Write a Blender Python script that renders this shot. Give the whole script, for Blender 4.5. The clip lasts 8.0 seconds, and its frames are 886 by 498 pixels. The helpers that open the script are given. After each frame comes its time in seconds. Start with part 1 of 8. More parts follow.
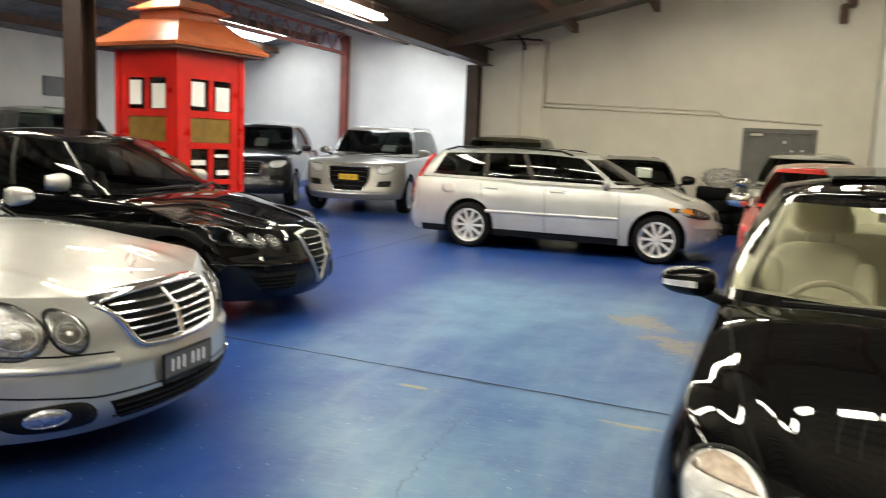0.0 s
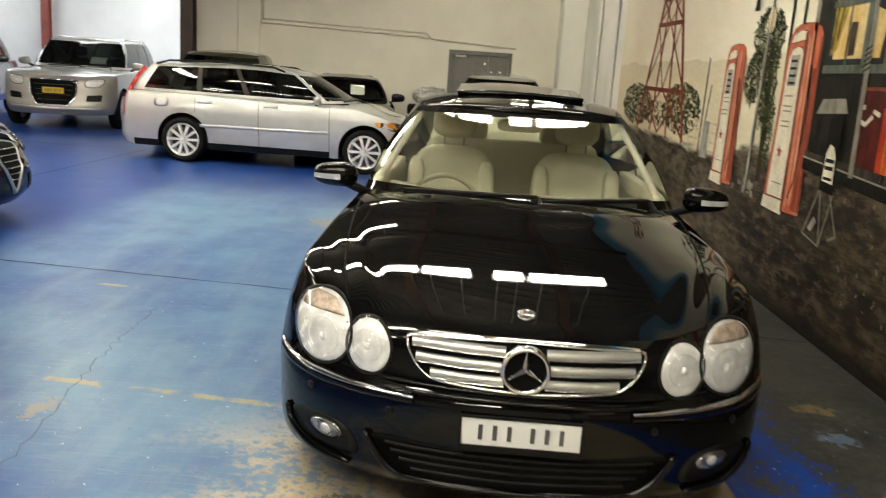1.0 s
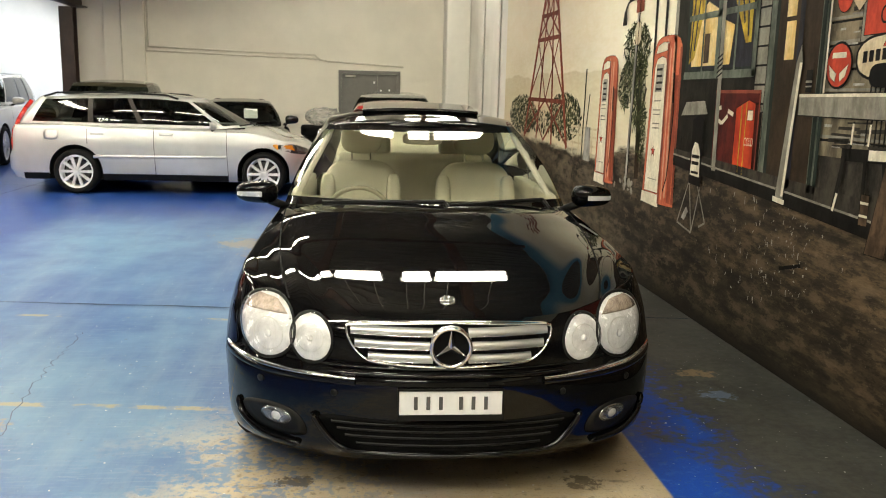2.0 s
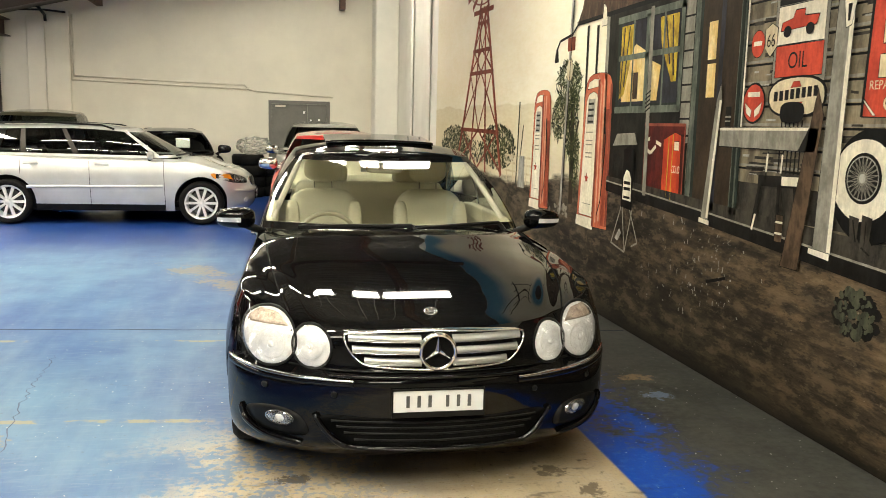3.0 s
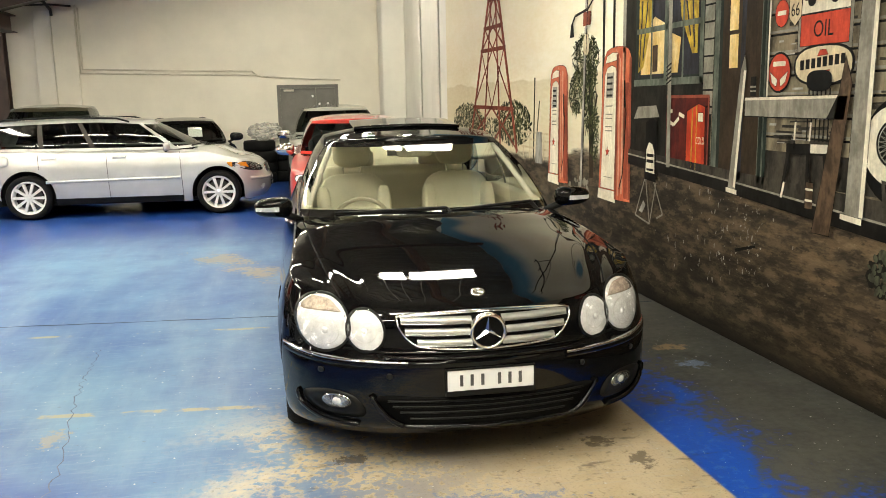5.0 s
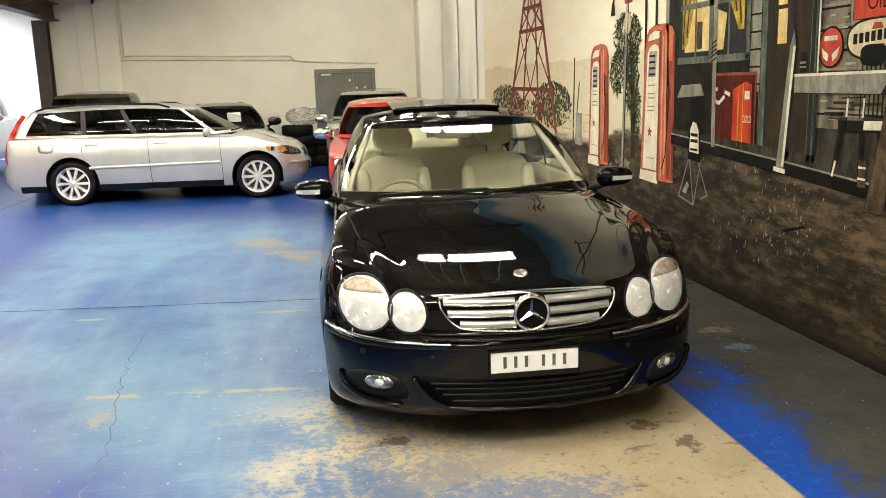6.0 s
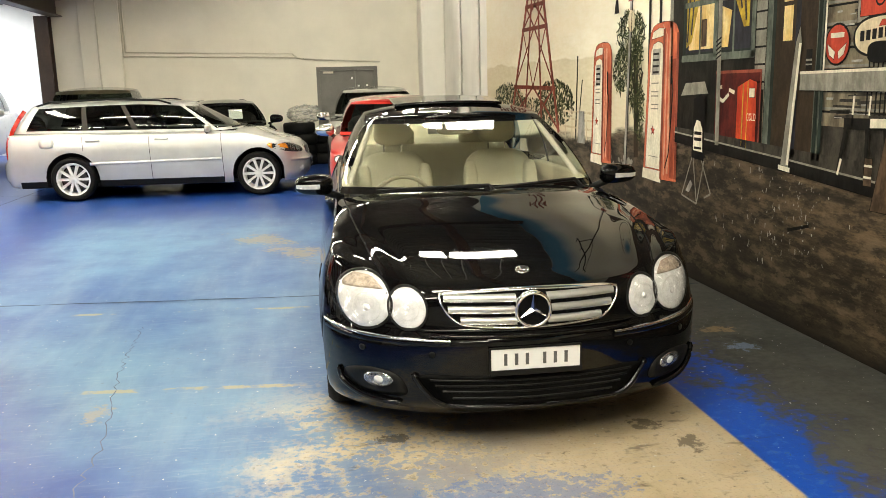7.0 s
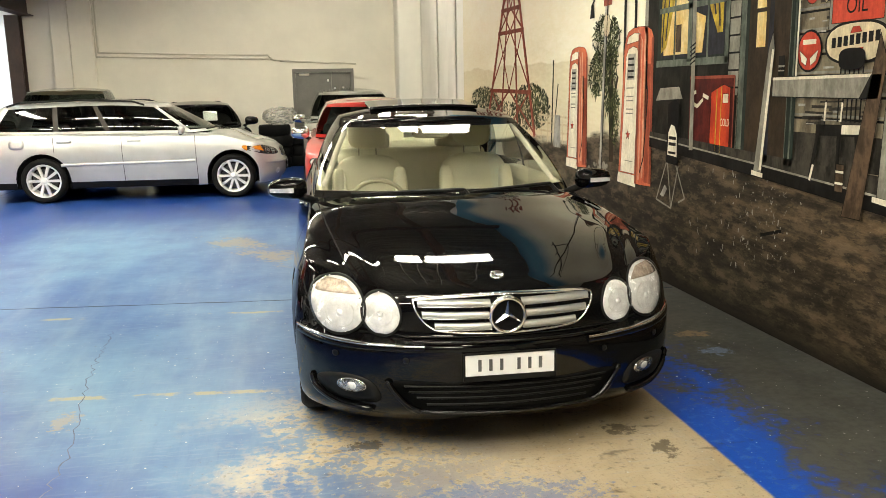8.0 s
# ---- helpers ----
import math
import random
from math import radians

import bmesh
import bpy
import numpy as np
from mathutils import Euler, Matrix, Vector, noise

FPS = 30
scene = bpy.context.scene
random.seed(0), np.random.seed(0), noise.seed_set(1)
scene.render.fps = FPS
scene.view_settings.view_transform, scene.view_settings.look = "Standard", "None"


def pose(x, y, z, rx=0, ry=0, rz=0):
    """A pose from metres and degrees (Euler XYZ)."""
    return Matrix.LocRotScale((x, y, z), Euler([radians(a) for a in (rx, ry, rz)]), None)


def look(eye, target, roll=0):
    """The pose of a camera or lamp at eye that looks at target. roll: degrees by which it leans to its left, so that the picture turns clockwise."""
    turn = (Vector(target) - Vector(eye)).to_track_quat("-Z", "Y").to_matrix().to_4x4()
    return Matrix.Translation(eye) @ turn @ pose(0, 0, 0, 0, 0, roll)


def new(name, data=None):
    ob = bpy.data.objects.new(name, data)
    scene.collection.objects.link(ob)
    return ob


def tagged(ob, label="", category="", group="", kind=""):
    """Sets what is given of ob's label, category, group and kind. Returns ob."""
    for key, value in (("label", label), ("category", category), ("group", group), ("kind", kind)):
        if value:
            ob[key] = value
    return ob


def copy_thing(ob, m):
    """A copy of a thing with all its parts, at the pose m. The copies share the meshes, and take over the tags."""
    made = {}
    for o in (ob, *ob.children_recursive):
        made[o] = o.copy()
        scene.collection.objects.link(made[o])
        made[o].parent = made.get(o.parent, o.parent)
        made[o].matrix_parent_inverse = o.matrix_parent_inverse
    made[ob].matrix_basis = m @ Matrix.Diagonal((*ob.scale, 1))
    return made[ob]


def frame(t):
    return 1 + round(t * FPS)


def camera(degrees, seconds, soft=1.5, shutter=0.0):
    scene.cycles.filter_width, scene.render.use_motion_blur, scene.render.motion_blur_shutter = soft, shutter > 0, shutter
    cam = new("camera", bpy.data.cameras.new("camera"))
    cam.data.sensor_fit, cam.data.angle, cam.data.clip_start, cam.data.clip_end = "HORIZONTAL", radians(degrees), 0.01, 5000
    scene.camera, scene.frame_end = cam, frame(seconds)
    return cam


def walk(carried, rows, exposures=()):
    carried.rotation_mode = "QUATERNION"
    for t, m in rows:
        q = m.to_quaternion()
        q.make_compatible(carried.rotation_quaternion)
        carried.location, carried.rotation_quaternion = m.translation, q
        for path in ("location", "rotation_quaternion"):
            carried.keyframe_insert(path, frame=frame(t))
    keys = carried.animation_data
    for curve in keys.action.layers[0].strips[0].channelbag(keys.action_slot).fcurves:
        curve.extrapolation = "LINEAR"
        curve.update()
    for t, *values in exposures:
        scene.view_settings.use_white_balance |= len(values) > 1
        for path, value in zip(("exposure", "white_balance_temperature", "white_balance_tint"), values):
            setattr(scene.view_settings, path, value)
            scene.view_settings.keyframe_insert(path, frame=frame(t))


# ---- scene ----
# ---- camera ----
cam = camera(55.8, 8.0, soft=0.8, shutter=0.3)
PATH = [
    (0, (-0.698, -1.822, 1.502), (-1.346, 0.052, 1.244), 2.4),
    (0.5, (-0.416, -2.198, 1.523), (-0.703, -0.245, 1.201), 3.6),
    (1, (-0.228, -2.444, 1.508), (-0.26, -0.488, 1.095), 3.8),
    (1.5, (-0.234, -2.7, 1.5), (-0.114, -0.756, 1.048), 3.1),
    (2, (-0.338, -2.847, 1.512), (-0.125, -0.892, 1.149), 1.3),
    (3.3, (-0.73, -3.318, 1.557), (-0.289, -1.387, 1.279), 1.4),
    (3.5, (-0.763, -3.352, 1.581), (-0.311, -1.422, 1.314), 1.2),
    (4, (-0.791, -3.339, 1.58), (-0.34, -1.41, 1.305), 0.8),
    (4.5, (-0.816, -3.3, 1.577), (-0.383, -1.373, 1.264), -0.3),
    (6, (-0.858, -3.234, 1.555), (-0.557, -1.294, 1.171), -1.8),
    (6.5, (-0.855, -3.204, 1.532), (-0.569, -1.263, 1.147), -1.6),
    (7, (-0.85, -3.194, 1.527), (-0.552, -1.254, 1.143), -1.4),
    (7.5, (-0.842, -3.183, 1.53), (-0.517, -1.247, 1.147), -1.3),
    (8, (-0.835, -3.171, 1.532), (-0.482, -1.239, 1.153), -1.0),
]
EXPOSURE = [(0, -0.46), (0.5, -0.47), (1, -0.46), (1.5, -0.40), (2, -0.24), (3.5, 0.02), (4.5, 0.0), (6, 0.0), (8, 0.0)]
walk(cam, [(t, look(eye, target, roll)) for t, eye, target, roll in PATH], EXPOSURE)

# ---- light ----
world = bpy.data.worlds.new("world")
scene.world = world
world.use_nodes = True
sky = world.node_tree.nodes.new("ShaderNodeTexSky")
sky.sky_type, sky.sun_disc, sky.sun_elevation, sky.sun_rotation = "NISHITA", False, radians(50), radians(200)
world.node_tree.links.new(sky.outputs[0], world.node_tree.nodes["Background"].inputs[0])
world.node_tree.nodes["Background"].inputs[1].default_value = 0.1
TUBE_GLOW = 78.0      # strength of the fluorescent tubes
FILL_PANEL_GLOW = 17.0   # strength of the unseen panels added to brighten the far wall

# ---- materials ----
def node(tree, kind, **inputs):
    n = tree.nodes.new(kind)
    for k, v in inputs.items():
        n.inputs[k.replace("_", " ")].default_value = v
    return n


def rgba(c):
    return (c[0], c[1], c[2], 1.0)


def mat(name, base, rough=0.5, metal=0.0, vary=0.15, scale=6.0, fine=60.0, bump=0.0, coat=0.0, second=None, spec=0.5, rough_vary=0.1, stretch=None):
    """A principled surface with noise at two scales in colour and gloss; second: a colour that the coarse noise blends in."""
    m = bpy.data.materials.new(name)
    m.use_nodes = True
    t = m.node_tree
    b = t.nodes["Principled BSDF"]
    co = t.nodes.new("ShaderNodeTexCoord")
    n1 = node(t, "ShaderNodeTexNoise", Scale=scale, Detail=6.0, Roughness=0.6)
    n2 = node(t, "ShaderNodeTexNoise", Scale=fine, Detail=4.0, Roughness=0.6)
    source = co.outputs["Object"]
    if stretch:
        mp = t.nodes.new("ShaderNodeMapping")
        mp.inputs["Scale"].default_value = stretch
        t.links.new(source, mp.inputs["Vector"])
        source = mp.outputs[0]
    for n in (n1, n2):
        t.links.new(source, n.inputs["Vector"])
    ramp = t.nodes.new("ShaderNodeValToRGB")
    lo = second or tuple(c * (1 - vary) for c in base)
    hi = base if second else tuple(min(1, c * (1 + vary)) for c in base)
    ramp.color_ramp.elements[0].position, ramp.color_ramp.elements[0].color = 0.35, rgba(lo)
    ramp.color_ramp.elements[1].position, ramp.color_ramp.elements[1].color = 0.65, rgba(hi)
    t.links.new(n1.outputs["Fac"], ramp.inputs["Fac"])
    mix = t.nodes.new("ShaderNodeMix")
    mix.data_type, mix.blend_type = "RGBA", "OVERLAY"
    mix.inputs["Factor"].default_value = min(1, vary * 1.5)
    t.links.new(ramp.outputs["Color"], mix.inputs["A"])
    t.links.new(n2.outputs["Fac"], mix.inputs["B"])
    t.links.new(mix.outputs["Result"], b.inputs["Base Color"])
    mr = t.nodes.new("ShaderNodeMapRange")
    mr.inputs["To Min"].default_value, mr.inputs["To Max"].default_value = max(0.02, rough - rough_vary), min(1, rough + rough_vary)
    t.links.new(n1.outputs["Fac"], mr.inputs["Value"])
    t.links.new(mr.outputs["Result"], b.inputs["Roughness"])
    b.inputs["Metallic"].default_value = metal
    b.inputs["Specular IOR Level"].default_value = spec
    b.inputs["Coat Weight"].default_value = coat
    b.inputs["Coat Roughness"].default_value = 0.02
    if bump:
        bp = node(t, "ShaderNodeBump", Strength=bump, Distance=0.01)
        t.links.new(n2.outputs["Fac"], bp.inputs["Height"])
        t.links.new(bp.outputs["Normal"], b.inputs["Normal"])
    return m


def paint_mat(name, base, metal=0.0, rough=0.35, flake=0.1):
    """Car lacquer: base coat with fine flakes under a clear coat."""
    m = mat(name, base, rough=rough, metal=metal, vary=flake, scale=1.5, fine=900.0, coat=1.0, rough_vary=0.03)
    return m


def glow_mat(name, colour, strength):
    m = bpy.data.materials.new(name)
    m.use_nodes = True
    t = m.node_tree
    b = t.nodes["Principled BSDF"]
    b.inputs["Base Color"].default_value = rgba((0.8, 0.8, 0.8))
    b.inputs["Emission Color"].default_value = rgba(colour)
    b.inputs["Emission Strength"].default_value = strength
    return m


def glass_mat(name, tint, gloss_rough=0.0, ior=1.55):
    """Thin pane: tinted see-through with a mirror sheen by Fresnel."""
    m = bpy.data.materials.new(name)
    m.use_nodes = True
    t = m.node_tree
    t.nodes.remove(t.nodes["Principled BSDF"])
    tr = t.nodes.new("ShaderNodeBsdfTransparent")
    tr.inputs["Color"].default_value = rgba(tint)
    gl = node(t, "ShaderNodeBsdfGlossy", Roughness=gloss_rough)
    fr = node(t, "ShaderNodeFresnel", IOR=ior)
    mix = t.nodes.new("ShaderNodeMixShader")
    t.links.new(fr.outputs[0], mix.inputs[0])
    t.links.new(tr.outputs[0], mix.inputs[1])
    t.links.new(gl.outputs[0], mix.inputs[2])
    t.links.new(mix.outputs[0], t.nodes["Material Output"].inputs["Surface"])
    return m


M = {}
M["wall"] = mat("cream_wall_paint", (0.81, 0.775, 0.68), rough=0.7, vary=0.05, scale=1.2, fine=40, bump=0.15)
M["wall_white"] = mat("white_wall_paint", (0.84, 0.825, 0.77), rough=0.7, vary=0.05, scale=1.2, fine=40, bump=0.15)
M["roof_sheet"] = mat("grey_roof_sheet", (0.13, 0.118, 0.098), rough=0.6, vary=0.2, scale=2, fine=30)
M["dark_sheet"] = mat("dark_roof_sheet", (0.26, 0.25, 0.225), rough=0.6, vary=0.3, scale=2, fine=30)
M["brown_steel"] = mat("brown_painted_steel", (0.042, 0.022, 0.016), rough=0.45, vary=0.25, scale=3, fine=50)
M["red_steel"] = mat("faded_red_oxide_steel", (0.26, 0.07, 0.05), rough=0.55, vary=0.25, scale=3, fine=50)
M["timber"] = mat("dark_timber", (0.10, 0.05, 0.03), rough=0.65, vary=0.35, scale=4, fine=40, bump=0.2)
M["grey_door"] = mat("grey_door_paint", (0.17, 0.165, 0.15), rough=0.5, vary=0.12, scale=3, fine=50)
M["conduit"] = mat("conduit_paint", (0.66, 0.62, 0.53), rough=0.5, vary=0.08)
M["cable"] = mat("black_cable", (0.02, 0.02, 0.02), rough=0.5)
M["black_paint"] = mat("black_lacquer", (0.003, 0.003, 0.0035), rough=0.5, vary=0.1, scale=1.5, fine=900.0, coat=1.0, rough_vary=0.03, spec=0.0)
M["black_paint"].node_tree.nodes["Principled BSDF"].inputs["Coat IOR"].default_value = 1.42
M["silver_paint"] = paint_mat("warm_silver_metallic", (0.47, 0.47, 0.455), metal=0.6, rough=0.36)
M["pale_silver"] = paint_mat("pale_silver_metallic", (0.59, 0.595, 0.58), metal=0.55, rough=0.4)
M["brown_pillar"] = mat("dark_pillar_film", (0.035, 0.030, 0.025), rough=0.45, spec=0.25, vary=0.1)
M["champagne"] = paint_mat("champagne_silver_metallic", (0.50, 0.48, 0.43), metal=0.45, rough=0.4)
M["red_paint"] = paint_mat("red_lacquer", (0.50, 0.02, 0.012), rough=0.3)
M["grey_paint"] = paint_mat("dark_grey_metallic", (0.028, 0.030, 0.033), metal=0.5, rough=0.35)
M["green_grey_paint"] = paint_mat("grey_green_metallic", (0.10, 0.12, 0.11), metal=0.4, rough=0.35)
M["sand_paint"] = paint_mat("sand_grey_metallic", (0.33, 0.33, 0.29), metal=0.4, rough=0.35)
M["khaki_paint"] = paint_mat("dark_khaki_metallic", (0.085, 0.075, 0.045), metal=0.4, rough=0.35)
M["chrome"] = mat("chrome", (0.85, 0.85, 0.84), rough=0.08, metal=1.0, vary=0.03, rough_vary=0.03)
M["satin"] = mat("satin_silver", (0.56, 0.56, 0.54), rough=0.40, metal=0.85, vary=0.04, rough_vary=0.05)
M["reflector"] = mat("lamp_reflector", (1.0, 1.0, 1.0), rough=0.25, metal=0.25, vary=0.10, scale=22, fine=20, bump=0.8, second=(0.74, 0.74, 0.75))
M["amber"] = mat("amber_lens", (0.85, 0.33, 0.03), rough=0.15, vary=0.1, coat=1.0)
M["hero_amber"] = mat("brown_tinted_reflector", (0.72, 0.60, 0.50), rough=0.22, metal=0.5, vary=0.3, scale=40, fine=160, coat=1.0, bump=0.5)
M["clear_bowl"] = mat("clear_lamp_bowl", (0.80, 0.80, 0.80), rough=0.14, metal=0.9, vary=0.3, scale=26, fine=30, bump=0.8, second=(0.30, 0.30, 0.31))
M["dark_lamp"] = mat("dark_lamp_bowl", (0.10, 0.10, 0.10), rough=0.25, metal=0.6, vary=0.2, scale=30)
M["tail_red"] = mat("red_lens", (0.55, 0.02, 0.01), rough=0.12, vary=0.1, coat=1.0)
M["trim"] = mat("black_plastic", (0.008, 0.008, 0.008), rough=0.45, spec=0.2, vary=0.2, fine=200, bump=0.1)
# on grilles and intakes this black stands in for the shade of a recess
M["void"] = mat("matt_black", (0.005, 0.005, 0.005), rough=0.8, vary=0.2, spec=0.1)
M["rubber"] = mat("tyre_rubber", (0.009, 0.009, 0.009), rough=0.75, spec=0.15, vary=0.2, fine=80, bump=0.3)
M["alloy"] = mat("silver_alloy", (0.86, 0.86, 0.85), rough=0.3, metal=0.3, vary=0.05)
M["dark_alloy"] = mat("shadowed_alloy", (0.07, 0.07, 0.07), rough=0.4, metal=0.7, vary=0.1)
M["leather"] = mat("beige_leather", (0.60, 0.57, 0.43), rough=0.5, vary=0.1, scale=4, fine=150, bump=0.15)
M["headliner"] = mat("pale_headliner", (0.66, 0.63, 0.54), rough=0.9, vary=0.05, fine=200)
M["dash"] = mat("stone_grey_dash", (0.33, 0.30, 0.22), rough=0.6, vary=0.1, fine=200)
M["dark_seat"] = mat("dark_seat_cloth", (0.03, 0.03, 0.032), rough=0.85, vary=0.2)
M["plate_white"] = mat("white_number_plate", (0.93, 0.935, 0.93), rough=0.3, vary=0.03)
M["plate_yellow"] = mat("yellow_number_plate", (0.85, 0.55, 0.03), rough=0.35, vary=0.04)
M["plate_ink"] = mat("plate_ink", (0.10, 0.10, 0.10), rough=0.5)
M["paper"] = mat("white_paper", (0.88, 0.88, 0.86), rough=0.7, vary=0.03)
M["glass_clear"] = glass_mat("clear_car_glass", (0.93, 0.97, 0.90), ior=1.7)
M["glass_dark"] = glass_mat("tinted_car_glass", (0.13, 0.15, 0.14))
M["glass_mid"] = glass_mat("lightly_tinted_car_glass", (0.5, 0.55, 0.5))
M["lens"] = glass_mat("clear_lens", (0.97, 0.97, 0.97))
M["pane"] = glass_mat("booth_pane", (0.75, 0.8, 0.78))
M["mirror"] = mat("mirror_glass", (0.9, 0.9, 0.9), rough=0.03, metal=1.0, vary=0.01, rough_vary=0.01)
M["tube"] = glow_mat("fluorescent_tube", (1.0, 0.938, 0.75), TUBE_GLOW)
M["skylight"] = glow_mat("unseen_fill_panel", (0.92, 0.97, 1.0), FILL_PANEL_GLOW)
M["batten"] = mat("white_batten", (0.8, 0.8, 0.78), rough=0.5, vary=0.04)


# ---- mesh helpers ----
def mesh_ob(name, verts, faces, material, parent=None, label="", smooth=False, normals=None):
    me = bpy.data.meshes.new(name)
    me.from_pydata([tuple(v) for v in verts], [], [tuple(f) for f in faces])
    me.update()
    if material:
        me.materials.append(material)
    if smooth:
        me.polygons.foreach_set("use_smooth", [True] * len(me.polygons))
    if normals is not None:
        me.normals_split_custom_set_from_vertices([tuple(n) for n in normals])
    ob = new(name, me)
    if parent:
        ob.parent = parent
    if label:
        ob["label"] = label
    return ob


def part(name, bm, material, parent, label="", smooth=False):
    me = bpy.data.meshes.new(name)
    bm.to_mesh(me)
    bm.free()
    me.materials.append(material)
    if smooth:
        me.polygons.foreach_set("use_smooth", [True] * len(me.polygons))
    ob = new(name, me)
    if parent:
        ob.parent = parent
    if label:
        ob["label"] = label
    return ob


def box_bm(x0, x1, y0, y1, z0, z1, bevel=0.0, segments=2, bm=None):
    own = bm is None
    bm = bm or bmesh.new()
    m = Matrix.Translation(((x0 + x1) / 2, (y0 + y1) / 2, (z0 + z1) / 2)) @ Matrix.Diagonal((abs(x1 - x0), abs(y1 - y0), abs(z1 - z0), 1))
    r = bmesh.ops.create_cube(bm, size=1, matrix=m)
    if bevel:
        es = {e for v in r["verts"] for e in v.link_edges}
        bmesh.ops.bevel(bm, geom=list(es), offset=bevel, segments=segments, affect="EDGES", profile=0.5)
    return bm


def box(name, x0, x1, y0, y1, z0, z1, material, parent=None, label="", bevel=0.0, segments=2, smooth=False):
    return part(name, box_bm(x0, x1, y0, y1, z0, z1, bevel, segments), material, parent, label, smooth)


def rod_bm(a, b, r, bm=None, sides=8, r2=None):
    bm = bm or bmesh.new()
    a, b = Vector(a), Vector(b)
    d = b - a
    m = Matrix.Translation((a + b) / 2) @ d.to_track_quat("Z", "Y").to_matrix().to_4x4()
    bmesh.ops.create_cone(bm, cap_ends=True, segments=sides, radius1=r, radius2=r if r2 is None else r2, depth=d.length, matrix=m)
    return bm


def pipe(name, pts, r, material, parent=None, label="", sides=8, smooth=True):
    bm = bmesh.new()
    for a, b in zip(pts, pts[1:]):
        rod_bm(a, b, r, bm, sides)
    for p in pts[1:-1]:
        bmesh.ops.create_uvsphere(bm, u_segments=sides, v_segments=6, radius=r, matrix=Matrix.Translation(p))
    return part(name, bm, material, parent, label, smooth)


def tube(name, pts, r, material, parent=None, label="", sides=10):
    """A smooth round bar swept along points."""
    vs, fs = [], []
    for i, p in enumerate(pts):
        d = (Vector(pts[min(i + 1, len(pts) - 1)]) - Vector(pts[max(i - 1, 0)])).normalized()
        u = d.cross(Vector((0, 0, 1)) if abs(d.z) < 0.9 else Vector((1, 0, 0))).normalized()
        w = d.cross(u)
        rr = r * (0.35 if i in (0, len(pts) - 1) else 1.0)
        for k in range(sides):
            a = 2 * math.pi * k / sides
            vs.append(Vector(p) + u * (rr * math.cos(a)) + w * (rr * math.sin(a)))
    for i in range(len(pts) - 1):
        for k in range(sides):
            fs.append((i * sides + k, i * sides + (k + 1) % sides, (i + 1) * sides + (k + 1) % sides, (i + 1) * sides + k))
    return mesh_ob(name, vs, fs, material, parent, label, True)


def lathe(profile, n=32, axis="x", cx=0, cy=0, cz=0):
    """Verts and faces of a surface of revolution; profile: (along axis, radius)."""
    vs, fs = [], []
    for a, r in profile:
        for k in range(n):
            t = 2 * math.pi * k / n
            if axis == "x":
                vs.append((cx + a, cy + r * math.cos(t), cz + r * math.sin(t)))
            elif axis == "y":
                vs.append((cx + r * math.cos(t), cy + a, cz + r * math.sin(t)))
            else:
                vs.append((cx + r * math.cos(t), cy + r * math.sin(t), cz + a))
    for i in range(len(profile) - 1):
        for k in range(n):
            fs.append((i * n + k, i * n + (k + 1) % n, (i + 1) * n + (k + 1) % n, (i + 1) * n + k))
    return vs, fs


def root(name, m, label, category, group="", kind=""):
    e = new(name)
    e.matrix_basis = m
    return tagged(e, label, category, group, kind)


def interp(table, x):
    return float(np.interp(x, [a for a, _ in table], [b for _, b in table]))


def smooth_interp(table, x):
    """Monotone cubic through a table of (x, y)."""
    xs = [a for a, _ in table]
    ys = [b for _, b in table]
    if x <= xs[0]:
        return ys[0]
    if x >= xs[-1]:
        return ys[-1]
    i = max(k for k in range(len(xs) - 1) if xs[k] <= x)

    def slope(k):
        if k <= 0 or k >= len(xs) - 1:
            k0, k1 = (0, 1) if k <= 0 else (len(xs) - 2, len(xs) - 1)
            return (ys[k1] - ys[k0]) / (xs[k1] - xs[k0])
        a = (ys[k] - ys[k - 1]) / (xs[k] - xs[k - 1])
        b = (ys[k + 1] - ys[k]) / (xs[k + 1] - xs[k])
        return 0.0 if a * b <= 0 else 2 * a * b / (a + b)
    h = xs[i + 1] - xs[i]
    t = (x - xs[i]) / h
    return (ys[i] * (2 * t ** 3 - 3 * t ** 2 + 1) + slope(i) * h * (t ** 3 - 2 * t ** 2 + t)
            + ys[i + 1] * (-2 * t ** 3 + 3 * t ** 2) + slope(i + 1) * h * (t ** 3 - t ** 2))


def text_mesh(word, size, material, name, parent, m, label=""):
    """Flat lettering in the built-in font, as a mesh at the pose m."""
    c = bpy.data.curves.new(name, "FONT")
    c.body, c.size, c.align_x, c.align_y = word, size, "CENTER", "CENTER"
    tmp = bpy.data.objects.new(name, c)
    scene.collection.objects.link(tmp)
    bpy.context.view_layer.update()
    me = bpy.data.meshes.new_from_object(tmp.evaluated_get(bpy.context.evaluated_depsgraph_get()))
    bpy.data.objects.remove(tmp)
    bpy.data.curves.remove(c)
    me.transform(m)
    me.materials.clear()
    me.materials.append(material)
    ob = new(name, me)
    if parent:
        ob.parent = parent
    if label:
        ob["label"] = label
    return ob

# ---- room ----
XE, YN, YF, XM, XW, YS = 2.03, 15.2, 20.2, -6.05, -16.0, -9.0   # mural wall, back wall, far wall of the left bays, valley line, west and south ends


def roof_z(x):
    """Underside of the roof sheets."""
    if x >= XM:
        return 3.42 + 0.25 * (x - XM)
    if x >= -11.0:
        return 3.42 + 0.24 * (XM - x)
    return 4.608 - 0.22 * (-11.0 - x)


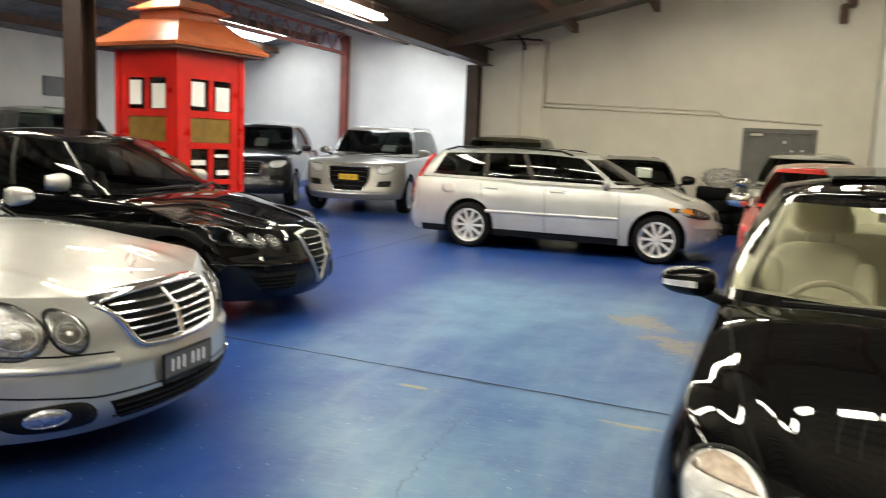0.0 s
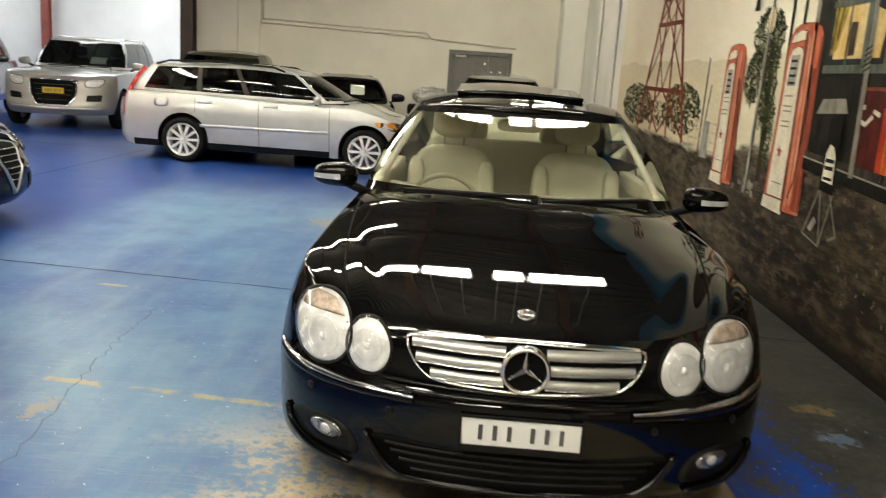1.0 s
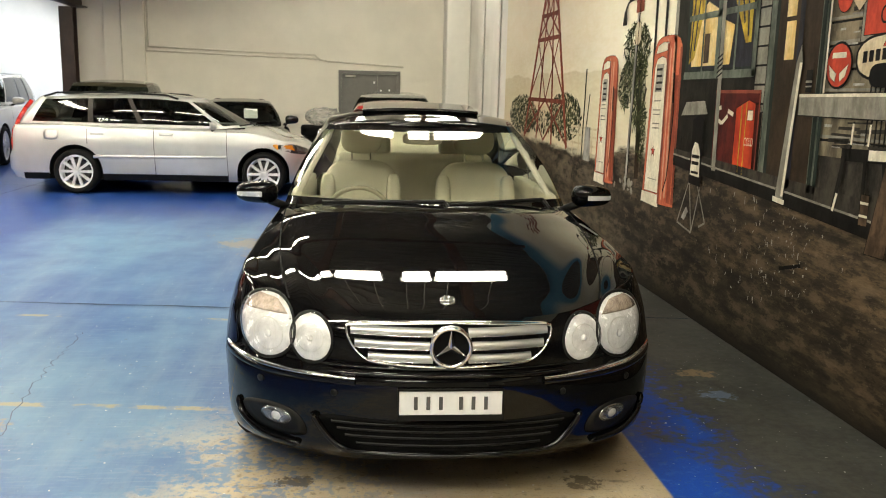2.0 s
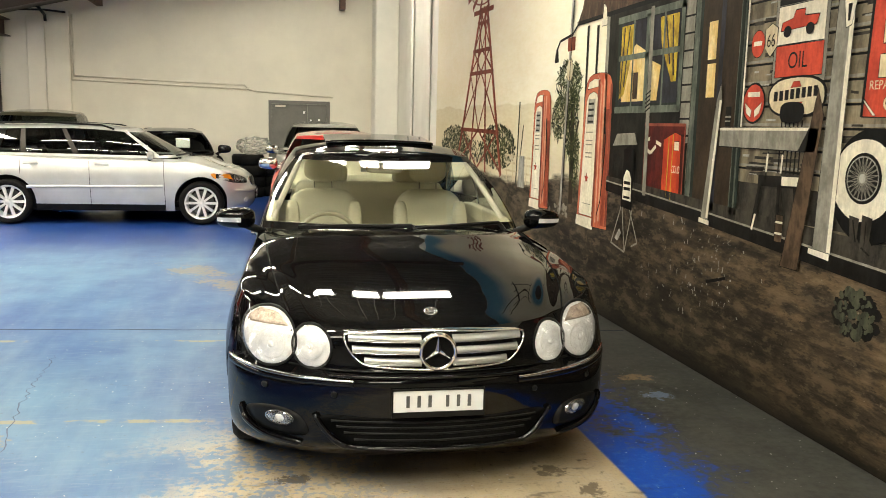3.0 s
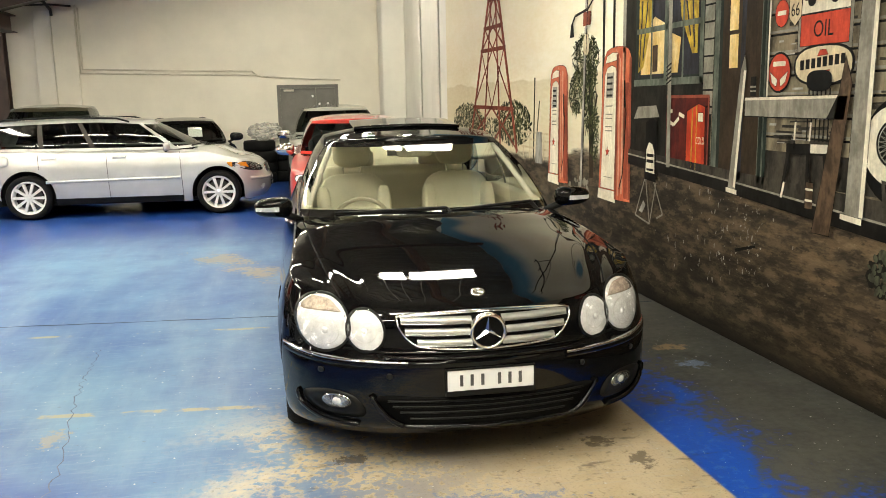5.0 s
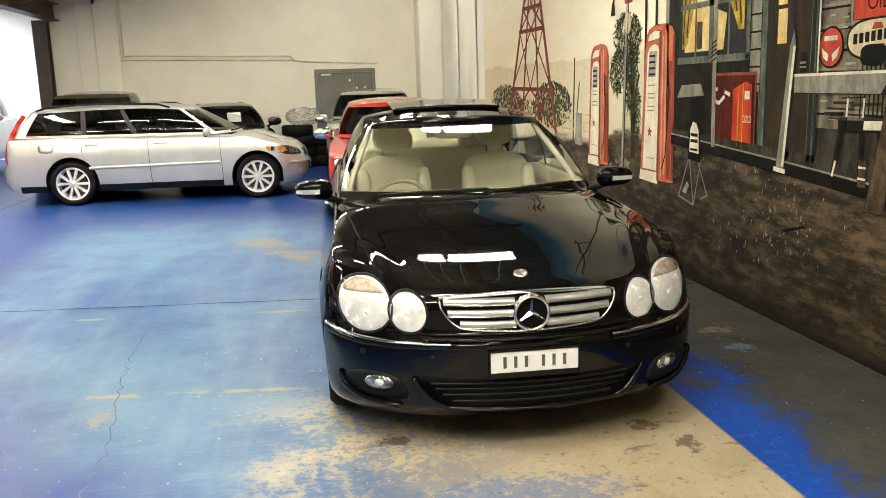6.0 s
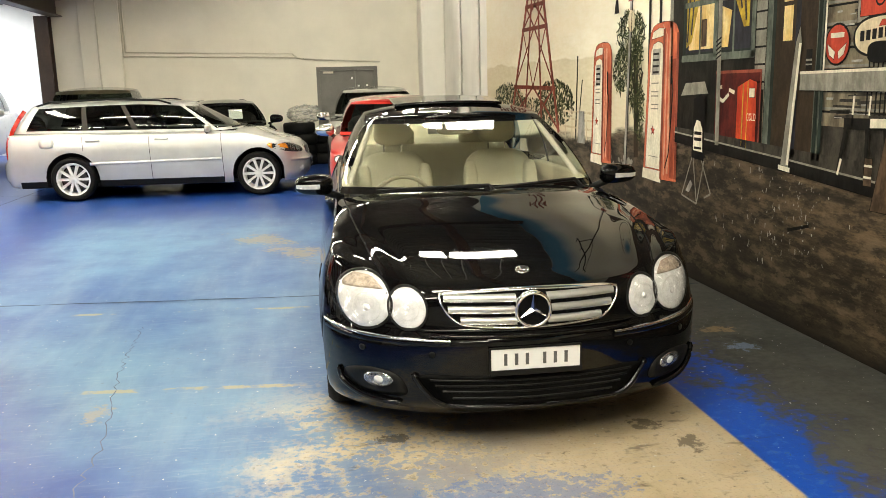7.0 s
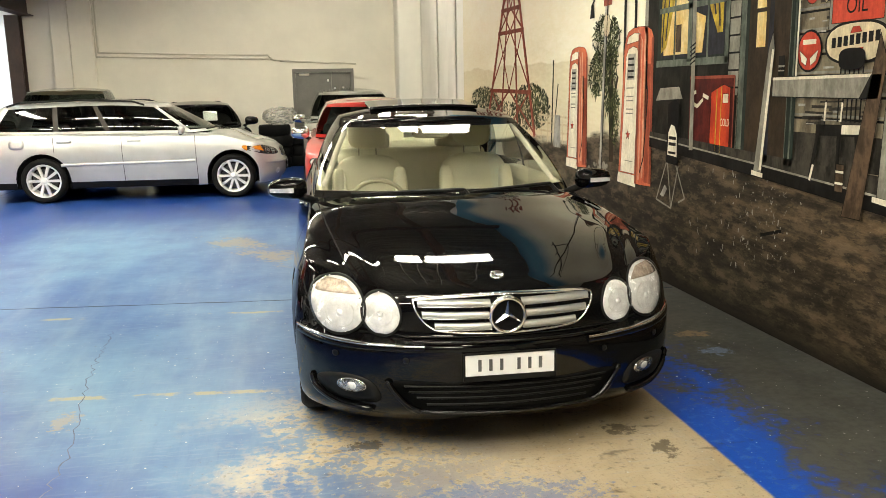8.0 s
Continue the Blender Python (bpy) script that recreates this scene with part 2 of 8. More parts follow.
def floor_material():
    m = bpy.data.materials.new("worn_blue_floor_paint")
    m.use_nodes = True
    t = m.node_tree
    L = t.links.new
    b = t.nodes["Principled BSDF"]
    co = t.nodes.new("ShaderNodeTexCoord")
    sep = t.nodes.new("ShaderNodeSeparateXYZ")
    L(co.outputs["Object"], sep.inputs[0])

    def noise_(scale, detail=6.0, rough=0.6, stretch=None):
        n = node(t, "ShaderNodeTexNoise", Scale=scale, Detail=detail, Roughness=rough)
        if stretch:
            mp = t.nodes.new("ShaderNodeMapping")
            mp.inputs["Scale"].default_value = stretch
            L(co.outputs["Object"], mp.inputs["Vector"])
            L(mp.outputs[0], n.inputs["Vector"])
        else:
            L(co.outputs["Object"], n.inputs["Vector"])
        return n.outputs["Fac"]

    def op(kind, a, b_=None, clamp=False):
        n = t.nodes.new("ShaderNodeMath")
        n.operation, n.use_clamp = kind, clamp
        for i, v in enumerate((a, b_)):
            if v is None:
                continue
            if isinstance(v, (int, float)):
                n.inputs[i].default_value = v
            else:
                L(v, n.inputs[i])
        return n.outputs[0]

    def ramp(v, lo, hi):
        n = t.nodes.new("ShaderNodeMapRange")
        n.interpolation_type = "SMOOTHSTEP"
        n.inputs["From Min"].default_value, n.inputs["From Max"].default_value = lo, hi
        L(v, n.inputs["Value"])
        return n.outputs["Result"]

    def mixc(f, a, c):
        n = t.nodes.new("ShaderNodeMix")
        n.data_type = "RGBA"
        if isinstance(f, float):
            n.inputs["Factor"].default_value = f
        else:
            L(f, n.inputs["Factor"])
        for k, v in (("A", a), ("B", c)):
            if isinstance(v, tuple):
                n.inputs[k].default_value = rgba(v)
            else:
                L(v, n.inputs[k])
        return n.outputs["Result"]
    X, Y = sep.outputs[0], sep.outputs[1]
    big, mid, fine, streak = noise_(0.45, 5), noise_(2.2, 5, 0.6), noise_(22, 4, 0.6), noise_(1.0, 7, 0.65, (3.0, 0.5, 1.0))
    # fresh blue and rubbed pale blue
    rub = ramp(op("ADD", op("MULTIPLY", big, 0.7), op("MULTIPLY", mid, 0.35)), 0.36, 0.72)
    # the traffic lane down the middle is rubbed, the bays at the sides keep their blue
    # the bend below y 3.2 also paints in shade before the silver saloon
    xb = op("ADD", op("SUBTRACT", X, op("MULTIPLY", op("MAXIMUM", op("SUBTRACT", 3.2, Y), 0.0), 0.60)), op("ADD", op("MULTIPLY", big, 0.8), op("MULTIPLY", mid, 0.3)))
    lane = op("MULTIPLY", ramp(xb, -3.6, -2.5), ramp(op("SUBTRACT", 9.4, op("ADD", Y, op("MULTIPLY", big, 2.0))), 0.0, 2.2))
    rub2 = op("MAXIMUM", op("MULTIPLY", rub, 0.16), op("MULTIPLY", lane, op("ADD", 0.28, op("MULTIPLY", rub, 0.72))), True)
    blue = mixc(rub2, (0.004, 0.036, 0.235), (0.155, 0.285, 0.445))
    blue = mixc(op("MULTIPLY", ramp(streak, 0.40, 0.85), op("ADD", 0.06, op("MULTIPLY", lane, 0.36))), blue, (0.30, 0.41, 0.49))
    blue = mixc(op("MULTIPLY", ramp(fine, 0.45, 0.85), 0.16), blue, (0.06, 0.14, 0.40))
    # bare tan concrete before the parked coupe, with ragged blue flakes
    edge = op("MULTIPLY", op("SUBTRACT", mid, 0.5), 1.6)
    edge2 = op("MULTIPLY", op("SUBTRACT", fine, 0.5), 0.5)
    bx = op("ADD", X, op("ADD", edge, edge2))
    by = op("ADD", Y, op("ADD", edge, edge2))
    bare = op("MULTIPLY", op("MULTIPLY", ramp(bx, -1.35, -0.55), ramp(op("SUBTRACT", 1.25, by), 0.0, 0.5)), ramp(op("SUBTRACT", 0.90, X), -0.01, 0.012))
    flakes = ramp(op("ADD", op("MULTIPLY", mid, 0.5), op("MULTIPLY", fine, 0.6)), 0.50, 0.60)
    left_fade = ramp(X, -1.2, 0.35)
    bare = op("MULTIPLY", bare, op("MAXIMUM", flakes, left_fade))
    tan = mixc(ramp(mid, 0.3, 0.7), (0.42, 0.33, 0.205), (0.53, 0.445, 0.31))
    tan = mixc(op("MULTIPLY", ramp(fine, 0.58, 0.7), 0.6), tan, (0.16, 0.13, 0.09))
    col = mixc(bare, blue, tan)
    # brown worn patch further in, and faint yellow lines
    dx, dy = op("SUBTRACT", X, -1.25), op("SUBTRACT", Y, 5.2)
    along = op("ADD", op("MULTIPLY", dx, -0.45), op("MULTIPLY", dy, 0.89))
    across = op("ADD", op("MULTIPLY", dx, 0.89), op("MULTIPLY", dy, 0.45))
    pd = op("ADD", op("ADD", op("POWER", op("DIVIDE", along, 1.1), 2.0), op("POWER", op("DIVIDE", across, 0.22), 2.0)), op("ADD", op("MULTIPLY", op("SUBTRACT", mid, 0.5), 7.0), op("MULTIPLY", op("SUBTRACT", fine, 0.5), 5.0)))
    col = mixc(op("MULTIPLY", ramp(op("SUBTRACT", 1.0, pd), 0.0, 0.9), 0.7), col, (0.34, 0.27, 0.16))
    for yl, x0, x1, keep in ((1.12, -2.2, -0.9, 0.52), (2.72, -2.6, -0.8, 0.56)):
        line = op("SUBTRACT", Y, op("ADD", yl - 0.11 * 1.5, op("MULTIPLY", X, -0.11)))
        on = op("MULTIPLY", ramp(op("SUBTRACT", 0.035, op("ABSOLUTE", op("ADD", line, op("MULTIPLY", edge2, 0.08)))), 0.0, 0.02), ramp(mid, keep - 0.06, keep))
        on = op("MULTIPLY", on, op("MULTIPLY", ramp(X, x0, x0 + 0.1), ramp(op("SUBTRACT", x1, X), 0.0, 0.1)))
        col = mixc(op("MULTIPLY", on, 0.75), col, (0.42, 0.34, 0.16))
    # strong blue band and the grey strip along the painted wall
    gx = op("ADD", X, op("MULTIPLY", op("SUBTRACT", mid, 0.5), 1.5))
    gx = op("ADD", gx, op("MULTIPLY", op("SUBTRACT", fine, 0.5), 0.9))
    strip = ramp(X, 0.885, 0.905)
    col = mixc(strip, col, mixc(ramp(fine, 0.5, 0.8), (0.010, 0.075, 0.45), (0.06, 0.17, 0.55)))
    grey = op("MULTIPLY", ramp(gx, 1.02, 1.36), strip)
    col = mixc(grey, col, mixc(ramp(op("ADD", op("MULTIPLY", mid, 0.6), op("MULTIPLY", fine, 0.4)), 0.35, 0.65), (0.034, 0.036, 0.032), (0.088, 0.087, 0.078)))
    # tyre scratches, grit and dark scuffs
    col = mixc(op("MULTIPLY", ramp(noise_(6.0, 5, 0.65, (1.0, 8.0, 1.0)), 0.50, 0.72), op("ADD", 0.02, op("MULTIPLY", op("MULTIPLY", lane, ramp(op("SUBTRACT", 0.88, X), 0.0, 0.05)), 0.18))), col, (0.36, 0.43, 0.50))
    col = mixc(op("MULTIPLY", ramp(noise_(5.0, 5, 0.65, (9.0, 1.0, 1.0)), 0.52, 0.74), 0.14), col, (0.05, 0.09, 0.22))
    scuff = op("MULTIPLY", ramp(noise_(4.5, 5, 0.65, (0.7, 1.6, 1.0)), 0.60, 0.70), ramp(X, -1.2, -0.6))
    col = mixc(op("MULTIPLY", scuff, 0.6), col, (0.05, 0.042, 0.032))
    col = mixc(op("MULTIPLY", ramp(noise_(26, 3, 0.6), 0.66, 0.74), 0.5), col, (0.12, 0.13, 0.15))
    col = mixc(op("MULTIPLY", ramp(noise_(34, 2, 0.5, (1.3, 1.0, 1.0)), 0.71, 0.75), 0.8), col, (0.62, 0.62, 0.60))
    ragged = op("MULTIPLY", op("SUBTRACT", noise_(18, 5, 0.75), 0.5), 7.0)
    for sx, sy, rx, ry, tone, keep in ((1.58, 1.48, 0.12, 0.07, (0.30, 0.21, 0.10), 0.7), (1.56, 1.14, 0.10, 0.09, (0.16, 0.24, 0.38), 0.6), (0.58, 0.20, 0.09, 0.06, (0.075, 0.055, 0.035), 0.75),
                                       (0.69, -0.03, 0.06, 0.10, (0.075, 0.055, 0.035), 0.75), (-0.56, 0.27, 0.09, 0.05, (0.075, 0.055, 0.035), 0.75), (-1.95, 0.86, 0.07, 0.12, (0.38, 0.29, 0.13), 0.5), (-0.15, -0.35, 0.45, 0.18, (0.05, 0.16, 0.45), 0.5)):
        u = op("POWER", op("DIVIDE", op("SUBTRACT", X, sx), rx), 2.0)
        v = op("POWER", op("DIVIDE", op("SUBTRACT", Y, sy), ry), 2.0)
        col = mixc(op("MULTIPLY", ramp(op("SUBTRACT", 0.9, op("ADD", op("ADD", u, v), ragged)), 0.0, 0.5), keep), col, tone)
    grit = noise_(75, 4, 0.7)
    near = ramp(X, -1.0, 0.1)
    col = mixc(op("MULTIPLY", op("MULTIPLY", ramp(grit, 0.54, 0.68), near), 0.30), col, (0.030, 0.028, 0.024))
    col = mixc(op("MULTIPLY", op("MULTIPLY", ramp(noise_(11, 5, 0.7), 0.64, 0.70), near), 0.5), col, (0.055, 0.043, 0.030))
    L(col, b.inputs["Base Color"])
    L(op("ADD", 0.29, op("MULTIPLY", big, 0.10)), b.inputs["Roughness"])
    b.inputs["Specular IOR Level"].default_value = 0.13
    return m


M["floor"] = floor_material()
M["joint"] = mat("dark_joint", (0.03, 0.04, 0.07), rough=0.8, vary=0.3, scale=8)
M["crack"] = mat("floor_crack", (0.11, 0.13, 0.20), rough=0.9, vary=0.3, scale=8)


def structure(ob, label, category):
    return tagged(ob, label, category, kind="structure")


structure(box("floor", XW - 0.2, XE + 0.2, YS - 0.2, YF + 0.2, -0.2, 0.0, M["floor"]), "worn blue painted concrete floor with bare tan patches", "floor")


def ribbon(name, pts, width, z, material, parent=None, seed=1, wobble=0.0):
    rnd = random.Random(seed)
    vs, fs = [], []
    for i, (x, y) in enumerate(pts):
        x0, y0 = pts[max(0, i - 1)]
        x1, y1 = pts[min(len(pts) - 1, i + 1)]
        d = Vector((x1 - x0, y1 - y0)).normalized()
        w = width * (0.5 + rnd.random() * 0.5) / 2
        vs += [(x - d.y * w, y + d.x * w, z), (x + d.y * w, y - d.x * w, z)]
    for i in range(len(pts) - 1):
        fs.append((2 * i, 2 * i + 1, 2 * i + 3, 2 * i + 2))
    return mesh_ob(name, vs, fs, material, parent)


def wander(a, b, n, amount, seed):
    rnd = random.Random(seed)
    out = []
    for i in range(n + 1):
        f = i / n
        o = 0 if i in (0, n) else (rnd.random() - 0.5) * amount
        d = (b[1] - a[1], a[0] - b[0])
        ln = math.hypot(*d)
        out.append((a[0] + (b[0] - a[0]) * f + d[0] / ln * o, a[1] + (b[1] - a[1]) * f + d[1] / ln * o))
    return out


for k, (a, b, w, am) in enumerate((((-9.5, 3.96), (2.0, 2.63), 0.022, 0.012), ((-5.3, 3.5), (-5.2, 15.0), 0.022, 0.01), ((-9.5, 11.0), (2.0, 9.7), 0.02, 0.01))):
    structure(ribbon("floor_joint", wander(a, b, 60, am, k), w, 0.004, M["joint"], seed=k), "dark straight joint across the concrete floor", "floor joint")
for k, (a, b) in enumerate((((-1.84, -0.35), (-1.83, 0.45)), ((-1.83, 0.45), (-1.98, 1.58)), ((-1.98, 1.58), (-2.02, 2.4)))):
    structure(ribbon("floor_crack", wander(a, b, 20, 0.035, 20 + k), 0.0065, 0.004, M["crack"], seed=k), "thin wandering crack in the painted concrete floor", "floor crack")


def gable_wall(name, x0, x1, y0, y1, material, steps=(), label=""):
    xs = [x0, *steps, x1]
    vs, fs = [], []
    for y in (y0, y1):
        for x in xs:
            vs += [(x, y, 0), (x, y, roof_z(x) + 0.02)]
    n = len(xs)
    for i in range(n - 1):
        a, b = 2 * i, 2 * (i + 1)
        fs += [(a, b, b + 1, a + 1), (2 * n + a, 2 * n + a + 1, 2 * n + b + 1, 2 * n + b), (a + 1, b + 1, 2 * n + b + 1, 2 * n + a + 1), (a, 2 * n + a, 2 * n + b, b)]
    fs += [(0, 1, 2 * n + 1, 2 * n), (2 * n - 2, 4 * n - 2, 4 * n - 1, 2 * n - 1)]
    return structure(mesh_ob(name, vs, fs, material), label, "wall")


# back wall with a real door opening: three pieces round it
DX0, DX1, DZ = -0.66, 0.64, 1.97
wn = bmesh.new()


def back_piece(bm, x0, x1, z0):
    vs = [bm.verts.new(p) for y in (YN, YN + 0.2) for p in ((x0, y, z0), (x1, y, z0), (x1, y, roof_z(x1) + 0.02), (x0, y, roof_z(x0) + 0.02))]
    for f in ((0, 1, 2, 3), (7, 6, 5, 4), (0, 4, 5, 1), (1, 5, 6, 2), (2, 6, 7, 3), (3, 7, 4, 0)):
        bm.faces.new([vs[i] for i in f])


back_piece(wn, XM, DX0, 0)
back_piece(wn, DX0, DX1, DZ)
back_piece(wn, DX1, XE, 0)
structure(part("wall_north", wn, M["wall"], None), "cream painted rendered wall under a sloping roof", "wall")
gable_wall("wall_far", XW, XM + 0.2, YF, YF + 0.2, M["wall_white"], (-11.0,), "brightly lit white wall of the far bays")
structure(box("wall_return", XM, XM + 0.2, YN + 0.2, YF, 0, roof_z(XM), M["wall_white"]), "white wall returning behind the corner column", "wall")
structure(box("wall_west", XW - 0.2, XW, YS, YF + 0.2, 0, roof_z(XW) + 0.02, M["wall"]), "plain cream wall", "wall")
gable_wall("wall_south", XW, XE, YS - 0.2, YS, M["wall"], (-11.0, XM), "plain cream wall closing the hall")
structure(box("wall_east", XE, XE + 0.2, YS, YN + 0.2, 0, roof_z(XE), M["wall_white"]), "white wall carrying a painted mural", "wall")
for y0, y1, d in ((14.55, YN, 0.50), (12.6, 13.3, 0.06), (10.9, 11.5, 0.05)):
    structure(box("wall_pier", XE - d, XE, y0, y1, 0, roof_z(XE - d) - 0.03, M["wall_white"], bevel=0.045, segments=4, smooth=True), "white painted wall pier", "wall pier")
structure(box("wall_pier", -5.35, -4.56, YN - 0.09, YN, 0, 3.50, M["wall"], bevel=0.01), "shallow cream wall pier with a capped top", "wall pier")


# roof: corrugated sheets over purlins
def sheet(name, x0, x1, y0, y1, material, pitch=0.2):
    vs, fs = [], []
    n = int((y1 - y0) / pitch * 4)
    xs = [x0, x1]
    for i in range(n + 1):
        y = y0 + (y1 - y0) * i / n
        dz = (0.0, 0.022, 0.03, 0.022)[i % 4]
        for x in xs:
            vs.append((x, y, roof_z(x) + dz))
    for i in range(n):
        fs.append((2 * i, 2 * i + 1, 2 * i + 3, 2 * i + 2))
    return structure(mesh_ob(name, vs, fs, material), "corrugated roof sheeting on the slope of the hall", "ceiling")


sheet("ceiling", XM + 0.001, XE + 0.2, YS, YN + 0.2, M["roof_sheet"])
sheet("ceiling", -11.0, XM, YS, YF + 0.2, M["dark_sheet"])
sheet("ceiling", XW - 0.2, -11.001, YS, YF + 0.2, M["dark_sheet"])
for x in (-3.97, -2.4, -0.75, 0.88):
    z = roof_z(x)
    structure(box("purlin", x - 0.06, x + 0.06, YS, YN - 0.01, z - 0.21, z - 0.03, M["timber"], bevel=0.008), "dark stained timber purlin under the roof", "purlin")
for x in (-7.2, -8.4, -9.6, -10.7, -12.4, -13.7, -15.0):
    z = roof_z(x)
    structure(box("purlin", x - 0.05, x + 0.05, YS, YF - 0.01, z - 0.20, z - 0.03, M["timber"], bevel=0.008), "dark stained timber purlin under the roof", "purlin")
for y in (-5.0, 1.0, 7.0, 12.6):
    vs = []
    for x in (XM + 0.1, XE - 0.02):
        for dy in (-0.07, 0.07):
            vs += [(x, y + dy, roof_z(x) - 0.38), (x, y + dy, roof_z(x) - 0.19)]
    structure(mesh_ob("rafter", vs, [(0, 4, 5, 1), (2, 3, 7, 6), (0, 2, 6, 4), (1, 5, 7, 3), (0, 1, 3, 2), (4, 6, 7, 5)], M["brown_steel"]), "brown painted steel rafter crossing under the roof", "rafter")


def i_beam(bm, p0, p1, w, h):
    """An I-section lying along y from p0 to p1."""
    (x, y0, z), y1 = p0, p1[1]
    box_bm(x - w / 2, x + w / 2, y0, y1, z, z + 0.02, bm=bm)
    box_bm(x - w / 2, x + w / 2, y0, y1, z + h - 0.02, z + h, bm=bm)
    box_bm(x - 0.012, x + 0.012, y0, y1, z + 0.02, z + h - 0.02, bm=bm)
    return bm


structure(part("valley_beam", i_beam(bmesh.new(), (XM + 0.28, YS, 3.06), (0, YN - 0.02, 0), 0.24, 0.34), M["brown_steel"], None), "brown painted steel beam along the valley of the roof", "beam")


def column(x, y, w, z, material, label):
    bm = bmesh.new()
    box_bm(x - w / 2, x + w / 2, y - w / 2, y - w / 2 + 0.02, 0, z, bm=bm)
    box_bm(x - w / 2, x + w / 2, y + w / 2 - 0.02, y + w / 2, 0, z, bm=bm)
    box_bm(x - 0.012, x + 0.012, y - w / 2 + 0.02, y + w / 2 - 0.02, 0, z, bm=bm)
    box_bm(x - w / 2 - 0.04, x + w / 2 + 0.04, y - w / 2 - 0.04, y + w / 2 + 0.04, 0, 0.025, bm=bm)
    return structure(part("column", bm, material, None), label, "column")


column(XM + 0.05, YN - 0.16, 0.26, 3.06, M["brown_steel"], "dark brown steel column in the corner of the hall")
column(-7.60, 5.69, 0.24, 3.75, M["brown_steel"], "dark brown steel column behind parked cars")
column(-11.4, YF - 0.2, 0.2, 4.3, M["red_steel"], "thin red oxide steel column against the far wall")

# red lattice girder along the left bay
tr = bmesh.new()
gx, z0, z1 = -11.4, 3.80, 4.30
for z in (z0, z1):
    box_bm(gx - 0.05, gx + 0.05, YS, YF - 0.3, z - 0.04, z + 0.04, bm=tr)
n = 40
for i in range(n):
    ya, yb = YS + (YF - 0.3 - YS) * i / n, YS + (YF - 0.3 - YS) * (i + 1) / n
    ym = (ya + yb) / 2
    rod_bm((gx, ya, z0), (gx, ym, z1), 0.022, tr, 6)
    rod_bm((gx, ym, z1), (gx, yb, z0), 0.022, tr, 6)
structure(part("lattice_girder", tr, M["red_steel"], None), "faded red steel lattice girder under the roof", "girder")

# plain door in the back wall
door = root("door_1", pose((DX0 + DX1) / 2, YN, 0), "closed grey double door in a grey steel frame", "door", kind="structure")
hw = (DX1 - DX0) / 2
fr = bmesh.new()
box_bm(-hw + 0.003, -hw + 0.07, -0.03, 0.16, 0, DZ - 0.003, bm=fr)
box_bm(hw - 0.07, hw - 0.003, -0.03, 0.16, 0, DZ - 0.003, bm=fr)
box_bm(-hw + 0.07, hw - 0.07, -0.03, 0.16, DZ - 0.07, DZ - 0.003, bm=fr)
part("door_frame", fr, M["grey_door"], door)
box("door_leaf", -hw + 0.073, 0.17, 0.03, 0.08, 0.01, DZ - 0.075, M["grey_door"], door, bevel=0.003)
box("door_leaf", 0.176, hw - 0.073, 0.03, 0.08, 0.01, DZ - 0.075, M["grey_door"], door, bevel=0.003)
box("door_closer", -hw + 0.14, -hw + 0.36, -0.02, 0.028, DZ - 0.14, DZ - 0.095, M["conduit"], door, bevel=0.006)
for x, z in ((0.10, 1.72), (0.24, 1.55), (0.42, 1.56)):
    box("door_notice", x - 0.02, x + 0.02, 0.024, 0.029, z - 0.02, z + 0.03, M["paper"], door)
rc = bmesh.new()
rod_bm((hw + 0.1, -0.02, 1.02), (hw + 0.1, -0.02, 1.28), 0.035, rc, 10)
part("wall_switch", rc, M["conduit"], door)

bd = structure(box("wall_board", XW, XW + 0.05, 13.65, 14.3, 2.15, 2.6, M["grey_door"], bevel=0.006), "dark grey board on the cream wall", "wall board")

# conduits over the back wall
yc = YN - 0.02
cond = root("conduit_run", pose(0, 0, 0), "painted steel conduits running along the cream wall", "conduit")
pipe("conduit", [(-4.50, yc, 3.55), (-4.50, yc, 2.34), (-1.15, yc, 2.26), (-1.05, yc, 2.18)], 0.016, M["conduit"], cond)
pipe("conduit", [(-4.55, yc, 3.6), (-4.55, yc, 2.26), (-1.1, yc, 2.18), (-0.9, yc, 2.14), (0.7, yc, 2.06)], 0.016, M["conduit"], cond)
pipe("conduit", [(-4.6, yc - 0.1, 3.57), (-5.0, yc - 0.1, 3.6), (-5.7, yc - 0.1, 3.58)], 0.02, M["cable"], cond)
pipe("cable", [(-5.3, yc - 0.12, 3.72), (-5.1, yc - 0.12, 3.66), (-4.98, yc - 0.12, 3.5), (-4.97, yc - 0.12, 3.38)], 0.03, M["cable"], cond)
pipe("conduit", [(-5.0, yc - 0.1, 3.45), (-5.0, yc - 0.1, 0.1)], 0.012, M["conduit"], cond)
brk = bmesh.new()
box_bm(0.82, 0.94, YN - 0.28, YN - 0.003, 3.88, 4.2, bm=brk, bevel=0.01)
box_bm(0.90, 1.06, YN - 0.4, YN - 0.05, 4.15, 4.4, bm=brk, bevel=0.01)
structure(part("beam_end", brk, M["timber"], None), "rough dark timber beam end against the wall", "beam")


# fluorescent battens
def batten(x, y, z, length, along="x"):
    reach = roof_z(x) + 0.02 - z
    r = root("fluorescent_batten", pose(x, y, z, 0, 0, 0 if along == "x" else 90), "lit white fluorescent batten hanging under the roof", "ceiling light", "fluorescent battens")
    h = length / 2
    bm = box_bm(-h, h, -0.045, 0.045, 0.0, 0.05, 0.008)
    part("batten_body", bm, M["batten"], r)
    part("diffuser", box_bm(-h + 0.02, h - 0.02, -0.095, 0.095, -0.045, -0.001, 0.02), M["tube"], r, "glowing white diffuser")
    for dx in (-h * 0.6, h * 0.6):
        part("hanger", rod_bm((dx, 0, 0.06), (dx, 0, reach), 0.005, sides=6), M["conduit"], r)
    return r


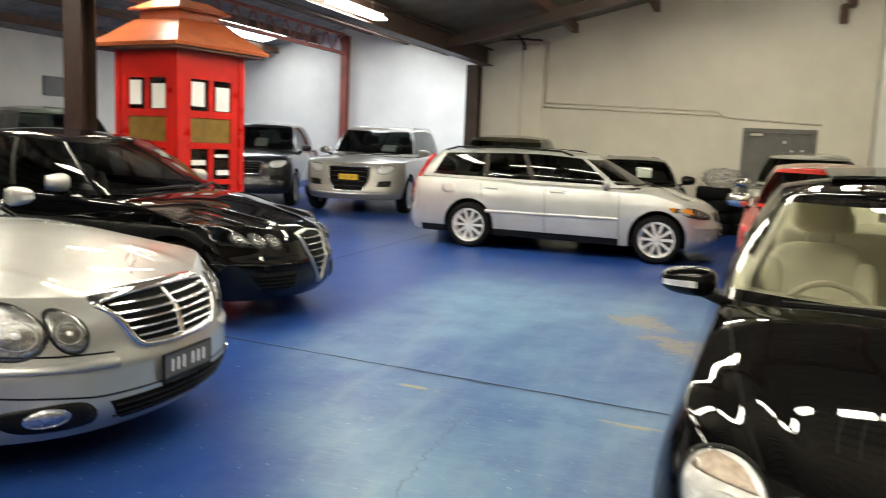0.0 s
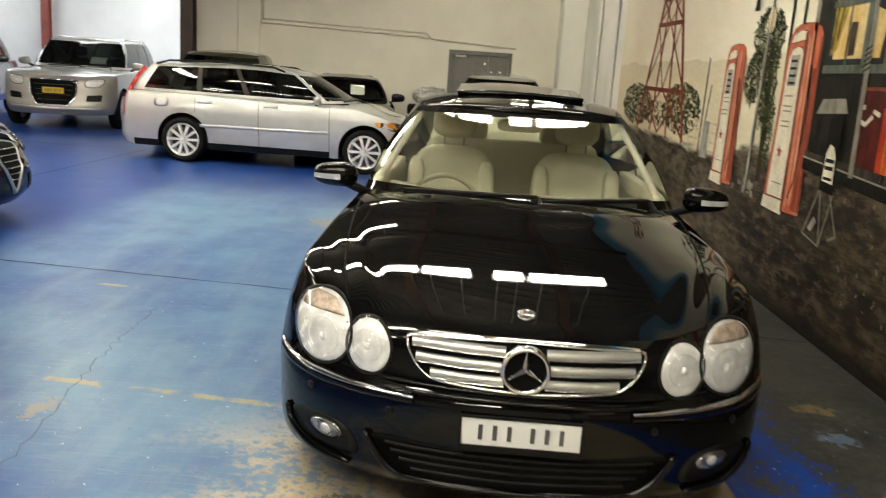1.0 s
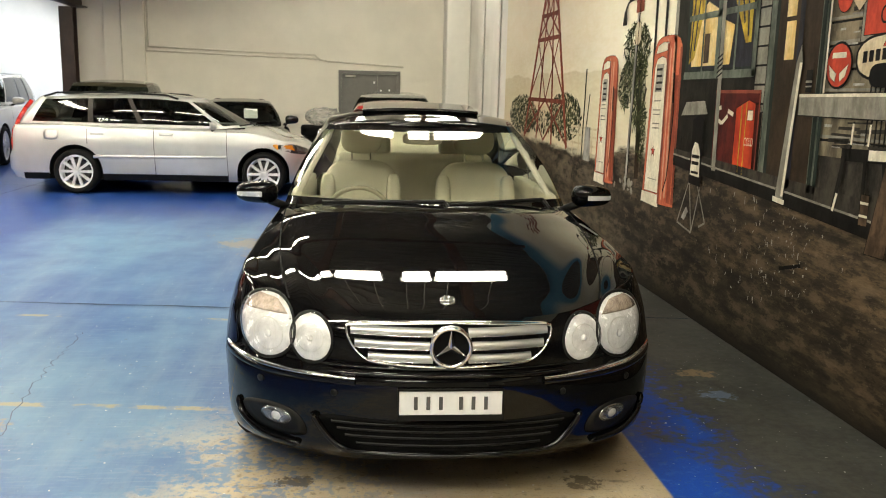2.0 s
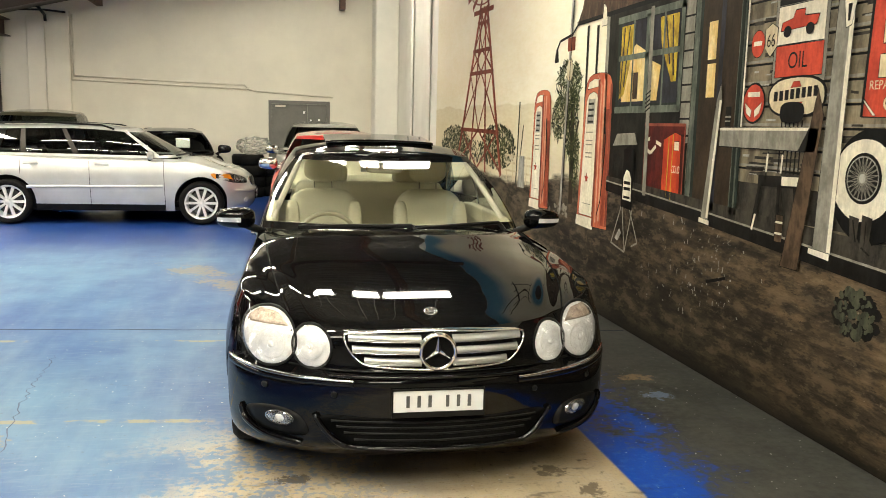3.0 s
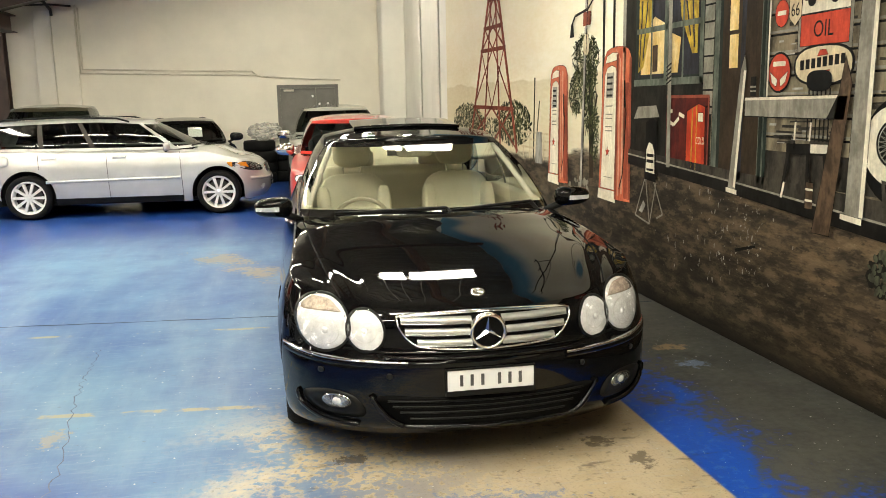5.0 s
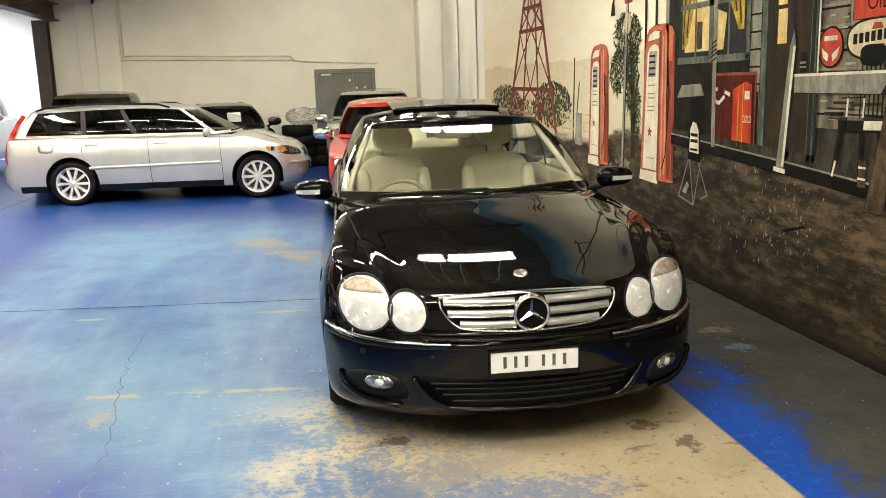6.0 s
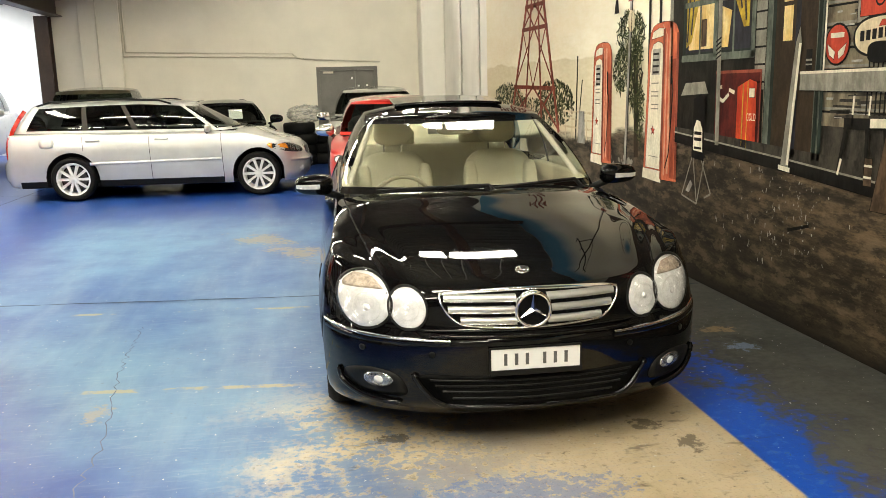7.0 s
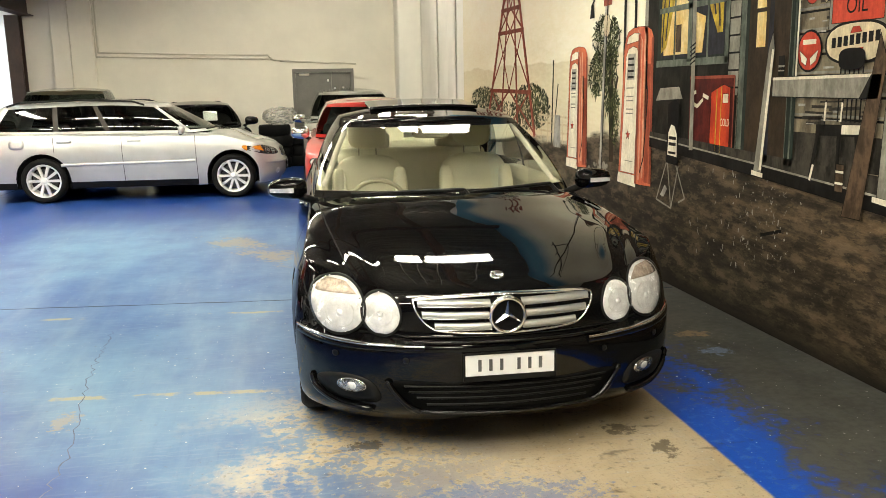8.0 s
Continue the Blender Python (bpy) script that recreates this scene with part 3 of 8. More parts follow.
# rows at y 11.6 and below y 0 are unseen, added for brightness
for x, y, length in ((0.755, 3.75, 0.72), (0.225, 3.75, 0.30), (-0.345, 3.75, 0.49), (-0.81, 3.75, 0.42), (-2.0, 3.75, 1.22), (-3.5, 3.75, 1.22), (-5.0, 3.75, 1.22),
                     (-4.6, 6.9, 1.22), (-3.2, 6.9, 1.22), (-1.8, 6.9, 1.22), (1.1, 11.6, 1.22), (-0.5, 11.6, 1.22), (-2.1, 11.6, 1.22),
                     (-2.2, -0.9, 1.22), (-0.7, -0.9, 1.22), (-0.7, -4.4, 1.22), (0.5, -3.4, 1.22), (-3.7, -2.6, 1.22), (-2.2, -2.6, 1.22), (-0.7, -2.6, 1.22)):
    batten(x, y, roof_z(x) - 0.2 if y > 10 else min(roof_z(x) - 0.45, 3.92), length)
for x, y in ((-8.0, 1.0), (-8.6, 5.0), (-6.7, 3.2), (-9.8, 2.6), (-9.4, 9.0), (-5.5, 8.3), (-7.4, 7.0), (-8.6, 9.2), (-10.2, 6.6)):
    batten(x, y, roof_z(x) - 0.42, 1.5, "y")
# unseen glowing panels, added under the roof to brighten the far wall
for x0, y0 in ((-9.2, 15.6), (-7.6, 15.6), (-13.6, 15.6)):
    vs = [(x, y, roof_z(x) - 0.012) for x, y in ((x0, y0), (x0 + 0.9, y0), (x0 + 0.9, y0 + 3.6), (x0, y0 + 3.6))]
    structure(mesh_ob("skylight", vs, [(0, 1, 2, 3)], M["skylight"]), "unseen glowing panel added under the roof to brighten the far wall", "skylight")

# ---- cars ----
def sstep(a, b, x):
    t = min(1, max(0, (x - a) / (b - a)))
    return t * t * (3 - 2 * t)


class Shell:
    """A car's outer skin. Local frame: front at y = 0, tail at y = L, ground at z = 0."""

    def __init__(s, p):
        s.p = p
        s.hw = p["W"] / 2
        s.cols = []
        nf, ns, nr = p.get("nf", 44), p.get("ns", 60), p.get("nr", 16)
        for i in range(nf):
            s.cols.append(("f", 90 * i / nf))
        ys = list(np.linspace(p["Df"], p["L"] - p["Dr"], ns))
        R = p["arch"]
        for ya in (p["yf"], p["yr"]):
            ys += [ya - R - 0.001, ya - R + 0.001, ya - R + 0.02, ya - R + 0.05, ya + R - 0.05, ya + R - 0.02, ya + R - 0.001, ya + R + 0.001]
        ys += [y for y in p.get("cuts", ())]
        ys = sorted(y for y in ys if p["Df"] <= y <= p["L"] - p["Dr"])
        keep = []
        for y in ys:
            if not keep or y - keep[-1] > 0.0015:
                keep.append(y)
        s.cols += [("s", y) for y in keep]
        for i in range(1, nr + 1):
            s.cols.append(("r", 90 - 90 * i / nr))

    def plan(s, kind, q):
        p = s.p
        if kind == "s":
            x = s.width(q)
            return x, q
        n, D = (p["nx"], p["Df"]) if kind == "f" else (p.get("nrx", 2.6), p["Dr"])
        a = radians(min(max(q, 0.0), 90))
        hw = s.width(D if kind == "f" else p["L"] - D)
        x = hw * max(0.0, math.sin(a)) ** (2 / n)
        y = D * (1 - max(0.0, math.cos(a)) ** (2 / n))
        return (x, y) if kind == "f" else (x, p["L"] - y)

    def width(s, y):
        p = s.p
        f = y / p["L"]
        return s.hw * (1 - p.get("tf", 0.05) * max(0, (0.35 - f) / 0.35) ** 2 - p.get("tr", 0.05) * max(0, (f - 0.65) / 0.35) ** 2)

    def normal(s, kind, q):
        if kind == "s":
            e = 0.01
            x0, y0 = s.width(q - e), q - e
            x1, y1 = s.width(q + e), q + e
        else:
            e = 0.5
            a, b = max(0.0, q - e), min(90, q + e)
            x0, y0 = s.plan(kind, a)
            x1, y1 = s.plan(kind, b)
        tx, ty = x1 - x0, y1 - y0
        if kind == "r":
            tx, ty = -tx, -ty
        l = math.hypot(tx, ty) or 1
        n = (ty / l, -tx / l)
        if kind != "s" and q < 0.6:
            n = (0.0, -1.0 if kind == "f" else 1.0)
        return n

    def mixw(s, kind, q):
        """0 on the side, 1 at the middle of an end."""
        return 0.0 if kind == "s" else 1 - sstep(35, 88, q)

    def inset(s, kind, q, z):
        p = s.p
        side = smooth_interp(p["side"], z)
        if kind == "s":
            return side
        end = smooth_interp(p["front"] if kind == "f" else p["rear"], z)
        w = s.mixw(kind, q)
        return side * (1 - w) + end * w

    def at(s, kind, q, z):
        x, y = s.plan(kind, q)
        nx, ny = s.normal(kind, q)
        i = s.inset(kind, q, z)
        x = x - nx * i
        return (max(0.0, x), y - ny * i, z)

    def low(s, kind, q):
        p = s.p
        if kind != "s":
            z0 = p["zf"] if kind == "f" else p["zr"]
            z = z0 + (p["zs"] - z0) * (1 - s.mixw(kind, q)) * 0.6
            d = abs(s.plan(kind, q)[1] - (p["yf"] if kind == "f" else p["yr"]))
            return max(z, p["r"] + 0.01 + math.sqrt(p["arch"] ** 2 - d ** 2)) if d < p["arch"] else z
        z = p["zs"]
        for ya in (p["yf"], p["yr"]):
            d = abs(q - ya)
            if d < p["arch"]:
                z = max(z, p["r"] + 0.01 + math.sqrt(p["arch"] ** 2 - d ** 2))
        return z

    def shoulder(s, kind, q):
        x, y = s.plan(kind, q)
        z = smooth_interp(s.p["edge"], y)
        if kind == "f":
            z += (smooth_interp(s.p["nose"], x / s.hw) if "nose" in s.p else 0)
        return z

    def grid(s):
        p = s.p
        NS, NT = p.get("rows", 16), p.get("tops", 12)
        s.NS, s.NT = NS, NT
        G = []
        yf_end = p["Df"]
        for kind, q in s.cols:
            col = []
            zl, zh = s.low(kind, q), s.shoulder(kind, q)
            for j in range(NS + 1):
                t = j / NS
                col.append(s.at(kind, q, zl + (zh - zl) * t))
            ex, ey, ez = col[-1]
            if kind == "f":
                y0 = s.at("f", 0, s.shoulder("f", 0))[1]
                sy = y0 + (yf_end + 0.12 - y0) * (q / 90) ** 1.2
            elif kind == "r":
                y1 = s.at("r", 0, s.shoulder("r", 0))[1]
                sy = y1 + (p["L"] - p["Dr"] - 0.05 - y1) * (q / 90) ** 1.2
            else:
                a, b = p["Df"], p["L"] - p["Dr"]
                f = (q - a) / (b - a)
                sy = (a + 0.12) + (b - 0.05 - a - 0.12) * f
            zc = smooth_interp(p["crown"], sy)
            for j in range(1, NT + 1):
                t = 1 - j / NT
                px, py = ex * t, sy + (ey - sy) * t
                if "ridge" in p and py < 1.5:
                    z = smooth_interp(p["crown"], py) + (ez - smooth_interp(p["crown"], ey)) * abs(t) ** p.get("hood_pw", 2.0)
                    for x_r, lean, high, wide in p["ridge"]:
                        z += high * sstep(0.16, 0.42, py) * (1 - sstep(0.55, 0.85, py)) * math.exp(-((px - x_r - lean * py) / wide) ** 2)
                else:
                    z = zc + (ez - zc) * abs(t) ** p.get("pw", 2.4)
                col.append((px, py, z))
            G.append(col)
        s.G = np.array(G)
        s.sy = [c[-1][1] for c in G]
        return s.G

    def fy(s, x, z):
        """The front skin's y at (x, z)."""
        ax = abs(x)
        lo, hi = 0.0, 90.0
        for _ in range(22):
            m = (lo + hi) / 2
            if s.at("f", m, z)[0] < ax:
                lo = m
            else:
                hi = m
        return s.at("f", (lo + hi) / 2, z)[1]

    def ry(s, x, z):
        ax = abs(x)
        lo, hi = 0.0, 90.0
        for _ in range(22):
            m = (lo + hi) / 2
            if s.at("r", m, z)[0] < ax:
                lo = m
            else:
                hi = m
        return s.at("r", (lo + hi) / 2, z)[1]

    def ex(s, y, z):
        """The half-width of the skin at (y, z), the rounded nose and tail included."""
        p = s.p
        if p["Df"] <= y <= p["L"] - p["Dr"]:
            return s.sx(y, z)
        kind = "f" if y < p["Df"] else "r"
        lo, hi = 0.0, 90.0
        for _ in range(20):
            m = (lo + hi) / 2
            ym = s.at(kind, m, z)[1]
            if (ym < y) == (kind == "f"):
                lo = m
            else:
                hi = m
        return s.at(kind, (lo + hi) / 2, z)[0]

    def tz(s, x, y):
        """The top skin's z at (x, y)."""
        if not hasattr(s, "_top"):
            s._top = s.G[:, s.NS:, :].reshape(-1, 3)
        q = s._top
        d = (q[:, 0] - abs(x)) ** 2 + (q[:, 1] - y) ** 2
        near = q[np.argsort(d)[:10]]
        a = np.c_[near[:, 0] - abs(x), near[:, 1] - y, np.ones(len(near))]
        return float(np.linalg.lstsq(a, near[:, 2], rcond=None)[0][2])

    def sx(s, y, z):
        """The side skin's half-width at (y, z)."""
        return s.at("s", y, z)[0]


def patch(sh, name, outline, centre, material, parent, off=0.003, bulge=0.0, rings=5, label="", face="f", side=1, smooth=True):
    """A piece that follows the skin: outline in (x, z) on the front or tail, in (y, z) on the side."""
    vs, fs = [], []
    n = len(outline)
    cx, cz = centre
    area = sum(a[0] * b[1] - b[0] * a[1] for a, b in zip(outline, outline[1:] + outline[:1]))
    out_sign = (1 if face == "f" else -1 if face == "r" else side)
    if area * out_sign < 0:
        outline = outline[::-1]

    def put(a, z, lift):
        if face == "f":
            return (a, sh.fy(a, z) - lift, z)
        if face == "r":
            return (a, sh.ry(a, z) + lift, z)
        return (side * (sh.sx(a, z) + lift), a, z)
    vs.append(put(cx, cz, off + bulge))
    for k in range(1, rings + 1):
        f = k / rings
        for a, z in outline:
            vs.append(put(cx + (a - cx) * f, cz + (z - cz) * f, off + bulge * (1 - f * f)))
    for i in range(n):
        fs.append((0, 1 + i, 1 + (i + 1) % n))
    for k in range(rings - 1):
        for i in range(n):
            a, b = 1 + k * n + i, 1 + k * n + (i + 1) % n
            fs.append((a, a + n, b + n, b))
    # a rim back into the skin
    m = len(vs)
    for a, z in outline:
        vs.append(put(a, z, -0.006))
    for i in range(n):
        a, b = 1 + (rings - 1) * n + i, 1 + (rings - 1) * n + (i + 1) % n
        fs.append((a, m + i, m + (i + 1) % n, b))
    return mesh_ob(name, vs, fs, material, parent, label, smooth)


def oval(cx, cz, rx, rz, n=28, power=2.0, tilt=0.0):
    out = []
    ct, st = math.cos(tilt), math.sin(tilt)
    for i in range(n):
        t = 2 * math.pi * i / n
        c, s_ = math.cos(t), math.sin(t)
        a = rx * math.copysign(abs(c) ** (2 / power), c)
        b = rz * math.copysign(abs(s_) ** (2 / power), s_)
        out.append((cx + a * ct - b * st, cz + a * st + b * ct))
    return out


def band(sh, name, pts, width, lift, material, parent, face="f", side=1, label="", closed=False):
    """A raised moulding along (a, z) points on the skin, with a half-round section."""
    P = []
    m = len(pts)
    for i, (a, z) in enumerate(pts):
        a0, z0 = pts[(i - 1) % m] if closed else pts[max(0, i - 1)]
        a1, z1 = pts[(i + 1) % m] if closed else pts[min(m - 1, i + 1)]
        d = Vector((a1 - a0, z1 - z0))
        d = d.normalized() if d.length else Vector((1, 0))
        na, nz = -d.y, d.x
        row = []
        for k, h in ((-1, -0.004), (-0.8, 0.7), (0, 1), (0.8, 0.7), (1, -0.004)):
            aa, zz = a + na * width / 2 * k, z + nz * width / 2 * k
            l = lift * h if h > 0 else h
            if face == "f":
                row.append((aa, sh.fy(aa, zz) - l, zz))
            elif face == "r":
                row.append((aa, sh.ry(aa, zz) + l, zz))
            else:
                row.append((side * (sh.sx(aa, zz) + l), aa, zz))
        P.append(row)
    vs = [v for r in P for v in r]
    fs = []
    for i in range(m if closed else m - 1):
        for k in range(4):
            a, b = i * 5 + k, ((i + 1) % m) * 5 + k
            fs.append((a, b, b + 1, a + 1))
    return mesh_ob(name, vs, fs, material, parent, label, True)


def resample(pts, n, closed=False):
    q = list(pts) + ([pts[0]] if closed else [])
    d = [0]
    for a, b in zip(q, q[1:]):
        d.append(d[-1] + math.hypot(b[0] - a[0], b[1] - a[1]))
    ts = np.linspace(0, d[-1], n + (1 if closed else 0))
    if closed:
        ts = ts[:-1]
    return [(float(np.interp(t, d, [p[0] for p in q])), float(np.interp(t, d, [p[1] for p in q]))) for t in ts]


def catmull(pts, n=8, closed=False):
    out = []
    m = len(pts)
    for i in range(m if closed else m - 1):
        if closed:
            p = [pts[(i + k) % m] for k in (-1, 0, 1, 2)]
        else:
            p = [pts[min(max(i + k, 0), m - 1)] for k in (-1, 0, 1, 2)]
        for j in range(n):
            t = j / n
            out.append(tuple(0.5 * (2 * p[1][k] + (p[2][k] - p[0][k]) * t + (2 * p[0][k] - 5 * p[1][k] + 4 * p[2][k] - p[3][k]) * t * t + (3 * p[1][k] - p[0][k] - 3 * p[2][k] + p[3][k]) * t ** 3) for k in (0, 1)))
    if not closed:
        out.append(pts[-1])
    return out


WHEELS = {}


def wheel(parent, m, r, width, style, side):
    """Tyre with its rim; side: +1 when the outer face looks to +x."""
    key = (round(r, 3), style, side)
    if key in WHEELS:
        src = WHEELS[key]
        cp = copy_thing(src, m)
        cp.parent = parent
        return cp
    w = width / 2
    rr = r * 0.745
    prof = [(-w * 0.8, rr), (-w, rr + 0.02), (-w, r - 0.03), (-w * 0.75, r - 0.004), (0, r), (w * 0.75, r - 0.004), (w, r - 0.03), (w * 1.0, rr + 0.02), (w * 0.82, rr)]
    vs, fs = lathe(prof, 44)
    tyre = mesh_ob("wheel", vs, fs, M["rubber"], parent, "black rubber tyre", True)
    tyre.matrix_basis = m
    o = side * w * 0.8
    prof = [(o, rr + 0.004), (o + side * 0.006, rr - 0.008), (o - side * 0.012, rr - 0.022), (o - side * 0.05, rr - 0.035), (-o * 0.8, rr - 0.035)]
    vs, fs = lathe(prof, 44)
    mesh_ob("rim", vs, fs, M["alloy"], tyre, "silver alloy rim", True)
    vs, fs = lathe([(o * 0.2, 0.001), (o * 0.2, rr - 0.06)], 24)
    mesh_ob("brake_disc", vs, fs, M["dark_alloy"], tyre, "", False)
    sp = bmesh.new()
    n = {"ten": 10, "five": 5, "seven": 7, "multi": 12}[style]
    for k in range(n):
        a = 2 * math.pi * k / n
        wid = {"ten": 0.030, "five": 0.05, "seven": 0.045, "multi": 0.018}[style]
        outer = {"ten": 0.040, "five": 0.06, "seven": 0.05, "multi": 0.022}[style]
        r0, r1 = 0.045, rr - 0.018
        d = Vector((0, math.cos(a), math.sin(a)))
        t = Vector((0, -math.sin(a), math.cos(a)))
        f, bk = o - side * 0.012, o - side * 0.045
        f0 = o - side * 0.004
        q = []
        for xx, rad, hw_ in ((f0, r0, wid / 2), (f, r1, outer / 2), (bk, r0, wid / 2), (bk, r1, outer / 2)):
            for sg in (-1, 1):
                v = d * rad + t * hw_ * sg
                q.append(sp.verts.new((xx, v.y, v.z)))
        for fc in ((0, 1, 3, 2), (4, 6, 7, 5), (0, 2, 6, 4), (1, 5, 7, 3)):
            sp.faces.new([q[i] for i in fc])
    bmesh.ops.recalc_face_normals(sp, faces=sp.faces[:])
    part("spokes", sp, M["alloy"], tyre, "silver alloy spokes")
    vs, fs = lathe([(o + side * 0.006, 0.001), (o + side * 0.004, 0.034), (o - side * 0.03, 0.062)], 20)
    mesh_ob("hub_cap", vs, fs, M["alloy"], tyre, "", True)
    WHEELS[key] = tyre
    return tyre


def cabin(sh, p, top, glass, paint):
    """Greenhouse: pillars and roof in the body colour, panes between them."""
    g = p["cabin"]
    base = lambda q: outline_pt(g["base"], q)
    roof = lambda q: outline_pt(g["roof"], q)
    NF, NSd, NR, NH = 12, 36, 10, 12

    def outline_pt(o, q):
        # o: y of front middle, y of front corner, half-width there, y of rear corner, half-width there, y of rear middle
        y0, y1, w1, y2, w2, y3 = o
        if q < 1:
            x = w1 * q
            return x, y0 + (y1 - y0) * q ** 2.2
        if q < 2:
            f = q - 1
            bow = g.get("bow", 0.03) * 4 * f * (1 - f)
            return w1 + (w2 - w1) * f + bow, y1 + (y2 - y1) * f
        f = 3 - q
        return w2 * f, y3 + (y2 - y3) * f ** 2.2
    qs = [i / NF for i in range(NF)] + [1 + i / NSd for i in range(NSd)] + [2 + i / NR for i in range(NR + 1)]
    zb = lambda y: smooth_interp(g["belt"], y)
    V = []
    for q in qs:
        bx, by = outline_pt(g["base"], q)
        rx, ry = outline_pt(g["roof"], q)
        z0 = zb(by)
        z1 = smooth_interp(g["rail"], ry)
        col = []
        for j in range(NH + 1):
            h = j / NH
            e = h + g.get("curve", 0.10) * h * (1 - h)
            out = g.get("tumble", 0.03) * 4 * h * (1 - h)
            x, y = bx + (rx - bx) * h, by + (ry - by) * h
            if q >= 1 and q <= 2:
                x += out
            col.append((x, y, z0 + (z1 - z0) * e))
        ex, ey, ez = col[-1]
        # roof cap
        f = (ey - g["roof"][0]) / (g["roof"][5] - g["roof"][0])
        sy = g["roof"][0] + (g["roof"][5] - g["roof"][0]) * min(1, max(0, f))
        zc = smooth_interp(g["top"], sy)
        for j in range(1, 9):
            t = 1 - j / 8
            col.append((ex * t, sy + (ey - sy) * t, zc + (ez - zc) * t ** 2.5))
        V.append(col)
    V = np.array(V)
    nq, nr_ = V.shape[0], V.shape[1]
    full = [tuple(v) for c in V for v in c]
    mir = [(-x, y, z) for x, y, z in full]
    allv = full + mir
    N = len(full)
    quads, tags = [], []
    gl0, gl1 = 1, NH - 1
    for i in range(nq - 1):
        qm = (qs[i] + qs[i + 1]) / 2
        for j in range(nr_ - 1):
            tag = "roof"
            if gl0 <= j < gl1:
                if qm < g["ws"]:
                    tag = "windscreen"
                elif qm > g["rw"]:
                    tag = "rear_window"
                else:
                    for k, (a, b) in enumerate(g["side"]):
                        if a < qm < b:
                            tag = "side%d" % k
                    if tag == "roof" and g["side"][0][0] < qm < g["side"][-1][1]:
                        tag = "pillar%d" % sum(qm > b for _, b in g["side"])
            quads.append((i * nr_ + j, (i + 1) * nr_ + j, (i + 1) * nr_ + j + 1, i * nr_ + j + 1))
            tags.append(tag)
    return allv, N, quads, tags


def split_mesh(allv, N, quads, tags, spec, parent):
    """Makes one mesh for each tag and side from a half grid and its mirror image, keeping the normals of the whole."""
    faces = []
    for q in quads:
        faces.append(tuple(q))
        faces.append(tuple(i + N for i in reversed(q)))
    v = np.array(allv)
    nrm = np.zeros_like(v)
    for f in faces:
        a, b, c, d = (v[i] for i in f)
        n = np.cross(c - a, d - b)
        for i in f:
            nrm[i] += n
    # weld normals on the centre line and other doubled points
    key = {}
    for i, p_ in enumerate(np.round(v, 4)):
        key.setdefault(tuple(p_), []).append(i)
    for ids in key.values():
        if len(ids) > 1:
            t = nrm[ids].sum(axis=0)
            for i in ids:
                nrm[i] = t
    ln = np.linalg.norm(nrm, axis=1)
    ln[ln == 0] = 1
    nrm = nrm / ln[:, None]
    groups = {}
    for k, tag in enumerate(tags):
        name, material, sides, label = spec(tag)
        for s_ in (0, 1):
            f = faces[2 * k + s_]
            groups.setdefault((tag, s_ if sides else 0), (name, material, label, []))[3].append(f)
    made = {}
    for (tag, s_), (name, material, label, fs) in groups.items():
        used = sorted({i for f in fs for i in f})
        idx = {o: n for n, o in enumerate(used)}
        out = []
        for f in fs:
            g = []
            for i in f:
                if not g or np.abs(v[i] - v[g[-1]]).max() > 1e-6:
                    g.append(i)
            if len(g) > 1 and np.abs(v[g[0]] - v[g[-1]]).max() <= 1e-6:
                g.pop()
            if len(g) >= 3:
                out.append([idx[i] for i in g])
        if out:
            made[(tag, s_)] = mesh_ob(name, [allv[i] for i in used], out, material, parent, label, True, [nrm[i] for i in used])
    return made


def gap_lines(sh, parent, cols, rows=None, y_hood=None):
    """Shut lines: narrow dark strips down the flank at the given y."""
    for y, z0, z1, lean in cols:
        for side in (1, -1):
            n = 14
            vs, fs, b = [], [], 0
            for i in range(n + 1):
                z = z0 + (z1 - z0) * i / n
                yy = y + lean * (z - z0)
                for d in (-0.0035, 0.0035):
                    vs.append((side * (sh.sx(yy + d, z) + 0.0012), yy + d, z))
            for i in range(n):
                a = b + 2 * i
                fs.append((a, a + 1, a + 3, a + 2))
            mesh_ob("shut_line", vs, fs, M["void"], parent)


def top_line(sh, parent, pts, width=0.007, name="shut_line", material=None, lift=0.0012):
    """A narrow strip lying on the top skin along (x, y) points."""
    pts = resample(pts, 40)
    vs, fs = [], []
    for i, (x, y) in enumerate(pts):
        x0, y0 = pts[max(0, i - 1)]
        x1, y1 = pts[min(len(pts) - 1, i + 1)]
        d = Vector((x1 - x0, y1 - y0)).normalized()
        for k in (-0.5, 0.5):
            px, py = x - d.y * width * k, y + d.x * width * k
            vs.append((px, py, sh.tz(px, py) + lift))
    for i in range(len(pts) - 1):
        fs.append((2 * i, 2 * i + 1, 2 * i + 3, 2 * i + 2))
    return mesh_ob(name, vs, fs, material or M["void"], parent)


def door_handle(sh, parent, y, z, material, side):
    bm = bmesh.new()
    x = sh.sx(y, z)
    box_bm(x - 0.004, x + 0.004, y - 0.10, y + 0.10, z - 0.03, z + 0.03, 0.003, bm=bm)
    box_bm(x + 0.012, x + 0.03, y - 0.095, y + 0.095, z - 0.012, z + 0.012, 0.008, bm=bm)
    box_bm(x, x + 0.02, y - 0.095, y - 0.07, z - 0.01, z + 0.01, 0.003, bm=bm)
    box_bm(x, x + 0.02, y + 0.07, y + 0.095, z - 0.01, z + 0.01, 0.003, bm=bm)
    if side < 0:
        bmesh.ops.scale(bm, vec=(-1, 1, 1), verts=bm.verts[:])
        bmesh.ops.reverse_faces(bm, faces=bm.faces[:])
    return part("door_handle", bm, material, parent, smooth=True)


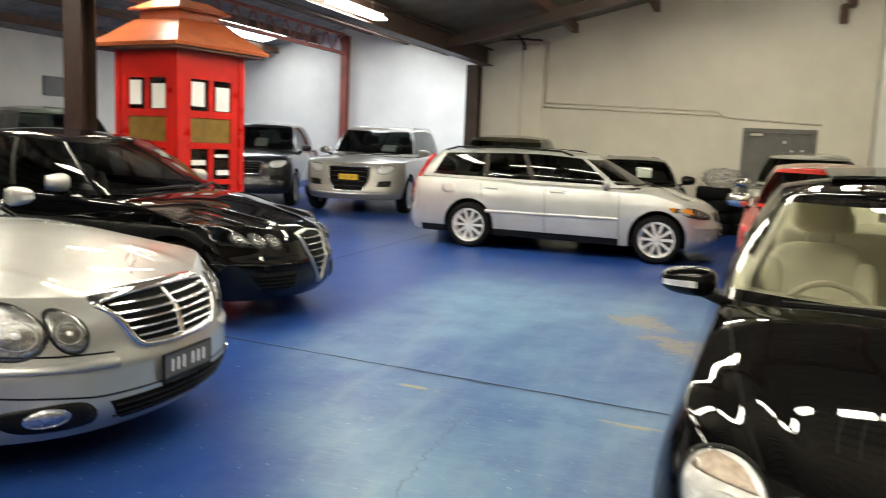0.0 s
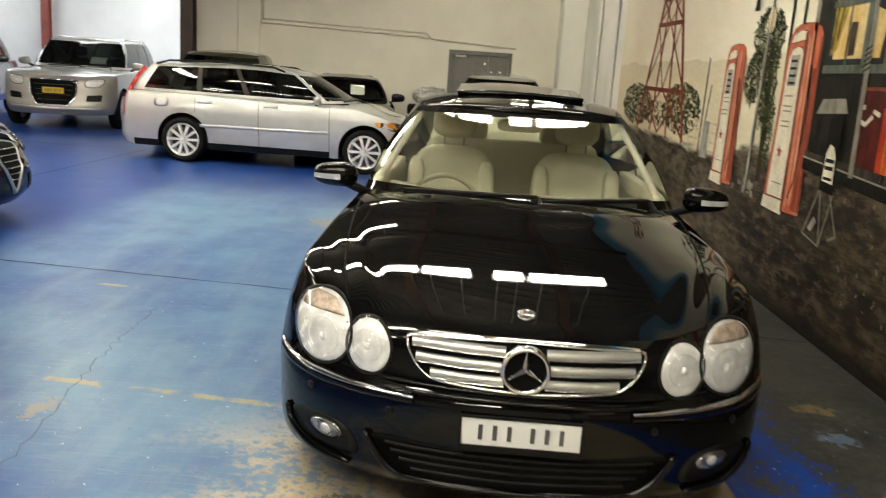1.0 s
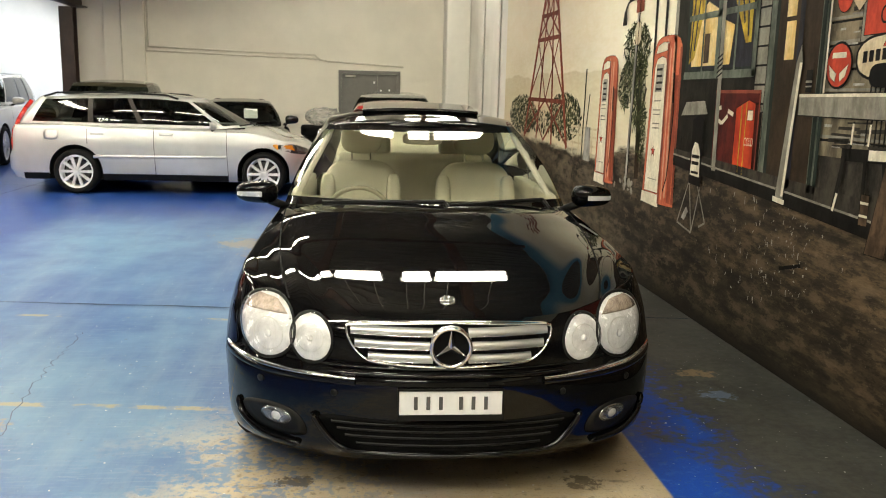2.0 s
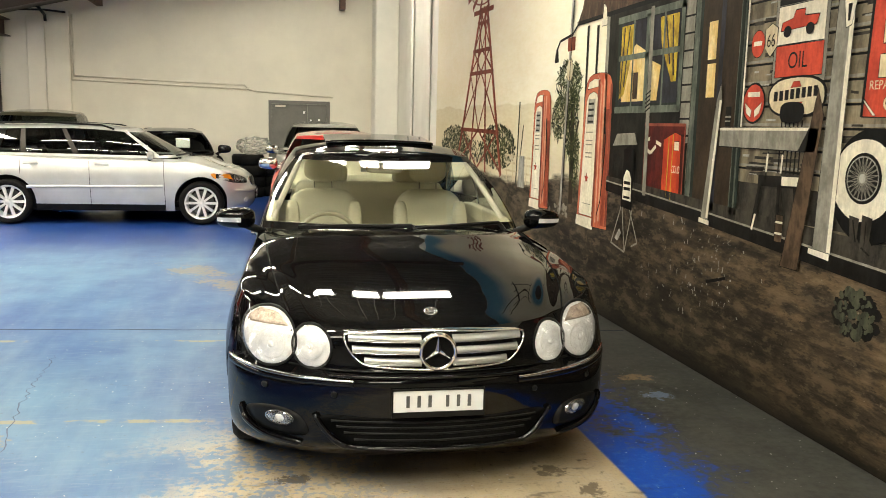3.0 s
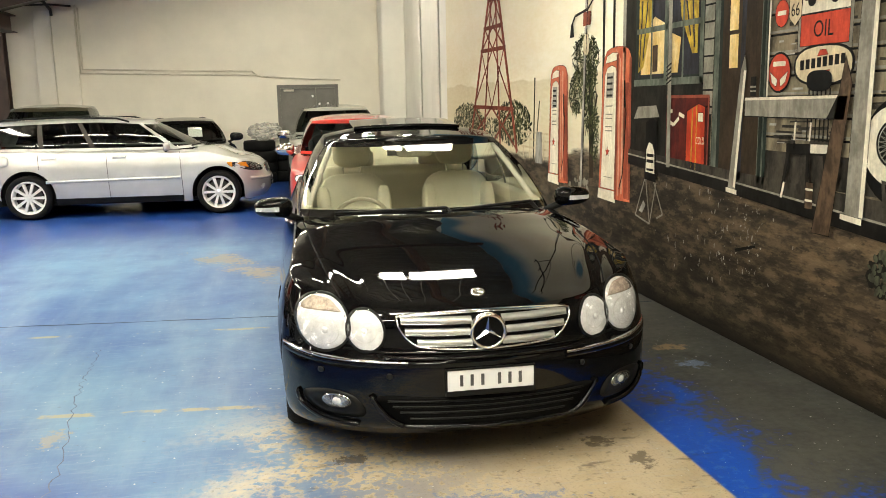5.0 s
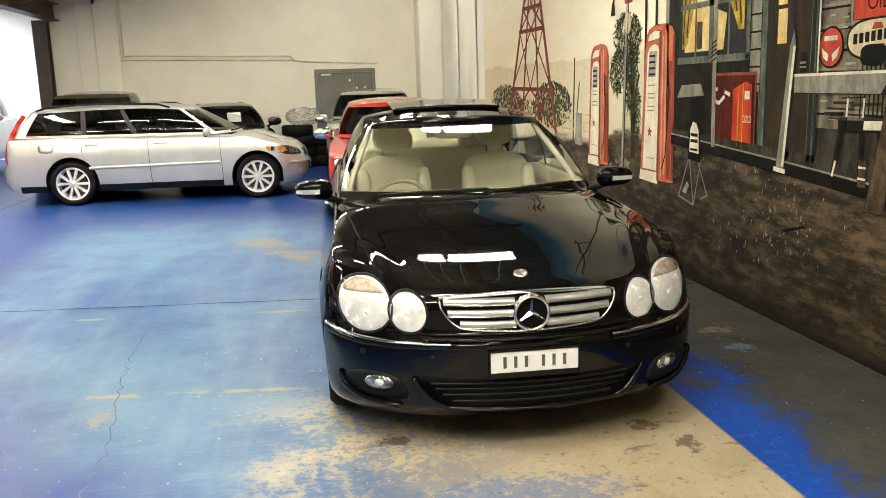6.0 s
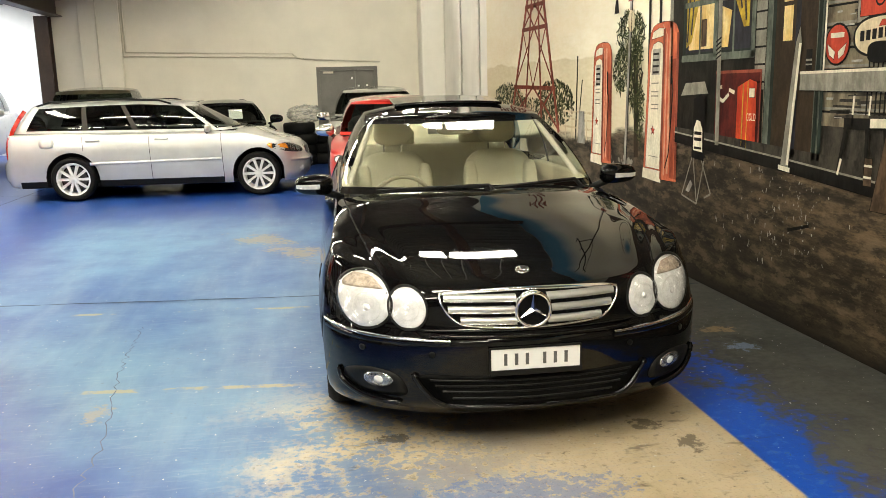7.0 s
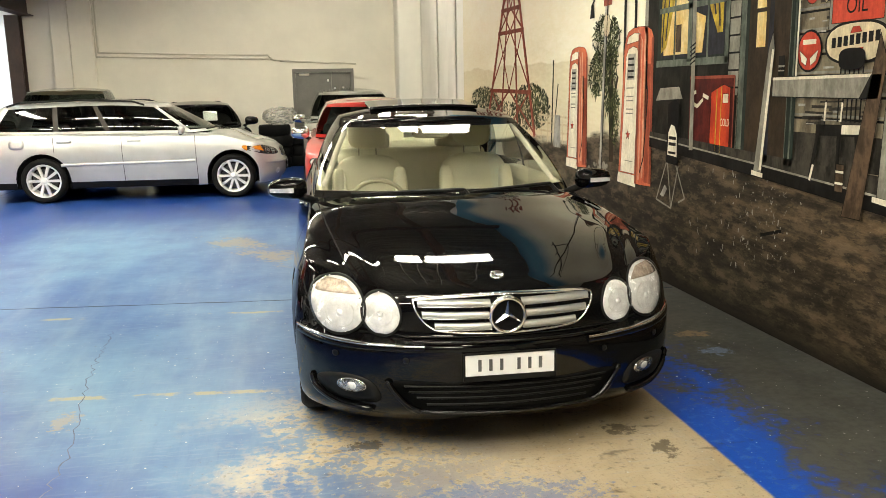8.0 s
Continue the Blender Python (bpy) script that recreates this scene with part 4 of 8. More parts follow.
def wing_mirror(parent, x, y, z, side, material, size=(0.21, 0.11, 0.13), indicator=False):
    """Pod on a short stalk with the glass on its rear face."""
    bm = bmesh.new()
    w, d, h = size
    bmesh.ops.create_uvsphere(bm, u_segments=20, v_segments=14, radius=0.5)
    for v in bm.verts:
        px, py, pz = v.co
        sx_ = math.copysign(abs(px * 2) ** 0.7, px) / 2
        sz_ = math.copysign(abs(pz * 2) ** 0.7, pz) / 2
        yy = py if py < 0 else py * 0.25
        taper = 1 - 0.25 * (sx_ + 0.5)
        v.co = (sx_ * w * side, yy * d, sz_ * h * taper)
    if side < 0:
        bmesh.ops.reverse_faces(bm, faces=bm.faces[:])
    bmesh.ops.translate(bm, verts=bm.verts[:], vec=(x, y, z))
    ob = part("wing_mirror", bm, material, parent, smooth=True)
    st = bmesh.new()
    rod_bm((x - side * w * 0.25, y, z - h * 0.3), (x - side * w * 0.72, y + 0.03, z - h * 0.62), 0.022, st, 10)
    part("mirror_stalk", st, M["trim"], ob, smooth=True)
    box("mirror_glass", x - w * 0.4, x + w * 0.4, y + d * 0.13, y + d * 0.14, z - h * 0.36, z + h * 0.36, M["mirror"], ob)
    if indicator:
        vs, fs = [], []
        n = 12
        for i in range(n + 1):
            f = -0.15 + 0.60 * i / n
            sx_ = f
            px = math.copysign(abs(2 * sx_) ** (1 / 0.7), sx_) / 2
            for zz in (-0.16, 0.06):
                pz = math.copysign(abs(2 * zz) ** (1 / 0.7), zz) / 2
                py = -math.sqrt(max(0.0, 0.25 - px * px - pz * pz))
                taper = 1 - 0.25 * (sx_ + 0.5)
                vs.append((x + sx_ * w * side * 1.01, y + py * d - 0.004, z + zz * h * taper))
        for i in range(n):
            fs.append((2 * i, 2 * i + 1, 2 * i + 3, 2 * i + 2))
        mesh_ob("indicator", vs, fs, M["reflector"], ob, "clear indicator strip", True)
    return ob


def pillow_bm(w, d, h, bm=None, m=None, power=0.55, seg=18):
    """Soft rounded block of the given size, centred."""
    b = bmesh.new()
    bmesh.ops.create_uvsphere(b, u_segments=seg, v_segments=seg - 4, radius=1)
    for v in b.verts:
        v.co = (math.copysign(abs(v.co.x) ** power, v.co.x) * w / 2, math.copysign(abs(v.co.y) ** power, v.co.y) * d / 2, math.copysign(abs(v.co.z) ** power, v.co.z) * h / 2)
    if m:
        b.transform(m)
    return b


def car_seat(parent, x, y, z, material, headrest=True, lean=12):
    """Front seat facing -y; z is the cushion's top."""
    s = part("seat", pillow_bm(0.50, 0.52, 0.16, m=pose(x, y, z - 0.06, -6)), material, parent, smooth=True)
    part("backrest", pillow_bm(0.50, 0.15, 0.62, m=pose(x, y + 0.28, z + 0.24, -lean)), material, s, smooth=True)
    part("seat_bolster", pillow_bm(0.10, 0.14, 0.5, m=pose(x - 0.21, y + 0.20, z + 0.22, -lean)), material, s, smooth=True)
    part("seat_bolster", pillow_bm(0.10, 0.14, 0.5, m=pose(x + 0.21, y + 0.20, z + 0.22, -lean)), material, s, smooth=True)
    if headrest:
        part("headrest", pillow_bm(0.27, 0.11, 0.19, m=pose(x, y + 0.37, z + 0.68, -lean), power=0.7), material, s, smooth=True)
        for dx in (-0.06, 0.06):
            part("headrest_post", rod_bm((x + dx, y + 0.345, z + 0.5), (x + dx, y + 0.36, z + 0.62), 0.006, sides=8), M["chrome"], s)
    return s


def number_plate(sh, parent, x, z, w, h, ground, ink, face="f", bars=6, tilt=0):
    y = sh.fy(x, z) - 0.012 if face == "f" else sh.ry(x, z) + 0.012
    sg = 1 if face == "f" else -1
    pl = box("number_plate", x - w / 2, x + w / 2, y - 0.004, y + 0.004, z - h / 2, z + h / 2, ground, parent, "number plate with dark bars in place of characters", bevel=0.002)
    fr_ = bmesh.new()
    t = 0.006
    for a, b, c, d in ((-w / 2 - t, w / 2 + t, h / 2, h / 2 + t), (-w / 2 - t, w / 2 + t, -h / 2 - 0.022, -h / 2), (-w / 2 - t, -w / 2, -h / 2, h / 2), (w / 2, w / 2 + t, -h / 2, h / 2)):
        box_bm(x + a, x + b, y - 0.007, y + 0.006, z + c, z + d, bm=fr_)
    part("plate_holder", fr_, M["trim"], pl)
    step = w * 0.80 / (bars + 0.6)
    for k in range(bars):
        cx = x - w * 0.40 + step * (k + 0.5 + (0.6 if k >= bars / 2 else 0))
        box("plate_bar", cx - step * 0.15, cx + step * 0.15, y - 0.0065 * sg - 0.0015, y - 0.0065 * sg + 0.0015, z - h * 0.27, z + h * 0.27, ink, pl)
    return pl


def build_car(name, m, p, label, group="parked cars"):
    """Body, cabin, wheels and inside of a car from its table of measures; returns its root and skin."""
    r = root(name, m, label, "car", group)
    sh = Shell(p)
    G = sh.grid()
    nc, nrow = G.shape[0], G.shape[1]
    full = [tuple(v) for c in G for v in c]
    allv = full + [(-x, y, z) for x, y, z in full]
    N = len(full)
    quads, tags = [], []
    g = p["cabin"]
    hood_end, boot_start = g["base"][0] + 0.06, g["base"][5] - 0.05
    NS = sh.NS
    doors = p["doors"]
    for i in range(nc - 1):
        kind = sh.cols[i][0]
        kq = sh.cols[i][1]
        for j in range(nrow - 1):
            c = G[i:i + 2, j:j + 2].reshape(4, 3).mean(axis=0)
            y, z = c[1], c[2]
            if j >= NS:
                if y < hood_end:
                    tag = "hood" if (j >= NS + 2) else "fender"
                elif y > boot_start:
                    tag = "boot_lid"
                else:
                    # the skin stops at the foot of the cabin
                    bx = np.interp(y, [g["base"][0], g["base"][1], g["base"][3], g["base"][5]], [g["base"][2], g["base"][2], g["base"][4], g["base"][4]])
                    if c[0] < bx - 0.05:
                        continue
                    tag = "waist"
            else:
                if kind == "f" and kq < 74 and z < p["zbump"]:
                    tag = "front_bumper"
                elif kind == "r" or y > p["L"] - 0.35:
                    tag = "rear_bumper" if z < p["zbump"] + 0.05 else "tailgate"
                elif kind == "f" or y < doors[0][0]:
                    tag = "fender"
                else:
                    tag = "quarter"
                    for k, (a, b) in enumerate(doors):
                        if a <= y < b and z > p["zs"] + p.get("sill_h", 0.06):
                            tag = "door%d" % k
                    if z <= p["zs"] + p.get("sill_h", 0.06) and tag == "quarter":
                        tag = "sill"
            quads.append((i * nrow + j, (i + 1) * nrow + j, (i + 1) * nrow + j + 1, i * nrow + j + 1))
            tags.append(tag)
    paint = p["paint"]
    sill_mat = p.get("sill_paint", paint)

    def spec(tag):
        if tag.startswith("door"):
            return "door", paint, True, ""
        if tag in ("fender", "quarter", "waist", "sill"):
            return {"fender": "front_wing", "quarter": "rear_wing", "waist": "waist_panel", "sill": "sill"}[tag], sill_mat if tag == "sill" else paint, True, ""
        return tag, paint, False, ""
    split_mesh(allv, N, quads, tags, spec, r)
    # cabin
    cv, cN, cq, ct = cabin(sh, p, None, None, None)
    glass = p["glass"]

    def cspec(tag):
        if tag == "windscreen":
            return "windscreen", p.get("ws_glass", glass), False, "raked windscreen"
        if tag == "rear_window":
            return "rear_window", glass, False, ""
        if tag.startswith("pillar"):
            return "door_pillar", p.get("pillar_paint", M["trim"]), True, "black door pillar"
        if tag.startswith("side"):
            return "side_window", glass, True, ""
        return "roof", p.get("roof_paint", paint), False, ""
    made = split_mesh(cv, cN, cq, ct, cspec, r)
    if "headliner" in p:
        used = {}
        hv, hf = [], []
        for q, tag in zip(cq, ct):
            if tag != "roof" or min(cv[i][2] for i in q) < g["rail"][0][1] - 0.005:
                continue
            for off in (0, cN):
                for i in q:
                    if i + off not in used:
                        used[i + off] = len(hv)
                        x, y, z = cv[i + off]
                        hv.append((x * 0.97, y, z - 0.022))
                hf.append(tuple(used[i + off] for i in q))
        mesh_ob("headliner", hv, hf, p["headliner"], r, "pale cloth headliner", True)
    for (tag, _), ob in made.items():
        if tag != "roof" and not tag.startswith("pillar"):
            ob.visible_shadow = False
    gap_lines(sh, r, p["gaps"])
    # floor pan, wheel wells, lining
    inner = p.get("lining", M["void"])
    L, hw_ = p["L"], sh.hw
    pan = bmesh.new()
    box_bm(-hw_ + 0.12, hw_ - 0.12, 0.45, L - 0.4, p["zs"] + 0.0, p["zs"] + 0.05, bm=pan)
    part("floor_pan", pan, M["void"], r)
    for ya in (p["yf"], p["yr"]):
        for side in (-1, 1):
            R = p["arch"] - 0.004
            vs, fs = [], []
            n = 20
            for i in range(n + 1):
                a = math.pi * i / n
                y, z = ya + R * math.cos(a), p["r"] + 0.01 + R * math.sin(a)
                x1 = sh.ex(y, max(z, p["zs"])) - 0.008
                vs += [(side * x1, y, z), (side * (hw_ - 0.36), y, z)]
            for i in range(n):
                fs.append((2 * i, 2 * i + 1, 2 * i + 3, 2 * i + 2))
            b = len(vs)
            vs += [(side * (hw_ - 0.36), ya + R * math.cos(math.pi * i / n), p["r"] + 0.01 + R * math.sin(math.pi * i / n)) for i in range(n + 1)]
            vs += [(side * (hw_ - 0.36), ya - R, p["zs"]), (side * (hw_ - 0.36), ya + R, p["zs"])]
            fs.append(tuple(range(b, b + n + 3)))
            mesh_ob("wheel_well", vs, fs, M["void"], r)
            wm = pose(side * (hw_ - p.get("wheel_in", 0.115)), ya, p["r"])
            wheel(r, wm, p["r"], p.get("tyre_w", 0.225), p["rim"], side)
    # inside: door cards, dash, bulkhead
    b0, b5 = g["base"][0], g["base"][5]
    bl = smooth_interp(g["belt"], (b0 + b5) / 2)
    for side in (-1, 1):
        x = side * (g["base"][2] - 0.02)
        box("door_card", x - 0.02, x + 0.02, b0 + 0.25, b5 - 0.35, p["zs"] + 0.05, bl - 0.01, inner, r, bevel=0.012)
    box("bulkhead", -g["base"][2] + 0.03, g["base"][2] - 0.03, b5 - 0.5, b5 - 0.44, p["zs"] + 0.05, bl - 0.02, inner, r, bevel=0.01)
    box("parcel_shelf", -g["base"][4] + 0.08, g["base"][4] - 0.08, b5 - 0.80, b5 - 0.06, bl - 0.05, bl - 0.02, p.get("shelf", inner), r, bevel=0.01)
    dash = bmesh.new()
    y0 = b0 + 0.05
    n = 16
    rows_ = []
    for i in range(n + 1):
        f = -1 + 2 * i / n
        x = f * (g["base"][2] - 0.06)
        yy = y0 + (g["base"][1] - g["base"][0]) * abs(f) ** 2.2
        zb_ = smooth_interp(g["belt"], g["base"][0]) - 0.015
        rows_.append([dash.verts.new(q) for q in ((x, yy, zb_), (x, yy + 0.34, zb_ + 0.015), (x, yy + 0.44, zb_ - 0.03), (x, yy + 0.47, zb_ - 0.12), (x, yy + 0.40, zb_ - 0.35))])
    for a, b in zip(rows_, rows_[1:]):
        for k in range(4):
            dash.faces.new((a[k], b[k], b[k + 1], a[k + 1]))
    part("dashboard", dash, p.get("dash", M["void"]), r, smooth=True)
    seat_mat = p.get("seats", M["dark_seat"])
    sy = p.get("seat_y", b0 + 1.15)
    sz = p.get("seat_z", bl - 0.36)
    for x in (-0.37, 0.37):
        car_seat(r, x, sy, sz, seat_mat)
    # rear bench
    bench = part("rear_bench", pillow_bm(1.2, 0.5, 0.16, m=pose(0, sy + 0.85, sz - 0.03)), seat_mat, r, smooth=True)
    for x in (-0.4, 0, 0.4):
        part("bench_back", pillow_bm(0.41, 0.14, 0.55, m=pose(x, sy + 1.12, sz + 0.22, -14), power=0.4), seat_mat, bench, smooth=True)
    # steering wheel for right-hand drive
    wv, wf = [], []
    nn = 32
    for i in range(nn):
        a = 2 * math.pi * i / nn
        for k in range(8):
            t = 2 * math.pi * k / 8
            rr = 0.185 + 0.014 * math.cos(t)
            wv.append((rr * math.cos(a), 0.014 * math.sin(t), rr * math.sin(a)))
    for i in range(nn):
        for k in range(8):
            wf.append((i * 8 + k, ((i + 1) % nn) * 8 + k, ((i + 1) % nn) * 8 + (k + 1) % 8, i * 8 + (k + 1) % 8))
    sw = mesh_ob("steering_wheel", wv, wf, p.get("wheel_rim", M["trim"]), r, "", True)
    sw.matrix_basis = pose(-0.37, sy - 0.50, sz + 0.28, -25)
    part("wheel_hub", pillow_bm(0.17, 0.06, 0.15), p.get("wheel_rim", M["trim"]), sw, smooth=True)
    for a in (0, math.pi, -math.pi / 2):
        part("wheel_spoke", rod_bm((0, 0, 0), (0.18 * math.cos(a), 0, 0.18 * math.sin(a)), 0.014, sides=6), p.get("wheel_rim", M["trim"]), sw)
    # wipers and inner mirror
    if p.get("wipers", True):
        for x0, x1 in ((-0.55, 0.08), (0.05, 0.62)):
            zz = smooth_interp(g["belt"], g["base"][0])
            wb = bmesh.new()
            ya = g["base"][0] - 0.02 + (g["base"][1] - g["base"][0]) * (abs(x0) / g["base"][2]) ** 2.2
            yb = g["base"][0] - 0.01 + (g["base"][1] - g["base"][0]) * (abs(x1) / g["base"][2]) ** 2.2
            rod_bm((x0, ya, zz + 0.025), (x1, yb, zz + 0.045), 0.011, wb, 6)
            rod_bm((x1, yb, zz + 0.04), (x1 + 0.03, yb - 0.07, zz - 0.005), 0.013, wb, 6)
            part("wiper", wb, M["trim"], r)
    mz = g["rail"][0][1] - 0.07
    part("inner_mirror", pillow_bm(0.24, 0.04, 0.07, m=pose(0, g["roof"][0] + 0.02, mz)), p.get("dash", M["trim"]), r, smooth=True)
    return r, sh

def table(L, W, H, r, yf, yr, cowl, roof0, roof1, tail, nose_z, cowl_z, belt_z, deck_z, paint, doors, rim="five", Df=0.6, Dr=0.45, nx=2.4, zs=0.22, zf=0.2, glass=None, wag=False, waist=0.72, rail_w=0.54, rear_w=None, **more):
    """Measures of a plain car: cowl, roof0, roof1, tail are y of the windscreen's foot, the roof's front and rear, the rear window's foot."""
    hw = W / 2
    rw = rear_w or rail_w - 0.02
    p = dict(L=L, W=W, H=H, r=r, yf=yf, yr=yr, Df=Df, Dr=Dr, nx=nx, zs=zs, zf=zf, zr=zf + 0.05, arch=r + 0.045, paint=paint, rim=rim, doors=doors,
             zbump=min(0.52, nose_z - 0.16), glass=glass or M["glass_dark"],
             side=[(0.1, 0.09), (zs, 0.055), (zs + 0.12, 0.02), (belt_z - 0.35, 0.0), (belt_z - 0.22, 0.003), (belt_z - 0.12, 0.018), (belt_z, 0.05), (belt_z + 0.1, 0.09)],
             front=[(0.1, 0.12), (zf, 0.09), (zf + 0.06, 0.03), (zf + 0.14, 0.0), (0.50, 0.004), (0.55, 0.03), (nose_z - 0.06, 0.07), (nose_z, 0.13), (nose_z + 0.08, 0.2)],
             rear=[(0.1, 0.1), (zf + 0.05, 0.06), (zf + 0.15, 0.0), (0.52, 0.0), (0.60, 0.05), (belt_z - 0.05, 0.08), (belt_z + 0.1, 0.14)],
             edge=[(0, nose_z), (0.12, nose_z + 0.03), (0.35, nose_z + 0.06), (Df, nose_z + 0.09), (cowl, cowl_z - 0.05), (cowl + 0.6, belt_z - 0.01), (tail - 0.3, belt_z + 0.015), (L, deck_z - 0.02)],
             crown=[(0.1, nose_z), (0.25, nose_z + 0.055), (0.5, nose_z + 0.10), (cowl - 0.1, cowl_z), (tail, deck_z + 0.02), (L - 0.15, deck_z), (L, deck_z - 0.04)],
             ws_glass=M["glass_mid"], gaps=[], cuts=[y for d in doors for y in d],
             cabin=dict(base=(cowl, cowl + 0.22, hw * 0.84, tail - 0.16, hw * 0.80, tail), roof=(roof0, roof0 + 0.08, rail_w, roof1 - 0.1, rw, roof1),
                        belt=[(cowl, cowl_z - 0.01), (cowl + 0.5, belt_z), (tail, belt_z + 0.02)], rail=[(roof0, H - 0.085), ((roof0 + roof1) / 2, H - 0.05), (roof1, H - 0.085)],
                        top=[(roof0, H - 0.055), ((roof0 + roof1) / 2, H), (roof1, H - 0.055)], ws=0.97, rw=2.08 if not wag else 2.12, side=[(1.035, 1.40), (1.43, 1.70), (1.74, 1.94)]))
    for a, b in doors:
        p["gaps"].append((a, zs + 0.06, belt_z - 0.03, 0.03))
    p["gaps"].append((doors[-1][1], r * 2 + 0.08, belt_z - 0.03, 0.05))
    p.update(more)
    return p


def headlamp(sh, r, outline, centre, lens_bulge=0.02, inner=(), amber=None, face="f", side=1, name="headlamp", n=30, bowl=None, tint=None):
    o = resample(outline, n, True)
    h = patch(sh, name, o, centre, bowl or M["reflector"], r, off=0.002, bulge=-0.0, rings=5, face=face, side=side, label="clear headlamp with bright reflector")
    for (cx, cz, rad) in inner:
        band(sh, "lamp_ring", oval(cx, cz, rad, rad, 22), rad * 0.05, 0.006, M["satin"], h, face=face, side=side, closed=True)
        patch(sh, "bulb", oval(cx, cz, rad * 0.24, rad * 0.24, 12), (cx, cz), M["reflector"], h, off=0.006, bulge=0.008, rings=3, face=face, side=side)
    if amber:
        patch(sh, "turn_lens", resample(amber[0], 20, True), amber[1], tint or M["amber"], h, off=0.005, bulge=0.004, rings=3, face=face, side=side, label="amber turn lens")
    ln = patch(sh, "lens", o, centre, M["lens"], h, off=0.012, bulge=lens_bulge, rings=6, face=face, side=side)
    ln.visible_shadow = False
    band(sh, "lamp_seal", o, 0.012, 0.006, M["trim"], h, face=face, side=side, closed=True)
    return h


def both(f):
    for side in (-1, 1):
        f(side)


# ---- the black coupe ----
def black_coupe():
    p = table(4.64, 1.785, 1.415, 0.318, 0.80, 3.515, 1.40, 2.10, 3.10, 3.98, 0.70, 0.945, 0.935, 0.955, M["black_paint"], [(1.30, 2.68)], rim="five", Df=0.66, nx=2.45, zs=0.20, zf=0.15, glass=M["glass_clear"], ws_glass=M["glass_clear"], rail_w=0.545, tf=0.0,
              headliner=M["headliner"], lining=M["leather"], seats=M["leather"], dash=M["dash"], wheel_rim=M["dash"], shelf=M["leather"], rows=22, tops=100, nf=64, ns=90, seat_y=2.32, seat_z=0.535, wheel_in=0.145)
    p["front"] = [(0.1, 0.14), (0.165, 0.10), (0.20, 0.035), (0.24, 0.012), (0.30, 0.012), (0.36, 0.004), (0.44, 0.0), (0.505, 0.006), (0.53, 0.035), (0.56, 0.045), (0.62, 0.058), (0.67, 0.075), (0.70, 0.105), (0.76, 0.15), (0.85, 0.2)]
    p["side"] = [(0.1, 0.05), (0.16, 0.035), (0.20, 0.02), (0.30, 0.004), (0.48, 0.0), (0.55, 0.004), (0.62, 0.014), (0.72, 0.038), (0.80, 0.07), (0.88, 0.105), (0.95, 0.14)]
    p["edge"] = [(0, 0.70), (0.08, 0.715), (0.20, 0.745), (0.38, 0.784), (0.66, 0.824), (1.0, 0.866), (1.4, 0.902), (2.0, 0.918), (3.6, 0.945), (4.2, 0.94), (4.64, 0.90)]
    p["ridge"] = ((0.443, 0.30, 0.0080, 0.045), (0.573, 0.30, 0.0074, 0.045))
    p["hood_pw"] = 4.5
    p["crown"] = [(0.1, 0.70), (0.16, 0.722), (0.24, 0.745), (0.4, 0.790), (0.6, 0.842), (0.8, 0.885), (1.0, 0.915), (1.30, 0.952), (1.6, 0.955), (4.0, 0.985), (4.3, 0.96), (4.64, 0.9)]
    g = p["cabin"]
    g["base"] = (1.40, 1.64, 0.755, 3.72, 0.68, 3.98)
    g["roof"] = (2.12, 2.19, 0.545, 3.02, 0.52, 3.16)
    g["belt"] = [(1.38, 0.925), (1.9, 0.925), (3.9, 0.955)]
    g["rail"] = [(2.1, 1.32), (2.6, 1.36), (3.16, 1.335)]
    g["top"] = [(2.12, 1.35), (2.6, 1.415), (3.16, 1.37)]
    g["ws"] = 0.97
    g["side"] = [(1.035, 1.48), (1.50, 1.86)]
    r, sh = build_car("coupe_car", pose(0.012, 0, 0, 0, 0, -1.5), p, "gleaming black two-door coupe with twin oval headlamps and beige leather seats")
    # lamps
    for s in (-1, 1):
        big = [(s * a, z) for a, z in oval(0.683, 0.645, 0.112, 0.114, 40, 2.15, -0.25)]
        headlamp(sh, r, big, (s * 0.683, 0.645), 0.03, ((s * 0.675, 0.615, 0.058),), (
            [(s * a, z) for a, z in ((0.60, 0.69), (0.645, 0.738), (0.72, 0.748), (0.765, 0.715), (0.775, 0.69))], (s * 0.70, 0.715)), n=40, tint=M["hero_amber"])
        small = [(s * a, z) for a, z in oval(0.507, 0.622, 0.078, 0.085, 36, 2.1, -0.15)]
        headlamp(sh, r, small, (s * 0.512, 0.622), 0.025, ((s * 0.512, 0.622, 0.05),), n=36)
        # fog lamp in its dark pocket
        pocket = [(s * a, z) for a, z in catmull([(0.53, 0.262), (0.56, 0.345), (0.66, 0.372), (0.76, 0.352), (0.775, 0.31), (0.70, 0.262)], 5, True)]
        pk = patch(sh, "fog_pocket", pocket, (s * 0.66, 0.31), M["trim"], r, off=0.003, rings=3)
        fo = [(s * a, z) for a, z in oval(0.64, 0.322, 0.056, 0.030, 26)]
        fg = patch(sh, "fog_lamp", fo, (s * 0.645, 0.318), M["clear_bowl"], r, off=0.008, bulge=0.006, rings=4, label="clear fog lamp")
        ln = patch(sh, "lens", fo, (s * 0.645, 0.318), M["lens"], fg, off=0.014, bulge=0.014, rings=4)
        ln.visible_shadow = False
        band(sh, "fog_ring", fo, 0.008, 0.012, M["chrome"], fg, closed=True)
        patch(sh, "bulb", [(s * a, z) for a, z in oval(0.64, 0.322, 0.020, 0.018, 14)], (s * 0.64, 0.322), M["reflector"], fg, off=0.012, bulge=0.010, rings=3)
